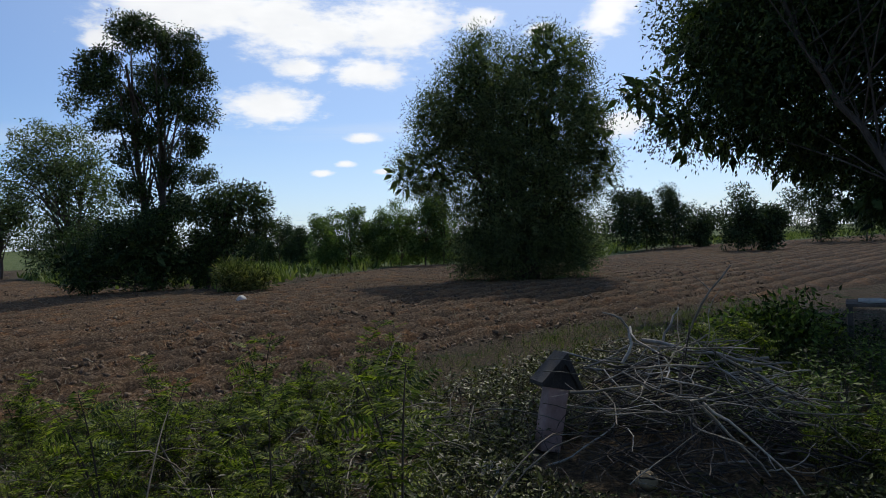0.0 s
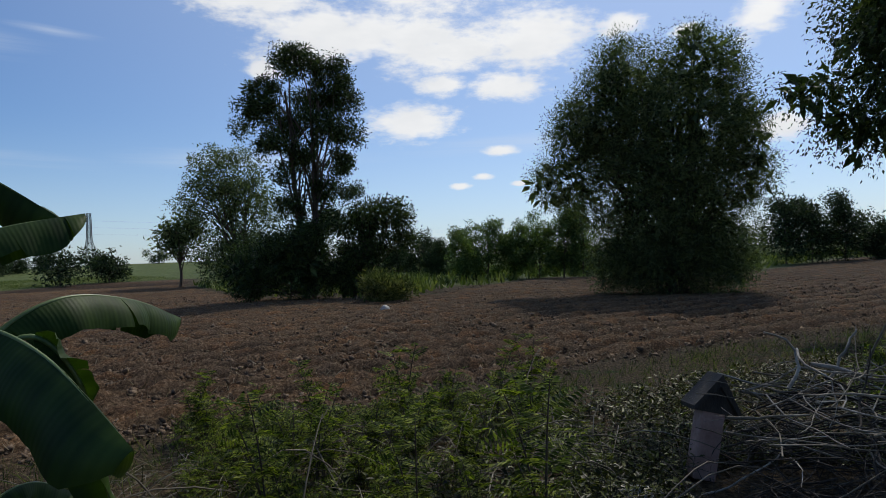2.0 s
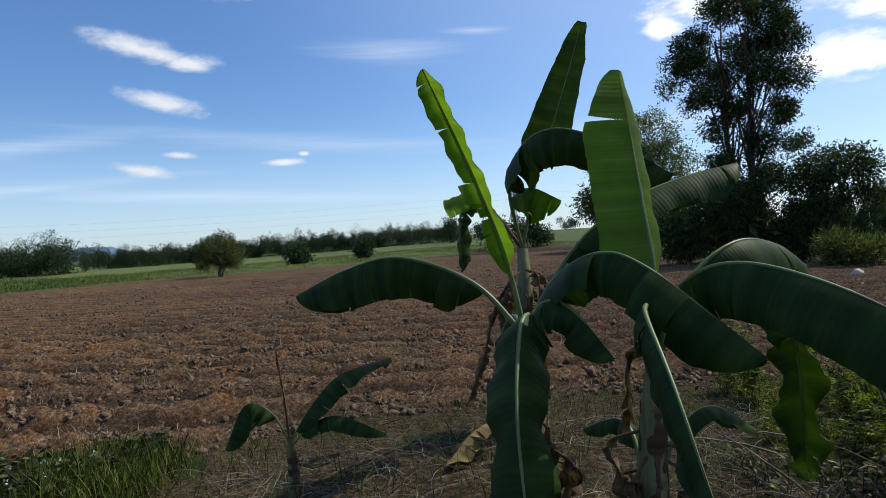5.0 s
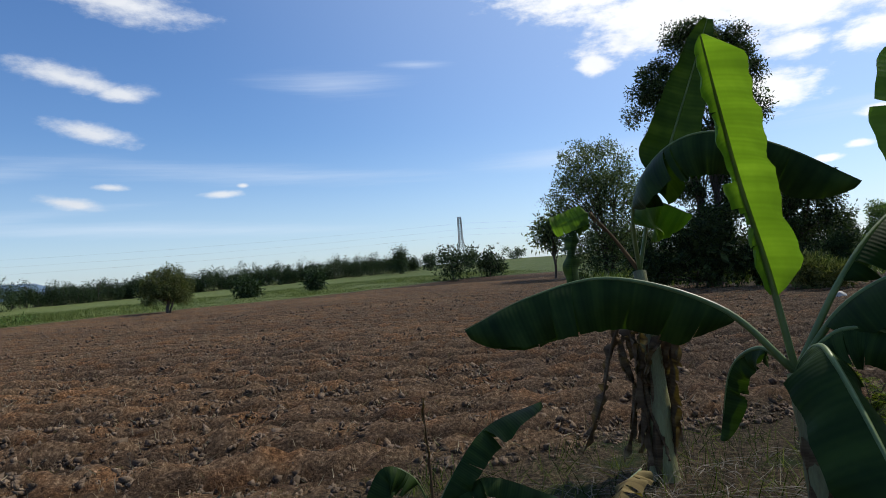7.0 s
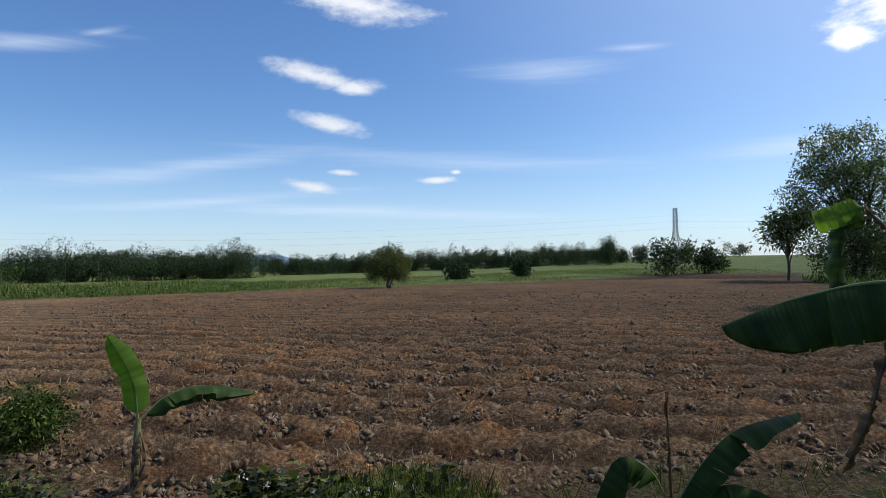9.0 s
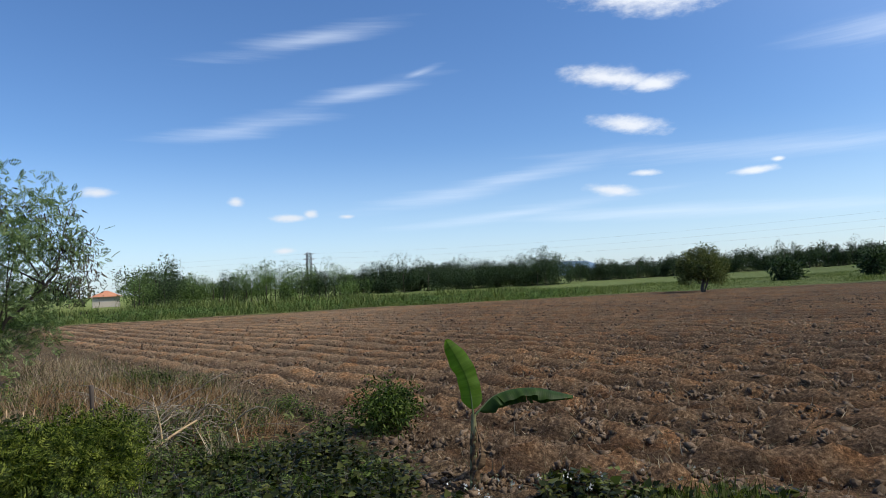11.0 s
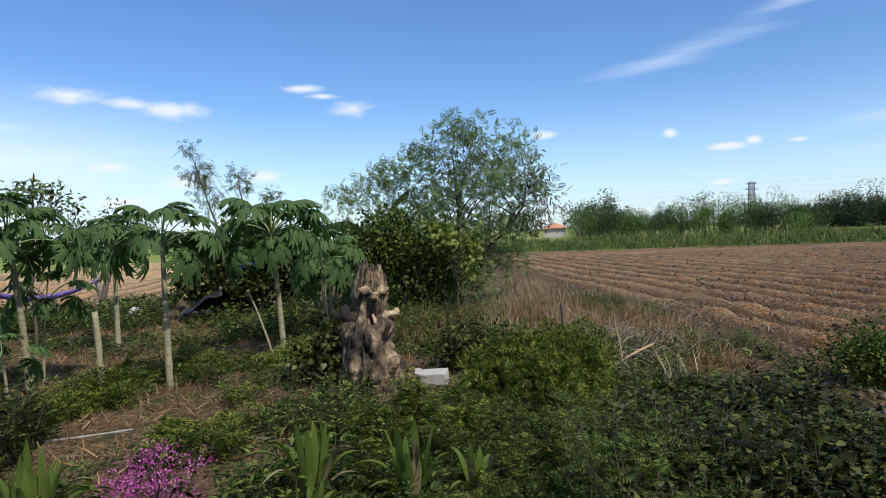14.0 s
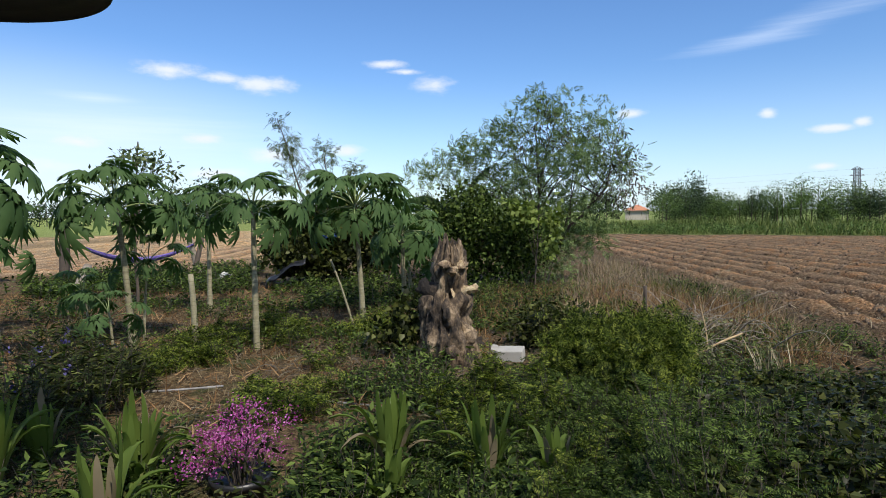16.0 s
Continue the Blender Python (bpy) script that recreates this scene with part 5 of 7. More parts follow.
def leaf_variant(seed, hang):
    """Blade and stalk of one leaf: the stalk leaves the origin along +y, the blade hangs from its end."""
    g = np.random.default_rng(seed)
    end = np.array([0, 1.0, 0.12 - 0.25 * hang])
    stalk = tube(bend((0, 0, 0), (0, 0.55, 0.18), end, 6), np.linspace(0.02, 0.012, 6), 5)
    tilt = -0.2 - 0.6 * hang
    c, s = math.cos(tilt), math.sin(tilt)
    b = PB_V * 0.92
    b = b * (1 + 0.06 * g.normal(size=(len(b), 1)))
    y, z = b[:, 1] * c - b[:, 2] * s, b[:, 1] * s + b[:, 2] * c
    blade = np.stack([b[:, 0], y, z], -1) + end
    return raw_mesh("leaf", blade, PB_F), raw_mesh("petiole", *stalk, True)


VARIANTS = [leaf_variant(300 + k, h) for k, h in enumerate((0.3, 0.6, 1.0, 1.4))]
for a, b in VARIANTS:
    a.materials.append(M["papaya"])
    b.materials.append(M["petiole"])


def papaya(label, foot, top, leaves, reach, seed, r=0.045, fruit=0, low=0):
    g = np.random.default_rng(seed)
    plant = thing("papaya_tree", label, "papaya tree", on_ground(*foot), "papaya trees")
    t = np.array(top) + np.array([0, 0, 0.16 * (top[2] > 1.1)]) - np.array(plant.location)
    path = bend((0, 0, -0.1), (t[0] * 0.35 + 0.03 * g.normal(), t[1] * 0.35, t[2] * 0.5), t, 10)
    v, f = tube(path, np.linspace(r, r * 0.55, 10) * (1 + 0.04 * g.normal(size=10)), 9)
    np_part("trunk", v, f, M["papaya_stem"], plant, "pale ringed trunk", True)
    leaves = int(leaves * 1.05)
    for k in range(leaves):
        u = (k + 0.5) / leaves
        up = 1.15 - 1.1 * u + 0.12 * g.normal()
        a = k * 2.39996 + 0.3 * g.normal()
        m = VARIANTS[min(3, int(u * 4 * 0.99))]
        scale = 0.95 * reach * (0.62 + 0.45 * min(1, 0.35 + u * 1.4)) * (0.85 + 0.3 * g.random())
        leaf = new("leaf", m[0])
        leaf.parent = plant
        leaf.matrix_local = Matrix.Translation(Vector(t) - Vector((0, 0, 0.1 * u))) @ Matrix.Rotation(a, 4, "Z") @ Matrix.Rotation(up, 4, "X") @ Matrix.Scale(scale, 4)
        stalk = new("petiole", m[1])
        stalk.parent = leaf
    for k in range(fruit):
        a = k * 2.0
        bm = bmesh.new()
        bmesh.ops.create_uvsphere(bm, u_segments=12, v_segments=9, radius=0.07)
        for w in bm.verts:
            w.co.z *= 1.35
            w.co.x *= 1.0 - 0.25 * w.co.z / 0.1
        ob = part("fruit", bm, M["papaya_fruit"], plant, "unripe green papaya fruit", True)
        ob.location = Vector(t) + Vector((0.1 * math.cos(a), 0.1 * math.sin(a), -0.62 - 0.08 * k))
    return plant


papaya("papaya tree with a tall pale trunk and full crown", (-5.05, -9.61), (-4.93, -9.66, 1.62), 18, 0.56, 401)
papaya("papaya tree with an umbrella of drooping leaves", (-6.05, -8.46), (-6.05, -8.46, 1.55), 15, 0.48, 402)
papaya("tall leafy papaya tree with a slim grey trunk", (-7.88, -8.72), (-7.80, -8.77, 1.62), 20, 0.58, 403)
papaya("papaya tree beside the overgrown thicket", (-9.40, -9.53), (-9.38, -9.55, 1.2), 14, 0.55, 404)
papaya("large papaya tree with green fruit under its crown", (-3.16, -9.2), (-3.22, -9.2, 1.85), 18, 0.62, 405, 0.075, 2)
papaya("papaya tree with a thin trunk near the wall", (-4.05, -11.5), (-4.0, -11.52, 1.22), 12, 0.55, 406)
papaya("young papaya plant with a thin stem", (-5.36, -10.1), (-5.44, -10.08, 1.08), 8, 0.38, 407, 0.02)
papaya("young papaya seedling with feathery leaves", (-5.0, -11.1), (-4.96, -11.11, 0.62), 8, 0.36, 408, 0.018)
papaya("young papaya seedling among the blue flowers", (-4.6, -8.9), (-4.58, -8.92, 0.6), 8, 0.34, 409, 0.02)
papaya("papaya tree half hidden behind the thicket", (-10.1, -10.1), (-10.0, -10.15, 1.0), 12, 0.55, 410)
papaya("papaya tree behind the others", (-7.1, -11.9), (-7.1, -11.9, 1.55), 14, 0.55, 411)

# ---- leucaena thicket ----
make_tree("leucaena_tree", "feathery leucaena tree with brown seed pods", -14.0, -10.3, 123.0,
          [([(0, 0, 0), (0.1, 0, 1.2), (0.3, 0, 2.8)], 0.06, 0.02), ([(-0.3, 0.2, 0), (-0.8, 0.2, 1.2), (-1.2, 0.2, 2.2)], 0.05, 0.02), ([(0.2, 0, 0), (0.9, 0, 1.3), (1.7, 0, 2.2)], 0.05, 0.02), ([(0.05, 0.1, 0), (0.2, 0.1, 2), (0.1, 0, 3.6)], 0.05, 0.015)],
          [(-2.31, -0.5, 2.44, 0.33, 0.33, 0.20), (-1.72, 0.0, 2.84, 0.50, 0.50, 0.33), (-1.06, 0.5, 3.14, 0.55, 0.55, 0.34), (-0.33, -0.2, 3.43, 0.48, 0.48, 0.32), (0.13, 0.2, 4.09, 0.34, 0.34, 0.24), (0.73, -0.5, 3.70, 0.50, 0.50, 0.32), (1.45, 0.0, 3.50, 0.42, 0.42, 0.24), (1.91, 0.5, 3.72, 0.21, 0.21, 0.13), (1.72, -0.2, 2.84, 0.45, 0.45, 0.32), (2.18, 0.2, 2.57, 0.21, 0.21, 0.26), (0.79, -0.5, 2.75, 0.66, 0.66, 0.42), (-0.26, 0.0, 2.48, 0.66, 0.66, 0.45), (-1.19, 0.5, 2.18, 0.61, 0.61, 0.42), (0.40, -0.2, 1.72, 0.79, 0.79, 0.45), (1.45, 0.2, 1.95, 0.58, 0.58, 0.45), (-0.79, -0.5, 1.32, 0.66, 0.66, 0.48), (0.26, 0.0, 0.79, 0.74, 0.74, 0.48), (1.19, 0.5, 1.06, 0.53, 0.53, 0.40)],
          560, 10, 0.15, FEATHER, 0.17, M["leuc"], M["bark"], 420, 130, 0.016, droop=0.05, shell=5.0)
gen = np.random.default_rng(421)
top = thing("seed_pods", "brown hanging seed pods on the leucaena twigs", "seed pods", (-14.0, -10.3, 0), kind="stuff")
(v, f), _ = crown_leaves(gen, [(0.3, 0, 3.4, 1.1, 0.9, 0.7), (1.6, 0, 2.9, 0.8, 0.8, 0.7), (2.0, 0, 2.2, 0.6, 0.6, 0.7)], np.zeros(3), view_axes(123.0), 150, 9, 0.1, SLIM, 0.13, 1.6)
np_part("pods", v, f, M["seedy"], top)
make_tree("vine_bush", "dense bush overgrown with broad-leaved creeper", -12.6, -10.4, 128.0, [([(0, 0, 0), (0, 0, 1)], 0.04, 0.02)],
          [(0, 0, 0.9, 1.0, 0.8, 0.9), (-0.8, 0, 1.1, 0.8, 0.8, 0.7), (0.7, 0, 1.0, 0.6, 0.6, 0.7), (-0.4, 0, 1.7, 0.7, 0.6, 0.5)], 280, 44, 0.15, HEART, 0.062, M["bush_green"], M["bark"], 422, 20, 0.02, category="bush")
make_tree("creeper", "light yellow-green creeper leaves climbing over the bush", -12.35, -9.0, 124.0, [([(0, 0, 0), (0.1, 0, 1.6)], 0.015, 0.008)],
          [(-0.4, 0, 1.75, 0.35, 0.2, 0.22), (0.35, 0, 1.4, 0.16, 0.2, 0.5), (0.3, 0, 0.9, 0.14, 0.15, 0.2), (-0.1, 0, 1.6, 0.3, 0.2, 0.1)], 40, 10, 0.07, HEART, 0.095, M["lime"], M["bark"], 423, 6, 0.006, category="climbing plant")
make_tree("heap_bush", "dark leafy heap of creepers over old timber", -11.1, -14.2, 142.0, [([(0, 0, 0), (0, 0, 1)], 0.04, 0.02)],
          [(-0.2, 0, 0.8, 1.3, 1.0, 0.7), (0.9, 0, 0.9, 0.9, 0.8, 0.8), (0.2, 0, 1.5, 0.8, 0.8, 0.5)], 260, 34, 0.16, HEART, 0.10, M["vine"], M["bark"], 424, 16, 0.02, category="bush")
make_tree("spray_tree", "thin leucaena sapling with sparse drooping sprays", -10.8, -14.3, 142.0,
          [([(0, 0, 0), (-0.2, 0, 2.0), (-0.75, 0, 3.9)], 0.03, 0.008), ([(0.2, 0, 0), (0.4, 0, 2.0), (0.3, 0, 3.2)], 0.025, 0.008), ([(0.2, 0, 0), (0.8, 0, 2.0), (1.05, 0, 2.8)], 0.02, 0.008)],
          [(-0.55, 0, 3.2, 0.22, 0.25, 0.5), (-0.7, 0, 3.7, 0.14, 0.15, 0.25), (0.35, 0, 3.0, 0.3, 0.3, 0.35), (1.0, 0, 2.7, 0.15, 0.2, 0.15), (-0.3, 0, 2.7, 0.25, 0.25, 0.35)], 60, 8, 0.1, FEATHER_SMALL, 0.13, M["tree_fine"], M["bark"], 425, 40, 0.007, droop=0.7)
make_tree("forked_tree", "small open tree with tiered feathery twigs", -6.4, -13.2, 155.0,
          [([(0, 0, 0), (0.0, 0, 1.4), (0.1, 0, 2.9)], 0.03, 0.01)],
          [(0.1, 0, 2.6, 0.4, 0.4, 0.12), (-0.3, 0, 2.3, 0.4, 0.4, 0.1), (0.5, 0, 2.35, 0.35, 0.3, 0.1), (0.1, 0, 3.0, 0.2, 0.2, 0.06)], 60, 9, 0.07, LEAF, 0.1, M["tree_fine"], M["bark"], 426, 44, 0.008, droop=0.2)
# banana clump half hidden behind the thicket
ban_b = banana_plant("banana plant half hidden in the thicket", (-13.4, -12.0), (-13.4, -12.0, 1.3), 0.1, 0.06, 206)
banana_leaf(ban_b, (-13.4, -12.0, 1.3), (-12.95, -12.45, 2.0), (-12.3, -13.0, 1.9), width=0.28, lateral=(0.6, 0.8, 0), fold=0.9, seed=61, start=0.2)
banana_leaf(ban_b, (-13.4, -12.0, 1.3), (-13.6, -11.75, 2.3), (-13.9, -11.4, 2.75), width=0.26, lateral=(0.7, 0.7, 0), fold=0.4, seed=62, start=0.2)
banana_leaf(ban_b, (-13.4, -12.0, 1.3), (-12.65, -12.55, 1.6), (-11.9, -13.0, 1.2), width=0.26, lateral=(0.6, 0.8, 0), fold=0.8, seed=63, start=0.2)

# ---- stump ----
def tree_stump():
    g = np.random.default_rng(430)
    stump = thing("tree_stump", "weathered hollow tree stump with torn pale wood", "tree stump", on_ground(-7.12, -6.32))
    rings, sides = 70, 96
    h = np.linspace(-0.05, 1.3, rings)
    ang = np.linspace(0, 2 * np.pi, sides, endpoint=False)
    H, A = np.meshgrid(h, ang, indexing="ij")
    r = np.interp(H, [-0.05, 0.1, 0.45, 0.72, 0.8, 1.05, 1.3], [0.36, 0.31, 0.27, 0.25, 0.17, 0.17, 0.11])
    cx = np.interp(H, [0, 0.7, 0.85, 1.3], [0.0, 0.0, -0.03, -0.06])
    ca, sa = np.cos(A), np.sin(A)
    nz = np.vectorize(lambda x, y, z: noise.fractal(Vector((x, y, z)), 0.8, 2.1, 5))
    bump = nz(ca * 1.7, sa * 1.7, H * 2.6) * 0.26 + nz(ca * 4.2, sa * 4.2, H * 5.5) * 0.15 + nz(ca * 12, sa * 12, H * 12) * 0.05
    pits = np.clip(nz(ca * 3 + 7, sa * 3, H * 4) - 0.22, 0, 1)
    gap = np.cos(A - 0.85)
    hollow = np.exp(-((H - 0.74) / 0.09) ** 2) * np.clip(gap, 0, 1) ** 3 + 0.8 * np.exp(-((H - 0.5) / 0.13) ** 2) * np.clip(np.cos(A - 2.0), 0, 1) ** 6
    bump = bump - 0.9 * pits - 0.75 * hollow
    flute = 0.025 * np.sin(A * 9 + 3 * np.sin(H * 4))
    r = np.maximum(r * (1 + 0.9 * bump) + flute * 0.7, 0.05)
    z = H + 0.12 * nz(ca * 2, sa * 2, H * 0) * (H > 0.9) * (H - 0.9) / 0.4
    v = np.stack([cx + r * ca, r * sa, z], -1).reshape(-1, 3)
    i = np.arange(rings - 1)[:, None] * sides
    j = np.arange(sides)[None]
    k = (j + 1) % sides
    f = np.stack([i + j, i + k, i + sides + k, i + sides + j], -1).reshape(-1, 4)
    v = np.concatenate([v, [[-0.06, 0, 1.02]]])
    c = len(v) - 1
    last = (rings - 1) * sides
    cap = np.stack([last + np.arange(sides), last + (np.arange(sides) + 1) % sides, np.full(sides, c)], -1)
    m = rough_mat("stump_wood", [(0.38, (0.012, 0.009, 0.007)), (0.46, (0.04, 0.029, 0.02)), (0.52, (0.10, 0.07, 0.044)), (0.58, (0.2, 0.145, 0.09)), (0.67, (0.38, 0.29, 0.19))], 5.2, 0.95, 1.0, 34.0, (1.3, 1.3, 0.6))
    np_part("body", v, [f, cap], m, stump, smooth=True)
    # sawn knobs and broken limb stubs
    for (a, hh, L, rr) in [(2.15, 0.72, 0.14, 0.07), (0.55, 1.02, 0.03, 0.06), (1.1, 0.95, 0.05, 0.055), (1.8, 1.0, 0.04, 0.055), (3.6, 0.98, 0.05, 0.06), (5.4, 0.74, 0.14, 0.13), (1.75, 0.22, 0.14, 0.09), (0.9, 0.1, 0.2, 0.08), (2.6, 0.1, 0.2, 0.08)]:
        d = np.array([math.cos(a), math.sin(a), 0.25])
        p0 = np.array([0, 0, hh]) + d * 0.06
        q = bend(p0, p0 + d * L * 0.7, p0 + d * (L + 0.12), 6)
        vv, ff = tube(q, 0.8 * rr * np.array([1.4, 1.2, 1.05, 1.0, 0.92, 0.7]) * (1 + 0.12 * g.normal(size=6)), 10)
        vv = vv + 0.016 * g.normal(size=vv.shape)
        vv = np.concatenate([vv, [q[-1]]])
        n = len(vv) - 1
        tip = np.stack([n - 10 + np.arange(10), n - 10 + (np.arange(10) + 1) % 10, np.full(10, n)], -1)
        np_part("limb_stub", vv, [ff, tip], m if hh < 0.7 or a > 5 else M["stub_wood"], stump, "pale sawn limb stub" if hh > 0.5 else "gnarled root", True)


M["stub_wood"] = rough_mat("stub_wood", [(0.38, (0.10, 0.07, 0.045)), (0.47, (0.26, 0.18, 0.11)), (0.54, (0.44, 0.34, 0.20)), (0.62, (0.58, 0.48, 0.32))], 9.0, 0.9, 0.8, 50.0)
tree_stump()
M["ivory"] = rough_mat("ivory", [(0.2, (0.22, 0.2, 0.175)), (0.5, (0.36, 0.345, 0.31)), (0.9, (0.48, 0.465, 0.43))], 5.0, 0.7, 0.15, 60.0)


def rounded_box(bm, size, bevel=0.01, at=(0, 0, 0)):
    made = bmesh.ops.create_cube(bm, size=1.0, matrix=Matrix.Translation(at) @ Matrix.Diagonal((*size, 1)))
    es = list({e for v in made["verts"] for e in v.link_edges})
    bmesh.ops.bevel(bm, geom=es, offset=bevel, segments=2, affect="EDGES", profile=0.6)


def foam_box():
    box = thing("foam_box", "dirty white foam box lying beside the stump", "box", on_ground(-7.62, -5.86))
    bm = bmesh.new()
    rounded_box(bm, (0.29, 0.2, 0.14), 0.012, (0, 0, 0.07))
    b = part("body", bm, M["ivory"], box)
    bm = bmesh.new()
    rounded_box(bm, (0.08, 0.16, 0.03), 0.008, (-0.2, 0.02, 0.1))
    p = part("broken_lid", bm, M["ivory"], box, "broken grey foam lid")
    p.rotation_euler = (0.1, 0.25, 0.2)
    box.rotation_euler = (0.12, -0.05, radians(118))


foam_box()


# ---- posts, hammock, wall ----
def post(label, foot, top, r, mat, seed, name="fence_post"):
    g = np.random.default_rng(seed)
    p = thing(name, label, "post", on_ground(*foot))
    t = np.array(top) - np.array(p.location)
    path = bend((0, 0, -0.15), t * 0.5 + 0.02 * g.normal(size=3), t, 9)
    v, f = tube(path, r * np.linspace(1.1, 0.9, 9) * (1 + 0.06 * g.normal(size=9)), 9)
    v = np.concatenate([v, [path[-1]]])
    n = len(v) - 1
    cap = np.stack([n - 9 + np.arange(9), n - 9 + (np.arange(9) + 1) % 9, np.full(9, n)], -1)
    np_part("pole", v, [f, cap], M[mat], p, smooth=True)
    return p


post("short cut papaya stem standing in the garden soil", (-5.43, -8.72), (-5.40, -8.74, 0.96), 0.034, "papaya_stem", 440, "cut_stem")
post("thin leaning bamboo pole among the papayas", (-7.68, -8.63), (-7.40, -8.83, 1.0), 0.016, "papaya_stem", 441, "leaning_pole")
post("dark rough timber post holding the hammock", (-6.6, -18.4), (-6.65, -18.4, 1.35), 0.11, "bark", 442, "hammock_post")
post("leaning grey timber post holding the hammock", (-10.0, -18.6), (-9.75, -18.7, 1.1), 0.08, "pale_bark", 443, "hammock_post")
post("crossed dark timber post by the hammock", (-9.7, -18.4), (-10.05, -18.5, 1.05), 0.07, "bark", 444, "hammock_post")
post("short leaning log by the hammock post", (-6.3, -16.6), (-6.7, -16.9, 0.55), 0.09, "pale_bark", 445, "log")


def hammock():
    ham = thing("hammock", "blue and purple cloth hammock slung between posts", "hammock", (-8.2, -18.3, 0))
    a, b = np.array([1.55, -0.05, 1.15]), np.array([-1.6, -0.25, 0.85])
    path = bend(a, np.array([0.15, 0.25, -0.05]), b, 24)
    s = np.linspace(0, 1, 24)
    half = 0.03 + 0.2 * np.sin(np.pi * s) ** 0.8
    v = []
    for p, w in zip(path, half):
        for c in np.linspace(-1, 1, 7):
            v.append(p + np.array([0.1 * w * c, w * 0.5 * c, 0.55 * w * c * c]))
    i = (np.arange(23)[:, None] * 7 + np.arange(6)[None]).ravel()
    f = np.stack([i, i + 1, i + 8, i + 7], -1)
    cloth = rough_mat("hammock_cloth", [(0.3, (0.02, 0.02, 0.05)), (0.48, (0.05, 0.04, 0.16)), (0.56, (0.12, 0.07, 0.32)), (0.7, (0.30, 0.28, 0.45))], 7.0, 0.8, 0.2, 30.0, (1, 6, 6))
    ob = np_part("cloth", v, f, cloth, ham, smooth=True)
    ob.modifiers.new("thick", "SOLIDIFY").thickness = 0.012
    for p, q in ((a, a + np.array([0.12, 0, 0.12])), (b, b + np.array([-0.15, 0.0, 0.12]))):
        vv, ff = tube(bend(p, (p + q) / 2, q, 4), 0.015, 6)
        np_part("rope", vv, ff, M["bark"], ham)


hammock()
M["plaster"] = rough_mat("plaster", [(0.2, (0.42, 0.42, 0.41)), (0.55, (0.58, 0.58, 0.57)), (0.85, (0.70, 0.70, 0.69))], 1.2, 0.85, 0.2, 30.0)
M["paint_white"] = rough_mat("paint_white", [(0.2, (0.62, 0.62, 0.60)), (0.8, (0.80, 0.80, 0.78))], 2.0, 0.5, 0.1, 40.0)


def shed():
    ob = thing("outbuilding", "low pale grey plastered outbuilding behind the papayas", "outbuilding", on_ground(-2.9, -20.8))
    bm = bmesh.new()
    rounded_box(bm, (4.6, 3.4, 2.0), 0.02, (0, 0, 1.0))
    part("wall", bm, M["plaster"], ob)
    bm = bmesh.new()
    rounded_box(bm, (5.0, 3.8, 0.08), 0.02, (0, 0, 2.06))
    part("roof", bm, rough_mat("roof_sheet", [(0.2, (0.2, 0.2, 0.2)), (0.8, (0.34, 0.34, 0.33))], 2.0, 0.6, 0.2, 20.0), ob)
    ob.rotation_euler = (0, 0, radians(8))


shed()


def plastic_chair(x, y, turn):
    ch = thing("plastic_chair", "white plastic garden chair beside the wall", "chair", on_ground(x, y))
    bm = bmesh.new()
    rounded_box(bm, (0.42, 0.42, 0.03), 0.01, (0, 0, 0.42))
    part("seat", bm, M["paint_white"], ch)
    bm = bmesh.new()
    rounded_box(bm, (0.42, 0.03, 0.08), 0.01, (0, 0.2, 0.80))
    for k in range(5):
        rounded_box(bm, (0.04, 0.02, 0.36), 0.006, (-0.16 + 0.08 * k, 0.2, 0.6))
    part("backrest", bm, M["paint_white"], ch)
    for sx in (-0.19, 0.19):
        for sy in (-0.19, 0.19):
            bm = bmesh.new()
            rounded_box(bm, (0.04, 0.04, 0.42), 0.008, (sx, sy, 0.21))
            part("leg", bm, M["paint_white"], ch)
    ch.rotation_euler = (0, 0, turn)


plastic_chair(-4.45, -17.6, 0.6)
M["blue_plastic"] = rough_mat("blue_plastic", [(0.2, (0.02, 0.05, 0.16)), (0.8, (0.05, 0.12, 0.34))], 3.0, 0.45, 0.1, 20.0)
M["black_sheet"] = rough_mat("black_sheet", [(0.2, (0.008, 0.008, 0.009)), (0.8, (0.03, 0.03, 0.032))], 4.0, 0.4, 0.5, 14.0)


def sheet(name, label, at, size, mat, seed, tilt):
    """A crumpled tarpaulin."""
    g = np.random.default_rng(seed)
    n = 16
    x, y = np.meshgrid(np.linspace(-0.5, 0.5, n), np.linspace(-0.5, 0.5, n))
    z = 0.12 * spot_noise(x + seed, y, 0.3, seed) + 0.06 * spot_noise(x, y, 0.13, seed + 1) - 0.5 * (x * x + y * y)
    v = np.stack([x * size[0], y * size[1], z * size[2]], -1).reshape(-1, 3)
    i = (np.arange(n - 1)[:, None] * n + np.arange(n - 1)[None]).ravel()
    ob = np_part(name, v, np.stack([i, i + 1, i + n + 1, i + n], -1), M[mat], None, "", True)
    ob.location, ob.rotation_euler = at, tilt
    ob.modifiers.new("thick", "SOLIDIFY").thickness = 0.01
    tagged(ob, label, "tarpaulin")


sheet("tarpaulin", "black plastic sheet draped over the overgrown heap", (-10.2, -14.3, 0.55), (1.5, 1.3, 1.2), "black_sheet", 5, (0.5, 0.2, 0.6))
sheet("tarpaulin", "blue tarpaulin scrap on top of the heap", (-10.9, -13.9, 1.2), (0.7, 0.5, 0.6), "blue_plastic", 6, (0.3, 0.1, 0.8))


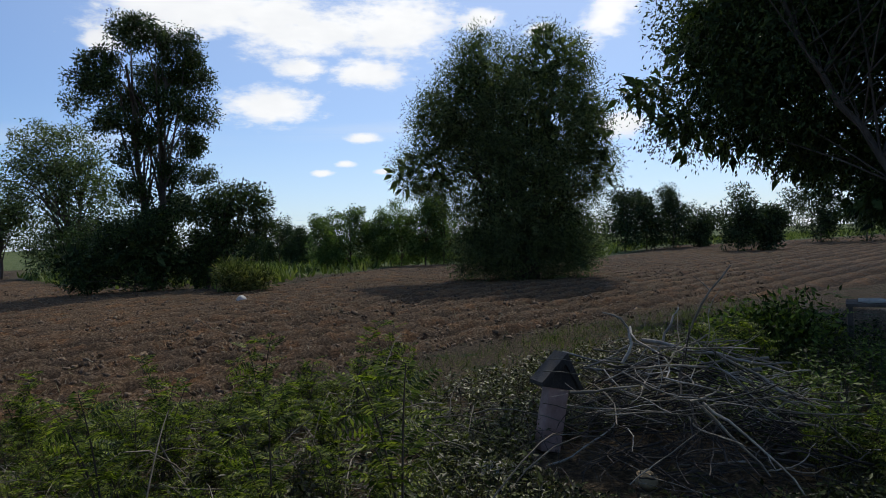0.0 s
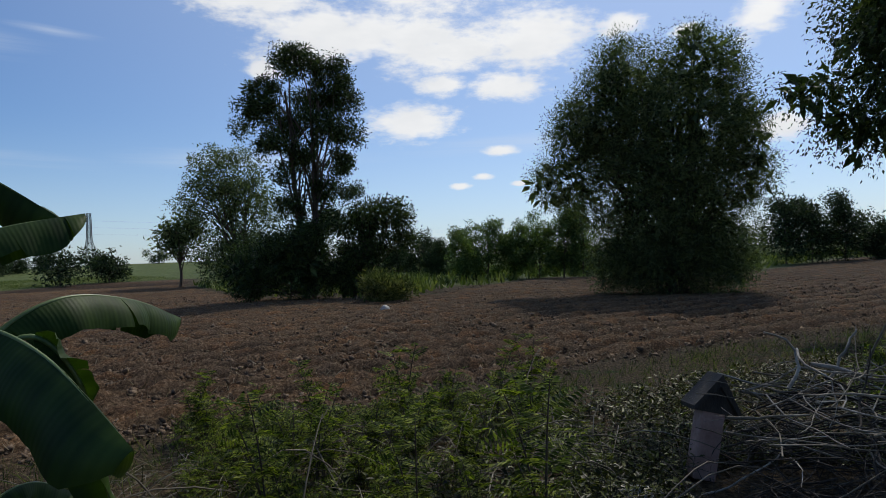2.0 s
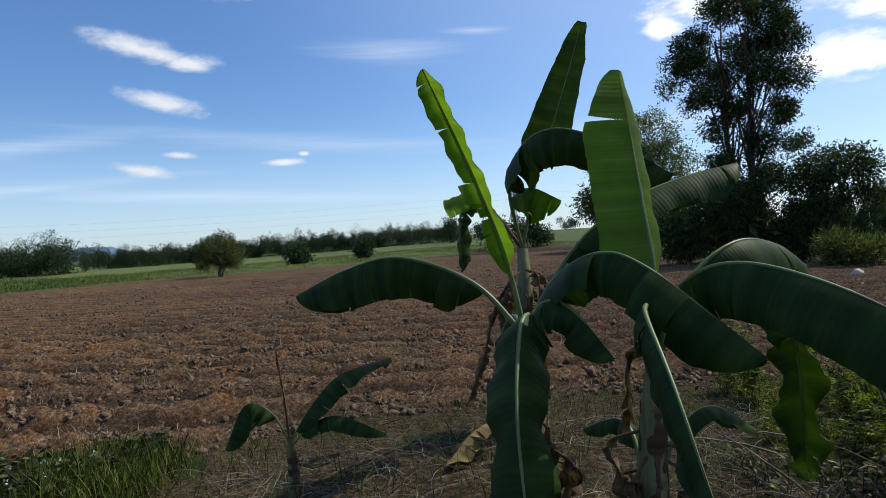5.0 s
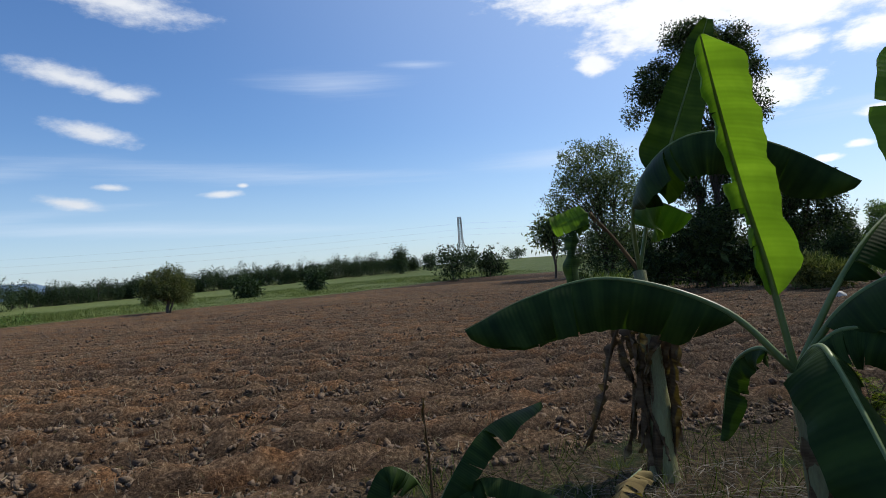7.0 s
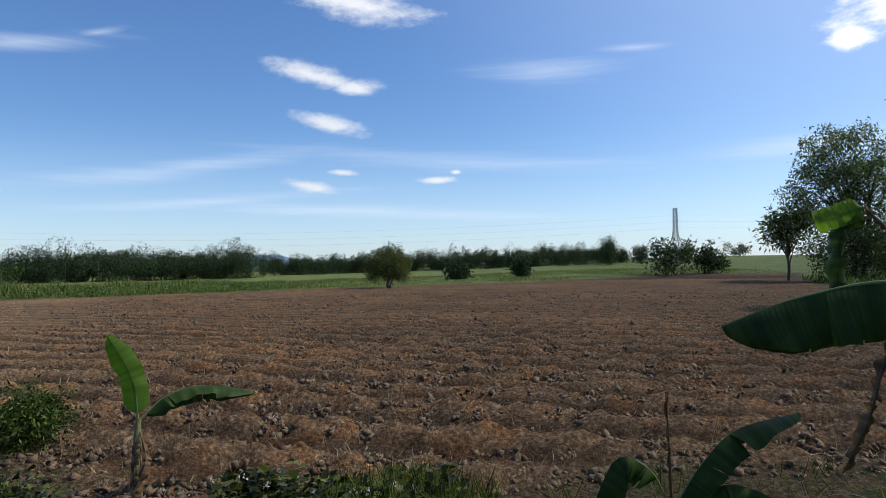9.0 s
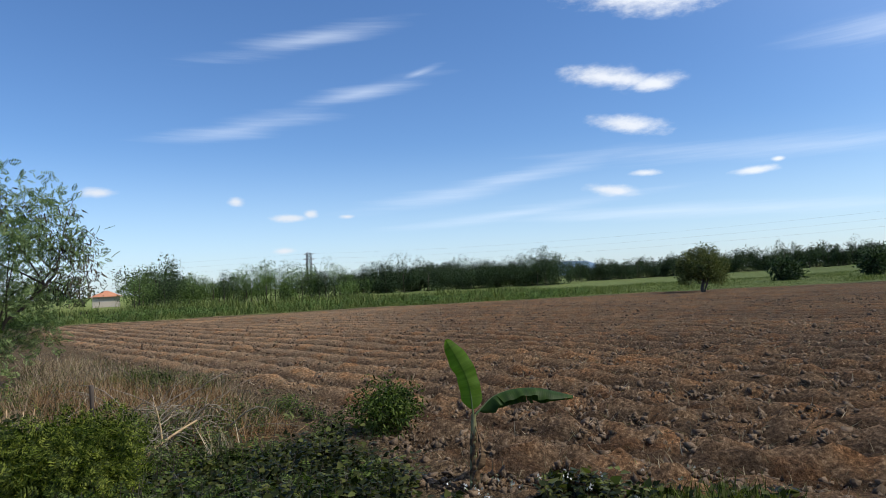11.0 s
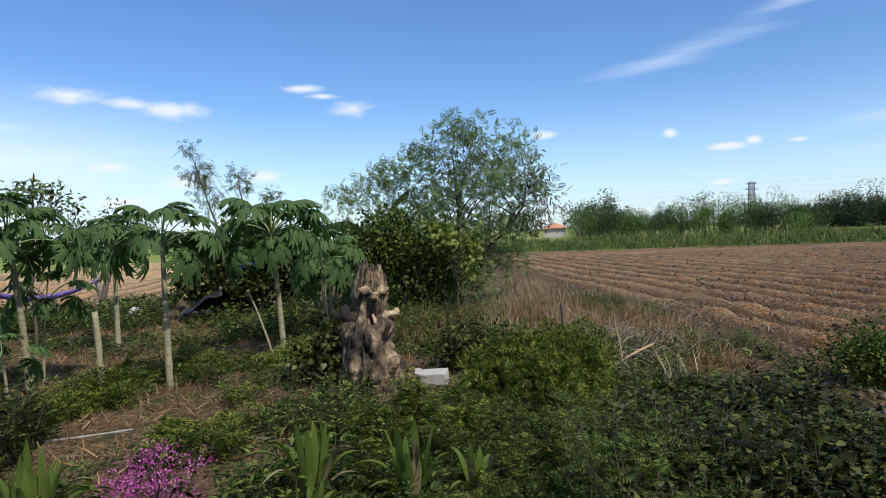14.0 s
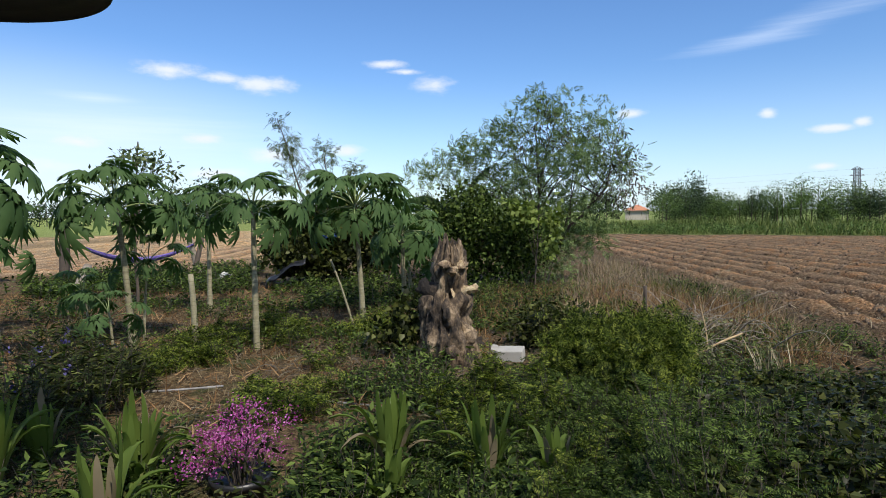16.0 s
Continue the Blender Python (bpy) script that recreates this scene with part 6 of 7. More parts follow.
def ground_pipe(label, a, b, r, seed):
    p = thing("pvc_pipe", label, "pipe", on_ground(*a))
    e = np.array(on_ground(*b)) - np.array(p.location)
    path = bend((0, 0, r), e * 0.5 + np.array([0.05, 0.02, r]), e + np.array([0, 0, r]), 8)
    v, f = tube(path, r, 10)
    np_part("tube", v, f, M["steel_grey"], p, smooth=True)


M["steel_grey"] = rough_mat("steel_grey", [(0.3, (0.10, 0.09, 0.08)), (0.6, (0.22, 0.21, 0.20)), (0.85, (0.5, 0.5, 0.5))], 9.0, 0.6, 0.1, 30.0)
ground_pipe("grey plastic water pipe lying on the soil", (-5.1, -6.75), (-5.75, -5.35), 0.011, 1)
ground_pipe("grey plastic water pipe half buried in weeds", (-4.4, -7.6), (-5.0, -7.2), 0.011, 2)

# ---- potted bougainvillea ----
def flower_pot():
    pot = thing("potted_bougainvillea", "bougainvillea with magenta flowers in a black plastic pot", "potted plant", on_ground(-4.05, -5.06, -0.17))
    prof = [(0.0, 0.0), (0.13, 0.0), (0.135, 0.02), (0.17, 0.24), (0.185, 0.245), (0.185, 0.28), (0.168, 0.28), (0.16, 0.24), (0.0, 0.22)]
    n = 24
    ang = np.linspace(0, 2 * np.pi, n, endpoint=False)
    v = np.array([(r * math.cos(a), r * math.sin(a), z) for r, z in prof for a in ang])
    i = np.arange(len(prof) - 1)[:, None] * n
    j = np.arange(n)[None]
    k = (j + 1) % n
    np_part("pot", v, np.stack([i + j, i + k, i + n + k, i + n + j], -1).reshape(-1, 4), M["black_sheet"], pot, "black plastic pot", True)
    g = np.random.default_rng(450)
    stems, ends = [], []
    for s in range(15):
        a = g.random() * 6.28
        d = np.array([math.cos(a), math.sin(a), 0]) * (0.05 + 0.30 * g.random())
        e = d + np.array([0, 0, 0.34 + 0.36 * g.random() ** 1.5])
        stems.append(tube(bend((d[0] * 0.2, d[1] * 0.2, 0.2), d * 0.4 + np.array([0, 0, 0.5]), e, 7), np.linspace(0.008, 0.003, 7), 5))
        ends.append(e)
    for s in stems:
        np_part("stem", *s, M["twig_dark"], pot)
    ends = np.array(ends)
    pos = np.repeat(ends, 170, 0) + 0.045 * g.normal(size=(len(ends) * 170, 3)) * np.array([1.3, 1.3, 0.8])
    pink = leaf_mat("bract", (0.5, 0.05, 0.34), (0.8, 0.13, 0.6), (0.72, 0.26, 0.62), 0.6, 0.35, 1.2)
    np_part("blossom", *scatter(*HEART, pos, frames(g.normal(size=pos.shape), g), 0.008 + 0.007 * g.random(len(pos))), pink, pot, "magenta papery flower bracts")
    pos = np.repeat(ends * np.array([1, 1, 0.8]), 12, 0) + 0.09 * g.normal(size=(len(ends) * 12, 3))
    np_part("foliage", *scatter(*LEAF, pos, frames(g.normal(size=pos.shape), g), 0.05 + 0.03 * g.random(len(pos))), M["vine"], pot)


flower_pot()


# ---- strap-leaved plants ----
def strap_plant(label, x, y, count, length, seed, dry=0.15):
    g = np.random.default_rng(seed)
    pl = thing("crinum_lily", label, "strap-leaved plant", on_ground(x, y), "strap-leaved plants")
    for k in range(count):
        a = k * 2.39996 + 0.4 * g.normal()
        d = np.array([math.cos(a), math.sin(a), 0])
        L = length * (0.7 + 0.5 * g.random())
        out = 0.08 + 0.55 * g.random() ** 1.5
        c = d * L * 0.18 + np.array([0, 0, L * 0.75])
        e = d * L * out + np.array([0, 0, L * (1.0 - 0.75 * out)])
        path = bend(d * 0.03, c, e, 9)
        w = 0.021 * np.array([0.8, 1, 1.1, 1.15, 1.1, 0.95, 0.75, 0.5, 0.08])
        side = np.cross(d, (0, 0, 1.0))
        dip = np.array([0, 0, 0.012])
        v = np.concatenate([[p - side * q, p - dip, p + side * q] for p, q in zip(path, w)])
        i = np.arange(8)[:, None] * 3
        f = np.concatenate([np.stack([i[:, 0], i[:, 0] + 1, i[:, 0] + 4, i[:, 0] + 3], -1), np.stack([i[:, 0] + 1, i[:, 0] + 2, i[:, 0] + 5, i[:, 0] + 4], -1)])
        brown = g.random() < dry
        np_part("leaf", v, f, M["dry_grass"] if brown else M["strap"], pl, "withered straw-coloured strap leaf" if brown else "", True)
    return pl


M["strap"] = leaf_mat("strap", (0.06, 0.11, 0.022), (0.13, 0.21, 0.04), (0.22, 0.28, 0.07), 0.35, 0.3, 1.2)
for k, (x, y, c, L) in enumerate([(-3.55, -5.3, 26, 0.62), (-4.72, -4.5, 26, 0.6), (-5.1, -4.05, 22, 0.55), (-2.95, -5.8, 24, 0.66), (-3.25, -4.9, 18, 0.55), (-4.45, -4.2, 12, 0.42), (-5.35, -3.75, 12, 0.42), (-3.3, -6.2, 14, 0.5)]):
    strap_plant("clump of upright green strap leaves" if k % 2 else "arching clump of narrow dark green strap leaves", x, y, int(c * 1.2), L * 1.05, 460 + k, 0.14)

# ---- weeds, litter and brush ----
def stuff(name, label, category, verts, faces, mat):
    return tagged(np_part(name, verts, faces, mat), label, category, kind="stuff")


def weed_mass(name, label, poly, plants, height, per, leaf, size, mat, seed, spread=0.12, droop=0.1, stems=True, keep=None, gap=-0.38):
    """A stand of low plants: thin stems with leaves along their upper part."""
    g = np.random.default_rng(seed)
    near = keep or (lambda x, y: True)
    q = sample(poly, plants, g, lambda x, y: near(x, y) & (spot_noise(x, y, 0.85, seed % 13) + 0.5 * spot_noise(x, y, 0.3, seed % 7) > gap))
    h = height * (0.35 + 0.9 * g.random(plants)) * (0.75 + 0.35 * spot_noise(q[:, 0], q[:, 1], 0.8, seed))
    lean = 0.25 * g.normal(size=(plants, 2))
    tip = q + np.c_[lean * h[:, None], h]
    s = g.random((plants, per)) ** 0.7
    pos = (q[:, None] + (tip - q)[:, None] * s[..., None]).reshape(-1, 3)
    out = g.normal(size=pos.shape) * np.array([1, 1, 0.25])
    pos = pos + unit(out) * spread * g.random((len(pos), 1)) * 0.5
    heading = unit(out) + np.array([0, 0, 0.35 - droop]) + 0.2 * g.normal(size=pos.shape)
    rot = flat_frames(heading, g, 0.35)
    v, f = scatter(*leaf, pos, rot, size * (0.6 + 0.8 * g.random(len(pos))))
    ob = thing(name, label, "weeds", (0, 0, 0), kind="stuff")
    np_part("leaves", v, f, mat, ob)
    if stems:
        side = 0.004
        chunks = [tube([a, (a + b) / 2 + 0.02 * g.normal(size=3), b], [side, side * 0.8, side * 0.4], 3) for a, b in zip(q, tip)]
        np_part("stems", *join(chunks), M["twig_dark"], ob)
    return ob


# single feathery weed shrubs, one built per form and then copied
def mimosa_shrub(seed, height, fronds, size):
    g = np.random.default_rng(seed)
    sh = thing("weed_shrub", "feathery yellow-green leguminous weed shrub", "weed", (0, 0, 0), "feathery weed shrubs")
    stems, pos, dirs = [], [], []
    for k in range(3 + int(g.integers(3))):
        a = g.random() * 6.28
        tip = np.array([math.cos(a) * 0.28, math.sin(a) * 0.28, 1.0]) * height * (0.55 + 0.5 * g.random())
        path = bend((0, 0, -0.03), tip * np.array([0.2, 0.2, 0.6]), tip, 8)
        np_part("stem", *tube(path, np.linspace(0.007, 0.002, 8), 4), M["twig_dark"], sh)
        for j in range(fronds):
            s = 0.3 + 0.7 * (j / fronds)
            p = np.array([np.interp(s, np.linspace(0, 1, 8), path[:, i]) for i in range(3)])
            b = g.random() * 6.28
            pos.append(p)
            dirs.append((math.cos(b), math.sin(b), 0.35 + 0.3 * g.normal()))
    pos, dirs = np.array(pos), np.array(dirs)
    np_part("foliage", *scatter(*FEATHER, pos, flat_frames(dirs, g, 0.3), size * (0.7 + 0.6 * g.random(len(pos)))), M["mimosa"], sh)
    return sh


g = np.random.default_rng(500)
FORMS = [mimosa_shrub(501, 0.7, 14, 0.125), mimosa_shrub(502, 0.55, 12, 0.115), mimosa_shrub(503, 0.85, 16, 0.13), mimosa_shrub(504, 0.42, 10, 0.11)]
spots = [(-0.3, 3.25, 2, 1.35), (-2.6, 4.7, 0, 1.0), (-2.0, 4.2, 2, 1.0), (-1.4, 4.6, 0, 1.1), (-0.9, 4.3, 0, 1.15), (-0.5, 4.7, 2, 1.0), (-3.1, 5.2, 1, 1.0)]
MIM = [(-4.0, 5.4), (-2.4, 6.3), (-0.4, 7.6), (0.1, 5.2), (-0.1, 3.4), (-1.6, 3.2), (-2.6, 3.6)]
for x, y, _ in sample(MIM, 28, g):
    spots.append((x, y, int(g.integers(4)), 0.7 + 0.5 * g.random()))
for x, y, _ in sample([(1.9, 3.5), (2.9, 3.7), (3.2, 4.6), (2.4, 4.3)], 9, g):
    spots.append((x, y, int(g.integers(4)), 0.65 + 0.35 * g.random()))
for x, y, _ in sample([(2.6, 6.2), (4.2, 6.4), (5.0, 8.6), (3.2, 8.4)], 18, g):
    spots.append((x, y, int(g.integers(4)), 0.9 + 0.5 * g.random()))
for x, y, _ in sample([(-5.0, -3.9), (-6.8, -4.5), (-8.6, -4.3), (-7.6, -4.9), (-6.0, -5.0), (-5.0, -4.8)], 20, g):
    spots.append((x, y, int(g.integers(4)), 0.7 + 0.35 * g.random()))
for x, y, _ in sample([(-4.8, -3.4), (-5.6, -3.0), (-6.2, -3.6), (-5.2, -4.2)], 7, g):
    spots.append((x, y, int(g.integers(4)), 0.6 + 0.3 * g.random()))
used = set()
for x, y, k, s in spots:
    m = Matrix.Translation(on_ground(x, y)) @ Matrix.Rotation(g.random() * 6.28, 4, "Z")
    if k not in used:
        used.add(k)
        FORMS[k].matrix_basis = m @ Matrix.Scale(s, 4)
    else:
        ob = copy_thing(FORMS[k], m)
        ob.scale = (s, s, s)

DRY_PATCH = [(-8.9, -4.7), (-10.2, -3.6), (-13.6, -5.6), (-15.5, -8.4), (-13.0, -8.6), (-10.2, -6.8)]
weed_mass("low_weeds", "low tangled green weeds along the field margin", MIM, 560, 0.24, 14, FEATHER_SMALL, 0.07, M["mimosa"], 510)
weed_mass("low_weeds", "dark small-leaved weeds among dead twigs", [(-4.2, 4.6), (-2.2, 6.2), (0.4, 7.0), (2.0, 7.5), (0.5, 4.8), (0.4, 2.9), (-1.6, 2.6), (-2.6, 2.9)], 700, 0.24, 10, LEAF, 0.055, M["vine"], 511)
weed_mass("creeper_mat", "dense mat of broad dark green creeper leaves", [(-4.9, -2.2), (-5.6, -1.5), (-7.3, -1.7), (-8.4, -2.5), (-8.4, -3.5), (-6.9, -3.7), (-5.4, -3.0)], 1700, 0.42, 22, HEART, 0.042, M["vine"], 512, 0.2, gap=-2)
weed_mass("low_weeds", "green weeds round the stump and box", [(-5.2, -5.6), (-6.2, -4.9), (-8.8, -4.5), (-9.6, -6.2), (-9.0, -8.2), (-7.2, -7.4), (-6.4, -7.2)], 620, 0.3, 14, LEAF, 0.05, M["bush_green"], 513, gap=0.1, keep=lambda x, y: np.hypot(x + 7.2, y + 5.45) > 0.75)
weed_mass("low_weeds", "scattered green weeds on the garden soil", [(-3.0, -7.0), (-5.2, -5.8), (-8.0, -7.6), (-11.0, -11.0), (-9.0, -13.0), (-4.0, -12.5), (-2.4, -9.5)], 800, 0.26, 14, LEAF, 0.055, M["bush_green"], 514, gap=0.25)
weed_mass("flower_weeds", "tall dark weeds with small violet flowers", [(-2.3, -6.2), (-3.6, -6.4), (-4.6, -7.8), (-4.3, -9.0), (-2.8, -9.0)], 420, 0.62, 16, SLIM, 0.10, M["vine"], 515)
weed_mass("front_shrubs", "broad-leaved green shrubs along the garden front", [(-2.6, -5.4), (-3.8, -5.6), (-5.2, -4.7), (-5.2, -3.7), (-4.6, -3.6), (-3.6, -4.6)], 620, 0.34, 20, LEAF, 0.058, M["bush_green"], 516)
weed_mass("low_weeds", "green herbs spreading under the papayas", [(-8.8, -9.4), (-12.6, -9.8), (-12.0, -13.4), (-9.2, -13.4), (-7.4, -11.5)], 700, 0.34, 12, LEAF, 0.09, M["bush_green"], 517)
weed_mass("low_weeds", "green undergrowth near the hammock", [(-5.6, -15.2), (-9.8, -15.2), (-12, -18.6), (-8, -20.2), (-5.2, -17.6)], 1100, 0.4, 12, LEAF, 0.10, M["bush_green"], 518)
weed_mass("low_weeds", "patchy green weeds on the bare soil behind the papayas", [(-3.6, -12.2), (-8.6, -13.0), (-10.0, -16.0), (-6.0, -17.6), (-3.4, -15.0)], 600, 0.3, 14, LEAF, 0.075, M["bush_green"], 912, gap=0.05)
weed_mass("flower_weeds", "tall straggling weeds in front of the papayas", [(-2.2, -5.6), (-3.4, -6.0), (-4.6, -7.0), (-4.4, -8.2), (-2.6, -7.8)], 260, 0.5, 16, LEAF, 0.05, M["bush_green"], 913, gap=0.0)
weed_mass("low_weeds", "yellowing herbs at the edge of the ploughed soil", [(-8.2, -3.9), (-9.6, -2.8), (-11.6, -4.2), (-10.4, -5.2), (-9.0, -4.9)], 260, 0.34, 10, LEAF, 0.06, M["scrub"], 519)
weed_mass("bindweed", "low bindweed with white flowers at the field edge", [(-5.6, -1.3), (-7.4, -1.5), (-7.4, -0.4), (-6.8, 1.0), (-6.2, 0.6), (-5.8, -0.4)], 420, 0.16, 10, HEART, 0.06, M["vine"], 520)
weed_mass("shade_weeds", "dark weeds in the shade beside the brush pile", [(2.2, 4.4), (3.6, 5.0), (6.0, 8.0), (5.4, 10.6), (3.4, 9.4), (2.4, 7.0)], 1300, 0.42, 14, LEAF, 0.06, M["bush_green"], 521, gap=-0.8)

weed_mass("low_weeds", "mixed weeds growing through the dry grass", DRY_PATCH, 800, 0.34, 14, LEAF, 0.05, M["bush_green"], 522, gap=0.2)
weed_mass("low_weeds", "feathery green weeds on the garden soil", [(-5.0, -5.6), (-6.6, -7.4), (-8.2, -8.2), (-7.0, -9.6), (-4.6, -9.2), (-3.8, -7.0)], 420, 0.3, 12, FEATHER_SMALL, 0.09, M["mimosa"], 523, gap=0.15)
make_tree("stump_creeper", "dark creeper climbing up the side of the stump", -7.0, -6.75, 130.0, [([(0, 0, 0), (0, 0, 0.4)], 0.01, 0.005)],
          [(-0.15, 0, 0.25, 0.3, 0.3, 0.25), (-0.05, 0, 0.5, 0.16, 0.2, 0.25)], 60, 12, 0.06, HEART, 0.06, M["vine"], M["bark"], 584, 8, 0.004, category="climbing plant")

weed_mass("low_weeds", "yellow-green feathery weeds in the overgrown garden", [(-4.5, -2.6), (-5.5, -3.1), (-7.0, -3.8), (-8.2, -4.5), (-6.6, -5.1), (-5.0, -4.7), (-4.4, -3.6)], 700, 0.34, 14, FEATHER_SMALL, 0.075, M["bush_green"], 524, gap=-0.1)

# dense dark leaves added to darken ground lying in the tree's shade
weed_mass("shade_weeds", "dark small weeds under and round the brush pile", [(-0.4, 3.0), (0.8, 2.9), (2.6, 3.2), (3.4, 4.4), (3.2, 5.6), (1.6, 5.6), (0.0, 5.0)], 2000, 0.2, 14, LEAF, 0.042, M["vine"], 908, gap=-2, keep=lambda x, y: np.hypot((x - 1.5) / 1.1, (y - 4.3) / 0.85) > 0.9)
weed_mass("low_weeds", "green weeds along the edge of the ploughed soil", [(-8.2, -2.6), (-10.0, -2.5), (-13.2, -4.9), (-14.0, -6.2), (-12.0, -5.8), (-9.6, -4.4), (-8.2, -3.7)], 1000, 0.26, 14, LEAF, 0.045, M["bush_green"], 910, gap=-0.1)
# dark growth added here too, standing in for shaded ground
weed_mass("shade_weeds", "dark weeds between the brush pile and the furrows", [(-0.6, 5.2), (1.0, 5.4), (3.0, 5.8), (4.2, 8.0), (4.0, 10.5), (1.6, 9.0), (0.0, 7.2)], 1500, 0.18, 12, LEAF, 0.05, M["vine"], 911, gap=-0.2)
weed_mass("low_weeds", "light feathery sprigs growing through the creeper", [(-4.9, -2.2), (-5.6, -1.7), (-7.3, -1.9), (-8.2, -2.8), (-8.2, -3.7), (-6.9, -3.9), (-5.4, -3.2)], 420, 0.55, 12, FEATHER_SMALL, 0.075, M["bush_green"], 909, gap=0.0)

weed_mass("low_weeds", "green weeds between the stump and the thicket", [(-8.6, -6.8), (-10.2, -7.0), (-13.4, -8.6), (-13.0, -10.0), (-10.6, -9.8), (-8.6, -8.6)], 900, 0.32, 14, LEAF, 0.06, M["bush_green"], 914, gap=-0.2)

# flowers
gen = np.random.default_rng(530)
q = sample([(-2.4, -6.4), (-3.6, -6.6), (-4.5, -7.9), (-4.2, -8.8), (-2.8, -8.8)], 18, gen)
q[:, 2] += 0.35 + 0.25 * gen.random(18)
q = np.repeat(q, 5, 0) + 0.014 * gen.normal(size=(90, 3))
violet = leaf_mat("violet", (0.08, 0.07, 0.24), (0.14, 0.12, 0.36), (0.24, 0.21, 0.48), 0.6, 0.3, 1.0)
stuff("violet_flowers", "small violet-blue flowers on the tall weeds", "flowers", *scatter(*HEART, q, frames(gen.normal(size=q.shape), gen), 0.026), violet)
q = sample([(-5.8, -1.4), (-7.4, -1.4), (-7.2, 0.8), (-6.4, 0.6), (-5.9, -0.4)], 46, gen)
q[:, 2] += 0.14 + 0.1 * gen.random(46)
q = np.repeat(q, 5, 0) + 0.012 * gen.normal(size=(230, 3))
white = leaf_mat("white_petal", (0.55, 0.55, 0.55), (0.7, 0.7, 0.7), (0.8, 0.8, 0.8), 0.6, 0.3, 1.0)
stuff("white_flowers", "white bindweed flowers at the field edge", "flowers", *scatter(*HEART, q, frames(gen.normal(size=q.shape) + np.array([0, 0, 1.2]), gen), 0.019), white)


def blades(name, label, poly, count, height, mat, seed, lean=0.35, wide=1.0, clump=1, keep=None):
    g = np.random.default_rng(seed)
    q = sample(poly, max(1, count // clump), g, keep)
    q = np.repeat(q, clump, 0) + np.c_[0.05 * g.normal(size=(len(q) * clump, 2)), np.zeros(len(q) * clump)] * (clump > 1)
    h = height * (0.4 + 0.9 * g.random(len(q)))
    rot = frames(np.array([0, 0, 1.0]) + lean * g.normal(size=q.shape), g)
    return stuff(name, label, "grass", *scatter(*BLADE, q, rot, np.stack([h * wide, h, h], -1)), M[mat])


DRY = [(-8.9, -4.7), (-10.2, -3.4), (-13.6, -5.4), (-17.5, -9.4), (-18.5, -11.6), (-13.8, -9.0), (-10.2, -7.0)]
blades("dry_grass", "pale matted dry grass beside the field", DRY, 11000, 0.36, "dead_mat", 540, 1.0, 0.35, 6)
blades("green_grass", "green grass coming up through the dry patch", DRY, 3200, 0.3, "grass", 907, 0.5, 0.4, 6)
blades("rust_grass", "reddish-brown dead stalks beside the field", [(-9.6, -5.2), (-11.2, -5.0), (-13.5, -7.0), (-13.0, -8.2), (-10.8, -7.0)], 7000, 0.36, "rust_grass", 541, 1.0, 0.3, 5)
blades("rust_grass", "orange-brown dead grass at the furrow ends", [(-10.4, -4.2), (-11.6, -4.4), (-12.6, -5.6), (-11.4, -5.4)], 1400, 0.34, "rust_grass", 542, 0.5, 0.4, 5)
blades("green_grass", "tuft of bright green grass at the field edge", [(-6.9, 0.0), (-5.9, -0.3), (-5.5, 0.3), (-6.2, 1.0), (-6.9, 0.7)], 1800, 0.26, "grass", 543, 0.35, 0.6, 6)
blades("green_grass", "green grass patch among the dry grass", [(-12.6, -6.0), (-14.2, -6.2), (-14.6, -7.6), (-13.0, -7.2)], 1200, 0.3, "grass", 544, 0.4, 0.6, 5)
blades("weedy_grass", "thin mixed grass round the banana plants", [(-6.3, 0.6), (-6.0, 2.6), (-4.8, 4.4), (-2.6, 6.2), (-0.6, 4.0), (-1.2, 2.4), (-2.6, 0.9), (-4.2, 0.4)], 4200, 0.2, "grass", 545, 0.6, 0.5, 4)
blades("dry_grass", "straw-coloured grass litter round the banana plants", [(-6.3, 0.6), (-6.0, 2.6), (-4.8, 4.4), (-2.6, 6.2), (0.2, 4.6), (-0.6, 2.6), (-2.4, 0.8), (-4.2, 0.4)], 1500, 0.24, "dry_grass", 546, 1.1, 0.25, 4)
blades("dry_grass", "yellow straw patch beside the brush pile", [(2.2, 3.6), (3.0, 3.8), (3.2, 4.6), (2.5, 4.5)], 1600, 0.2, "dry_grass", 547, 1.0, 0.3, 5)
blades("dry_grass", "dry grass litter on the garden soil", [(-3.0, -7.0), (-5.4, -5.4), (-8.6, -7.4), (-11.0, -11.0), (-9.0, -13.0), (-4.0, -12.5), (-2.4, -9.5)], 5200, 0.16, "dry_grass", 548, 1.3, 0.35, 3)
blades("rust_grass", "dead brown stalks between the stump and the thicket", [(-8.8, -6.6), (-10.2, -7.0), (-13.4, -8.6), (-12.4, -9.6), (-9.2, -8.4)], 2600, 0.34, "rust_grass", 915, 1.0, 0.3, 5)
blades("dry_grass", "straw-yellow dead tuft at the edge of the creeper", [(-8.25, -3.3), (-8.5, -3.35), (-8.5, -3.6), (-8.28, -3.58)], 90, 0.42, "straw", 917, 0.25, 0.5)
blades("dry_grass", "yellow-brown dead herbs between the creeper and the furrows", [(-8.6, -3.9), (-9.8, -3.1), (-11.4, -4.1), (-10.4, -4.9)], 1500, 0.3, "rust_grass", 918, 0.8, 0.35, 5)
blades("green_grass", "grass verge along the near end of the field", [(-2.4, 6.4), (-0.6, 8.4), (2.4, 11.4), (6.0, 13.4), (6.4, 12.0), (2.6, 9.6), (0.0, 7.2)], 2600, 0.2, "grass", 549, 0.6, 0.5, 5)


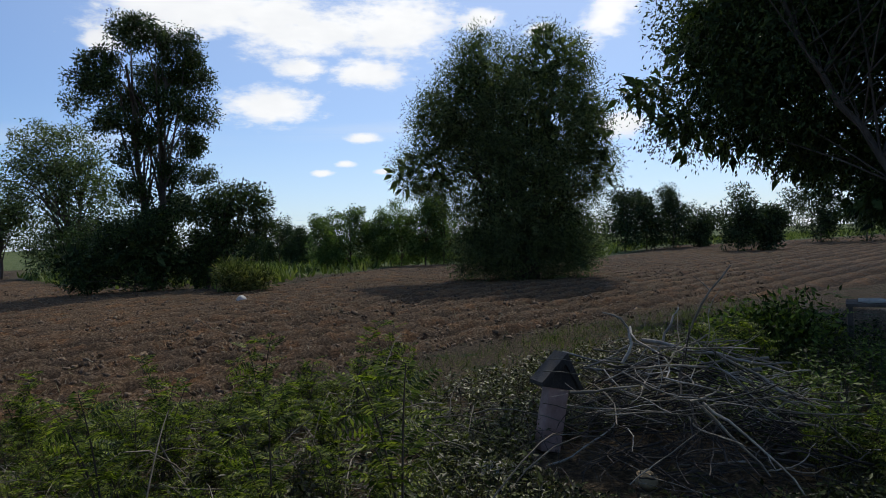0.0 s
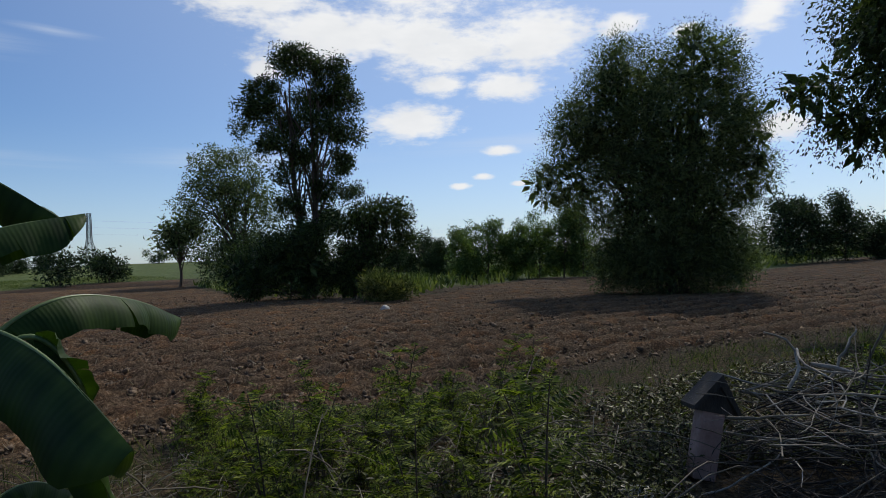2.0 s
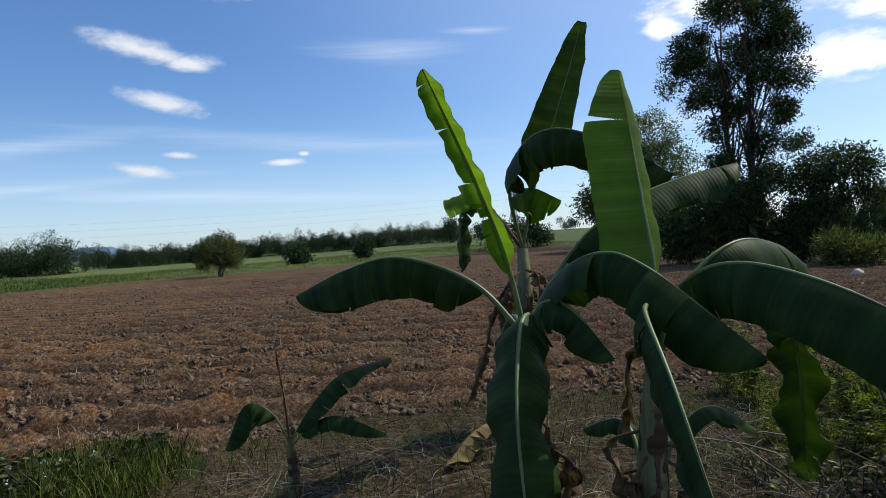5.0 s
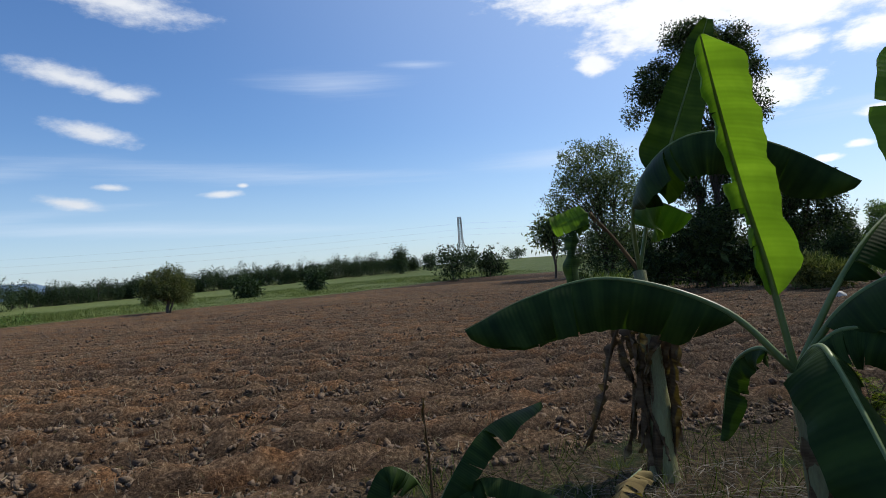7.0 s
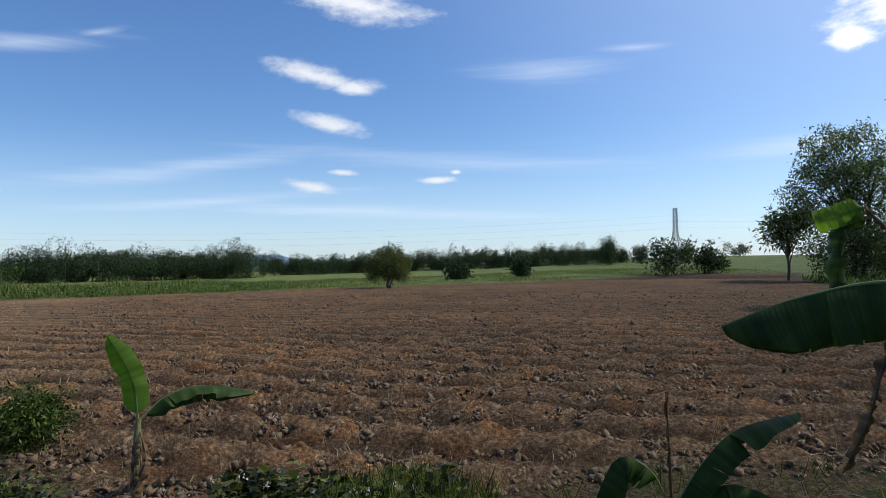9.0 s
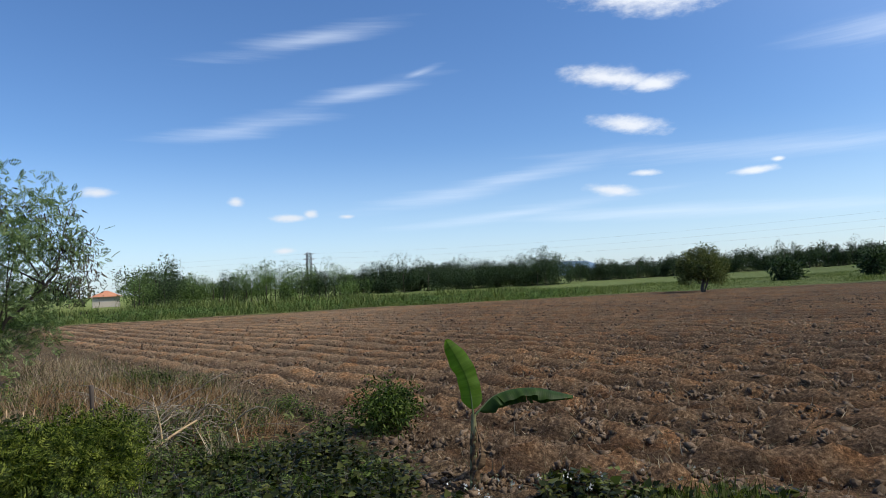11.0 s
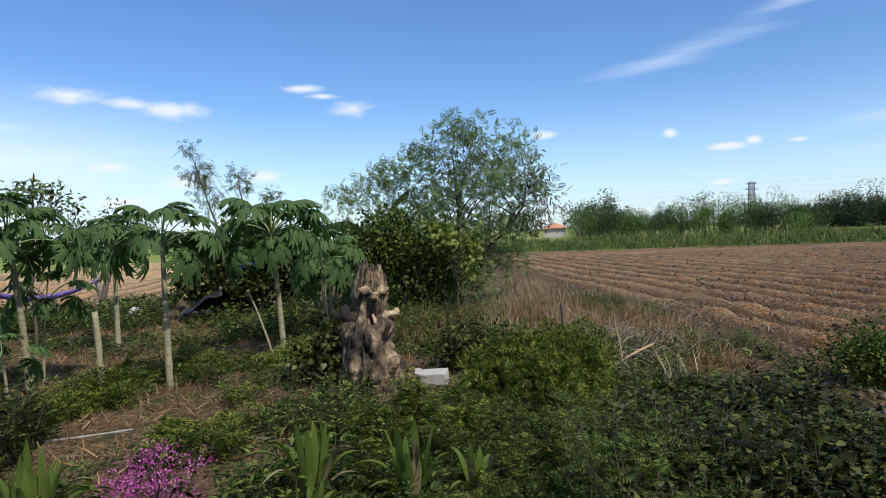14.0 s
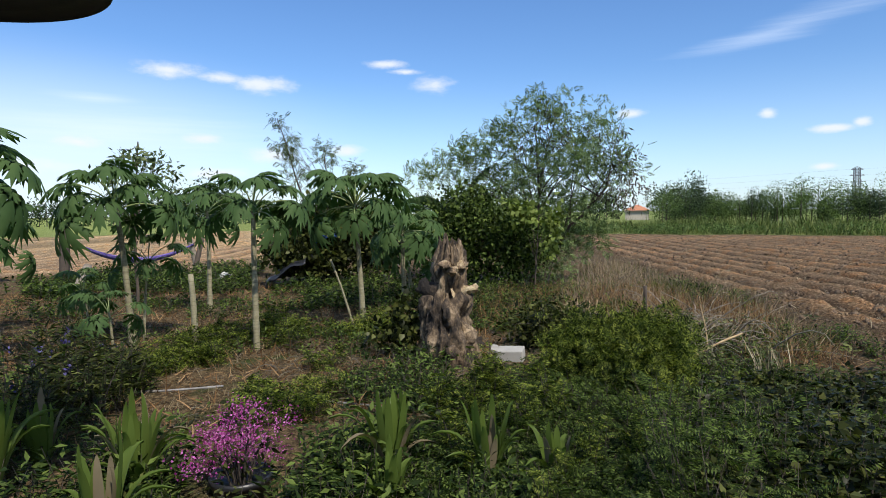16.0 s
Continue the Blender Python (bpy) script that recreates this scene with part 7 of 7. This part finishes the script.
def twigs(name, label, poly, count, length, mat, seed, r=0.006, up=0.1):
    """Dead twigs lying about, each crooked."""
    g = np.random.default_rng(seed)
    q = sample(poly, count, g)
    chunks = []
    for p in q:
        a = g.random() * 6.28
        L = length * (0.3 + g.random())
        d = np.array([math.cos(a), math.sin(a), up * g.normal()])
        c = p + d * L * 0.5 + np.array([0, 0, up * (0.3 + g.random())]) + 0.14 * L * g.normal(size=3)
        e = p + d * L
        e[2] = max(e[2], p[2] + 0.01)
        rr = r * (0.5 + 0.9 * g.random())
        chunks.append(tube(bend(p + np.array([0, 0, 0.01]), c, e, 6), np.linspace(rr, rr * 0.35, 6), 4))
    return stuff(name, label, "twigs", *join(chunks), M[mat])


twigs("dead_twigs", "pale dead twigs scattered through the weeds", [(-5.8, 0.8), (-4.6, 3.6), (-2.6, 5.6), (0.2, 6.4), (0.6, 3.4), (-0.8, 2.4), (-2.8, 0.9)], 1500, 0.4, "twig", 550, 0.003, 0.1)
twigs("dead_twigs", "long thin dead stalks across the weeds", [(-3.6, 3.4), (-2.2, 5.2), (0.4, 5.8), (0.2, 3.0), (-1.6, 2.8)], 160, 1.0, "twig", 551, 0.006, 0.3)
GARDEN = [(-3.6, -6.4), (-5.4, -5.4), (-8.6, -6.6), (-11.0, -9.6), (-11.0, -12.6), (-8.0, -13.6), (-4.0, -12.5), (-2.6, -9.0)]
blades("leaf_litter", "brown fallen leaves and straw under the papayas", [(-3.6, -6.4), (-5.4, -5.4), (-8.6, -6.6), (-11.0, -9.6), (-11.0, -12.6), (-9.6, -17.0), (-4.6, -17.0), (-2.6, -9.0)], 14000, 0.14, "rust_grass", 900, 2.0, 1.2, 3)
blades("straw_litter", "pale straw strewn over the garden soil", GARDEN, 9000, 0.08, "straw", 901, 2.0, 0.8, 3)
weed_mass("low_weeds", "small mixed weeds filling the overgrown garden", [(-4.2, -2.4), (-5.2, -2.6), (-7.2, -3.4), (-8.6, -3.6), (-8.4, -5.0), (-6.2, -5.4), (-5.0, -5.6), (-4.2, -4.0)], 1300, 0.3, 14, LEAF, 0.045, M["bush_green"], 902, gap=-0.1)
weed_mass("low_weeds", "dark low weeds along the garden front", [(-3.2, -3.2), (-4.4, -2.4), (-5.0, -3.0), (-4.6, -4.4), (-3.4, -5.0), (-2.4, -5.2), (-2.2, -4.4)], 900, 0.3, 16, LEAF, 0.045, M["vine"], 903, gap=-0.5)
blades("dry_grass", "thin tangled dead stalks over the dry patch", DRY, 1600, 0.5, "straw", 904, 0.9, 0.22, 5)
twigs("dead_twigs", "fine grey dead stems tangled in the dry patch", DRY, 420, 0.7, "twig", 905, 0.004, 0.4)
twigs("dead_twigs", "pale fallen petioles and twigs under the papayas", GARDEN, 300, 0.25, "twig", 906, 0.004, 0.05)
twigs("dead_twigs", "dry twigs on the garden ground", [(-4.6, -6.6), (-6.8, -5.0), (-9.2, -5.2), (-9.4, -8.4), (-5.6, -8.6)], 300, 0.28, "twig", 552, 0.004, 0.06)
twigs("dead_twigs", "grey dead stems heaped beside the dry grass", [(-8.0, -4.3), (-9.6, -3.8), (-11.6, -5.4), (-9.6, -6.0)], 300, 0.8, "twig", 553, 0.007, 0.35)


# ---- brush pile ----
def brush_pile():
    g = np.random.default_rng(560)
    pile = thing("brush_pile", "large heap of dead grey branches and twigs", "brush pile", on_ground(1.5, 4.35))
    dome = lambda rad: 0.86 * max(0.0, 1 - (rad / 1.08) ** 2) + 0.05

    def crooked(p, d, L, n, r, bow):
        """A branch with kinks from p along d."""
        pts, q, h = [], np.array(p, float), np.array(d, float)
        for k in range(n):
            pts.append(q.copy())
            h = unit(h + bow * g.normal(size=3) * np.array([1, 1, 0.5]))
            q = q + h * L / (n - 1)
            q[2] = max(q[2], 0.012)
        return np.array(pts), np.linspace(r, r * 0.5, n)

    for k in range(470):
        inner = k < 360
        rad = (0.9 if inner else 1.0) * math.sqrt(g.random())
        a = g.random() * 6.28
        lift = dome(rad) * ((0.05 + 0.8 * g.random()) if inner else (0.86 + 0.2 * g.random()))
        p = np.array([rad * math.cos(a) * 1.12, rad * math.sin(a) * 0.8, lift])
        if p[0] < -0.55:
            continue
        b = g.random() * 6.28
        L = (0.3 + 0.5 * g.random()) if inner else (0.35 + 0.7 * g.random())
        d = unit(np.array([math.cos(b), 0.7 * math.sin(b), 0.2 * g.normal() - 0.35 * rad * math.cos(a - b)]))
        r = (0.003 + 0.006 * g.random() ** 2) if inner else (0.004 + 0.010 * g.random() ** 2.5)
        pts, rad_line = crooked(p - d * L * 0.5, d, L, 9, r, 0.16)
        pts[:, 2] = np.maximum(pts[:, 2], 0.012)
        chunks = [tube(pts, rad_line, 6)]
        for _ in range(int(g.integers(0, 3 if inner else 4))):
            m = int(g.integers(2, 8))
            e, er = crooked(pts[m], unit(d + 0.9 * g.normal(size=3)), L * (0.12 + 0.25 * g.random()), 5, rad_line[m] * 0.65, 0.2)
            chunks.append(tube(e, er, 5))
        # inner branches near black: the heap's own shade is put into their colour
        mat = M["twig_shaded"] if inner and g.random() < 0.9 else M["branch_pale"] if g.random() < 0.3 else M["twig"]
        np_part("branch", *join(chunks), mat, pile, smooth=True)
    for pts, r in [([(-0.35, -0.1, 0.75), (-0.15, 0.0, 0.98), (-0.45, 0.1, 1.1)], 0.012), ([(-0.1, 0.0, 0.8), (0.05, 0.05, 1.05), (0.12, 0.1, 1.08)], 0.011), ([(-0.2, 0.0, 0.9), (0.2, 0.0, 0.8), (0.75, -0.1, 0.66)], 0.015)]:
        v, f = tube(bend(*pts, 8) + 0.01 * g.normal(size=(8, 3)), np.linspace(r, r * 0.5, 8), 7)
        np_part("branch", v, f, M["branch_pale"], pile, "thick forked dead branch", True)


M["twig_shaded"] = rough_mat("twig_shaded", [(0.3, (0.014, 0.011, 0.008)), (0.55, (0.032, 0.025, 0.019)), (0.8, (0.08, 0.065, 0.05))], 5.0, 0.9, 0.4, 60.0, (1, 1, 0.4))
M["branch_pale"] = rough_mat("branch_pale", [(0.3, (0.07, 0.06, 0.048)), (0.5, (0.2, 0.178, 0.145)), (0.72, (0.46, 0.42, 0.36))], 7.0, 0.85, 0.4, 60.0, (1, 1, 0.4))
brush_pile()
twigs("fine_twigs", "fine pale twigs tangled over the brush pile", [(0.5, 4.0), (1.2, 3.7), (2.2, 4.0), (2.5, 4.8), (1.6, 5.2), (0.6, 4.9)], 90, 0.6, "twig_dark", 561, 0.003, 0.4)
twigs("fine_twigs", "grey dead twigs spread in front of the field", [(-0.2, 5.0), (0.8, 6.4), (2.4, 7.2), (2.6, 5.6), (1.0, 5.0)], 110, 0.7, "twig", 562, 0.004, 0.25)
M["rust_sheet"] = rough_mat("rust_sheet", [(0.25, (0.22, 0.125, 0.10)), (0.5, (0.40, 0.25, 0.205)), (0.75, (0.5, 0.34, 0.29))], 4.0, 0.75, 0.3, 30.0)


def rusted_flue():
    fl = thing("rusted_flue", "rust-brown sheet-metal flue with a peaked cap", "metal flue", on_ground(0.68, 4.75))
    bm = bmesh.new()
    rounded_box(bm, (0.2, 0.16, 0.62), 0.02, (0, 0, 0.31))
    part("body", bm, M["rust_sheet"], fl)
    bm = bmesh.new()
    rows = [[bm.verts.new((x, y, z)) for x, z in ((-0.19, 0.5), (-0.2, 0.53), (0.0, 0.79), (0.2, 0.53), (0.19, 0.5), (0.0, 0.7))] for y in (-0.14, 0.14)]
    for k in range(6):
        bm.faces.new([rows[0][k], rows[0][(k + 1) % 6], rows[1][(k + 1) % 6], rows[1][k]])
    for row in rows:
        bm.faces.new([row[k] for k in (0, 1, 2, 5)])
        bm.faces.new([row[k] for k in (5, 2, 3, 4)])
    for y in (-0.1, 0.1):
        bm.faces.new([bm.verts.new((x, y, z)) for x, z in ((-0.17, 0.5), (0.0, 0.72), (0.17, 0.5))])
    bmesh.ops.recalc_face_normals(bm, faces=bm.faces)
    part("cap", bm, M["twig_dark"], fl, "peaked rusty cap")
    fl.rotation_euler = (radians(-4), radians(13), radians(14))
    fl.scale = (0.85, 0.85, 0.95)


rusted_flue()


def rock(name, label, x, y, size, mat, seed, category="stone", sink=0.2):
    bm = bmesh.new()
    bmesh.ops.create_icosphere(bm, subdivisions=3, radius=1.0)
    for w in bm.verts:
        w.co *= 1 + 0.35 * noise.fractal(w.co * 1.1 + Vector((seed, 0, 0)), 0.9, 2.0, 4)
        w.co.x *= size[0]
        w.co.y *= size[1]
        w.co.z *= size[2]
    ob = part(name, bm, M[mat], None, "", True)
    ob.location = on_ground(x, y, size[2] * (1 - sink))
    return tagged(ob, label, category)


rock("rubble_block", "flat white lump of broken concrete in the grass", 0.22, 4.25, (0.17, 0.11, 0.05), "ivory", 1.0, "rubble")
rock("pale_stone", "small pale stone on the ploughed soil", -6.5, 19.4, (0.16, 0.14, 0.13), "ivory", 2.0)
rock("pale_stone", "grey stone beside the garden path", -9.6, -16.4, (0.18, 0.16, 0.14), "plaster", 3.0)
rock("pale_stone", "pale round stone lying in the brush pile", 1.2, 4.0, (0.07, 0.06, 0.06), "cut_wood", 4.0)


def forked_stick():
    st = thing("forked_stick", "yellow dry forked branch stuck in the weeds", "branch", on_ground(-8.85, -4.33))
    chunks = [tube(bend((0.25, -0.12, 0.0), (0.1, -0.05, 0.25), (-0.45, 0.55, 0.55), 8), np.linspace(0.03, 0.018, 8), 8),
              tube(bend((-0.1, 0.1, 0.32), (-0.1, 0.1, 0.6), (-0.05, 0.0, 1.0), 8), np.linspace(0.02, 0.008, 8), 8),
              tube(bend((-0.3, 0.35, 0.45), (-0.3, 0.5, 0.6), (-0.3, 0.6, 0.8), 6), np.linspace(0.012, 0.006, 6), 6)]
    np_part("branch", *join(chunks), M["cut_wood"], st, smooth=True)
    st.scale = (0.62, 0.62, 0.62)


forked_stick()
post("broken dead stub standing in the dry grass", (-8.9, -4.95), (-8.92, -4.97, 0.78), 0.022, "bark", 570, "dead_stub")
for k in range(7):
    a = k * 0.9
    post("bleached cut cane stubble", (-9.45 + 0.12 * math.cos(a * 3), -6.15 + 0.12 * math.sin(a * 2)), (-9.47 + 0.2 * math.cos(a * 3), -6.2 + 0.2 * math.sin(a * 2), 0.4 + 0.05 * (k % 3)), 0.007, "cut_wood", 571 + k, "cane_stub")
make_tree("round_bush", "small round bush at the edge of the ploughed soil", -9.75, -2.1, 90.0, [([(0, 0, 0), (0, 0, 0.3)], 0.015, 0.008)],
          [(0, 0, 0.26, 0.42, 0.4, 0.25), (0.15, 0, 0.36, 0.25, 0.25, 0.16)], 120, 34, 0.08, LEAF, 0.05, M["bush_green"], M["bark"], 580, 14, 0.006, category="bush")
make_tree("weed_bush", "bright green feathery bush in the overgrown garden", -7.25, -4.35, 118.0, [([(0, 0, 0), (0, 0, 0.5)], 0.015, 0.008)],
          [(0, 0, 0.34, 0.6, 0.5, 0.3), (0.2, 0, 0.5, 0.35, 0.35, 0.18), (-0.3, 0, 0.42, 0.3, 0.3, 0.2)], 230, 26, 0.09, FEATHER_SMALL, 0.085, M["mimosa"], M["bark"], 581, 20, 0.006, category="bush")
make_tree("weed_bush", "dark green bush behind the white box", -8.5, -6.0, 118.0, [([(0, 0, 0), (0, 0, 0.4)], 0.015, 0.008)],
          [(0, 0, 0.26, 0.5, 0.4, 0.22)], 90, 20, 0.08, LEAF, 0.08, M["vine"], M["bark"], 582, 14, 0.006, category="bush")
make_tree("lily_bush", "leafy green bush with pale sword leaves", 3.6, 7.6, -25.0, [([(0, 0, 0), (0, 0, 0.5)], 0.02, 0.01)],
          [(0, 0, 0.35, 0.5, 0.5, 0.3), (0.4, 0, 0.5, 0.4, 0.4, 0.3)], 140, 22, 0.1, LEAF, 0.085, M["bush_green"], M["bark"], 583, 20, 0.008, category="bush")
strap_plant("pale strap-leaved plant in the shade by the brush pile", 2.9, 6.7, 16, 0.55, 590, 0.1)


def work_table():
    tb = thing("work_table", "grey weathered wooden table under the tree", "table", on_ground(5.75, 8.35))
    bm = bmesh.new()
    rounded_box(bm, (0.9, 0.6, 0.04), 0.008, (0, 0, 0.60))
    part("tabletop", bm, M["twig_dark"], tb)
    for sx in (-0.4, 0.4):
        for sy in (-0.25, 0.25):
            bm = bmesh.new()
            rounded_box(bm, (0.06, 0.06, 0.58), 0.006, (sx, sy, 0.29))
            part("leg", bm, M["twig_dark"], tb)
    tb.rotation_euler = (0, 0, radians(-32))
    bag = thing("paper_sack", "flat grey-white sack lying on the table", "sack", (5.6, 8.36, on_ground(5.75, 8.35)[2] + 0.62))
    bm = bmesh.new()
    rounded_box(bm, (0.3, 0.22, 0.05), 0.02, (0, 0, 0.025))
    for w in bm.verts:
        w.co.z *= 1 + 0.4 * noise.noise(w.co * 6)
    part("sack", bm, M["ivory"], bag)


work_table()

# ---- towers, lines, far house ----
M["steel"] = rough_mat("steel", [(0.2, (0.10, 0.11, 0.125)), (0.8, (0.19, 0.205, 0.225))], 0.5, 0.6, 0.0, 5.0, None, 0.3)


def pylon(az, dist, height, base, waist, arms, seed):
    x, y = polar(az, dist)
    tw = thing("lattice_tower", "grey steel lattice power tower beyond the fields", "power tower", (x, y, float(land(np.array([x]), np.array([y]))[0])), "power towers")
    r = 0.065 * dist / 150
    levels = 11
    hs = np.linspace(0, 1, levels) ** 0.85 * height
    ws = np.interp(hs / height, [0, 0.5, 1], [base, waist, waist * 0.8])
    corner = [(1, 1), (1, -1), (-1, -1), (-1, 1)]
    for cx, cy in corner:
        v, f = tube([(cx * w / 2, cy * w / 2, h) for h, w in zip(hs, ws)], r, 4)
        np_part("leg", v, f, M["steel"], tw)
    for k in range(levels - 1):
        for i in range(4):
            a, b = corner[i], corner[(i + 1) % 4]
            p = lambda c, n: np.array([c[0] * ws[n] / 2, c[1] * ws[n] / 2, hs[n]])
            np_part("brace", *join([tube([p(a, k), p(b, k + 1)], r * 0.6, 3), tube([p(b, k), p(a, k + 1)], r * 0.6, 3), tube([p(a, k + 1), p(b, k + 1)], r * 0.6, 3)]), M["steel"], tw)
    for h, L in arms:
        np_part("crossarm", *join([tube([(-L, 0, h), (L, 0, h)], r, 4), tube([(-L, 0, h), (0, 0, h + 0.8)], r * 0.6, 3), tube([(L, 0, h), (0, 0, h + 0.8)], r * 0.6, 3)]), M["steel"], tw)
    tw.rotation_euler = (0, 0, radians(az + 20))
    return tw


pylon(41.4, 168, 12.6, 3.6, 0.95, [], 1)
pylon(101.1, 205, 12.6, 3.0, 1.5, [(8.8, 1.6), (10.6, 1.8), (12.2, 1.5)], 2)
# power lines between the towers
chunks = []
pa, pb = np.array([*polar(41.4, 168), 13.5]), np.array([*polar(101.1, 205), 12.4])
for k, (dz, side) in enumerate([(0.0, 0.0), (-1.6, 0.8), (-3.2, 1.6)]):
    for a, b in ((pa, pb), (pb, np.array([*polar(150.0, 300), 12.0])), (pa, np.array([*polar(-10.0, 420), 16.0]))):
        s = np.linspace(0, 1, 24)[:, None]
        p = a + (b - a) * s
        p[:, 2] += dz - 4 * 2.4 * (s * (1 - s))[:, 0]
        chunks.append(tube(p, 0.009, 3))
tagged(np_part("power_lines", *join(chunks), M["steel"]), "thin sagging power lines between the towers", "power lines", kind="structure")


def far_house():
    x, y = polar(117.3, 118)
    hs = thing("far_house", "distant pale house with an orange tiled roof", "house", (x, y, -0.7))
    wall = rough_mat("house_wall", [(0.2, (0.40, 0.35, 0.29)), (0.8, (0.5, 0.45, 0.38))], 0.6, 0.8, 0.0, 5.0)
    tile = rough_mat("house_tile", [(0.2, (0.42, 0.17, 0.09)), (0.8, (0.58, 0.27, 0.15))], 0.8, 0.7, 0.0, 5.0)
    bm = bmesh.new()
    rounded_box(bm, (4.0, 4.0, 2.4), 0.05, (0, 0, 1.2))
    part("wall", bm, wall, hs)
    bm = bmesh.new()
    r = bmesh.ops.create_cone(bm, cap_ends=True, segments=4, radius1=3.4, radius2=0.3, depth=1.0, matrix=Matrix.Translation((0, 0, 2.9)) @ Matrix.Rotation(radians(45), 4, "Z"))
    part("roof", bm, tile, hs)
    for sx in (-1.0, 1.0):
        bm = bmesh.new()
        rounded_box(bm, (0.8, 0.08, 1.0), 0.02, (sx, -2.02, 1.3))
        part("window", bm, M["black_sheet"], hs)
    hs.rotation_euler = (0, 0, radians(117 - 180))


far_house()


# ---- round sunshade that juts into the view ----
def sunshade():
    sh = thing("sunshade", "round dark blue sunshade with a pale upper rim on a post", "sunshade", on_ground(-2.67, -4.73))
    under = [(0.0, 0.03), (0.50, 0.03), (0.52, 0.02), (0.54, 0.028), (0.60, 0.02), (0.62, 0.012), (0.632, 0.0), (0.636, 0.03)]
    rim = [(0.636, 0.03), (0.636, 0.10), (0.61, 0.12), (0.3, 0.18), (0.0, 0.2)]
    n = 96
    ang = np.linspace(0, 2 * np.pi, n, endpoint=False)
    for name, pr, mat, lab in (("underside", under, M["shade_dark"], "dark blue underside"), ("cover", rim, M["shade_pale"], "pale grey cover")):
        v = np.array([(r * math.cos(a), r * math.sin(a), 2.555 + z) for r, z in pr for a in ang])
        i = np.arange(len(pr) - 1)[:, None] * n
        j = np.arange(n)[None]
        k = (j + 1) % n
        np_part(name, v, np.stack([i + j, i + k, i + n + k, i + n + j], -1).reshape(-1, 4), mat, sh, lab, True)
    v, f = tube([(0.36, -0.2, -0.1), (0.36, -0.2, 1.2), (0.36, -0.2, 2.6)], 0.024, 10)
    np_part("pole", v, f, M["steel"], sh, smooth=True)


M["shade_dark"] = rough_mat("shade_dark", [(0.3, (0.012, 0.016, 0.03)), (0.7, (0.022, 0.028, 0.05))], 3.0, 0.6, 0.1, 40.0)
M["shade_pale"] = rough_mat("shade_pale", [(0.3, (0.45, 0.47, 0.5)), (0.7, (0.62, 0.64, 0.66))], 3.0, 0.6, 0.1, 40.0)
sunshade()


# ---- clods, straw and stubble on the field ----
g = np.random.default_rng(600)
oct_v = np.array([(1, 0, 0), (-1, 0, 0), (0, 1, 0), (0, -1, 0), (0, 0, 1), (0, 0, -1)], float)
oct_f = np.array([(0, 2, 4), (2, 1, 4), (1, 3, 4), (3, 0, 4), (2, 0, 5), (1, 2, 5), (3, 1, 5), (0, 3, 5)])
n = 78000
r = 4.0 + 34 * g.random(n) ** 1.6
a = np.radians(-30 + 150 * g.random(n))
x, y = -2 - r * np.sin(a), -1 + r * np.cos(a)
ok = inside_distance(x, y, FIELD) > -0.25
x, y, r = x[ok], y[ok], r[ok]
n = len(x)
q = np.c_[x, y, ground_z(x, y)]
size = (0.010 + 0.042 * g.random(n) ** 3) * (1 + r / 60)
q[:, 2] += size * 0.2
wob = oct_v[None] * (1 + 0.35 * g.normal(size=(n, 6, 1))) + 0.2 * g.normal(size=(n, 6, 3))
rot = frames(g.normal(size=(n, 3)), g)
v = np.einsum("nij,nkj->nki", rot, wob * np.array([1, 1, 0.7])) * size[:, None, None] + q[:, None]
f = oct_f[None] + (np.arange(n) * 6)[:, None, None]
stuff("soil_clods", "crumbled reddish-brown clods on the ploughed field", "soil", v.reshape(-1, 3), f.reshape(-1, 3), M["clod"])
n = 15000
r = 4.0 + 40 * g.random(n) ** 1.6
a = np.radians(-30 + 150 * g.random(n))
x, y = -2 - r * np.sin(a), -1 + r * np.cos(a)
ok = inside_distance(x, y, FIELD) > 0
x, y, r = x[ok], y[ok], r[ok]
q = np.c_[x, y, ground_z(x, y) + 0.03]
d = g.normal(size=q.shape) * np.array([0.7, 0.7, 0.3]) + np.array([0, 0, 0.7])
v, f = scatter(*BLADE, q, frames(d, g), (0.05 + 0.09 * g.random(len(q))) * (1 + r / 50))
stuff("straw_bits", "pale straw and stubble bits strewn over the furrows", "straw", v, f, M["straw"])
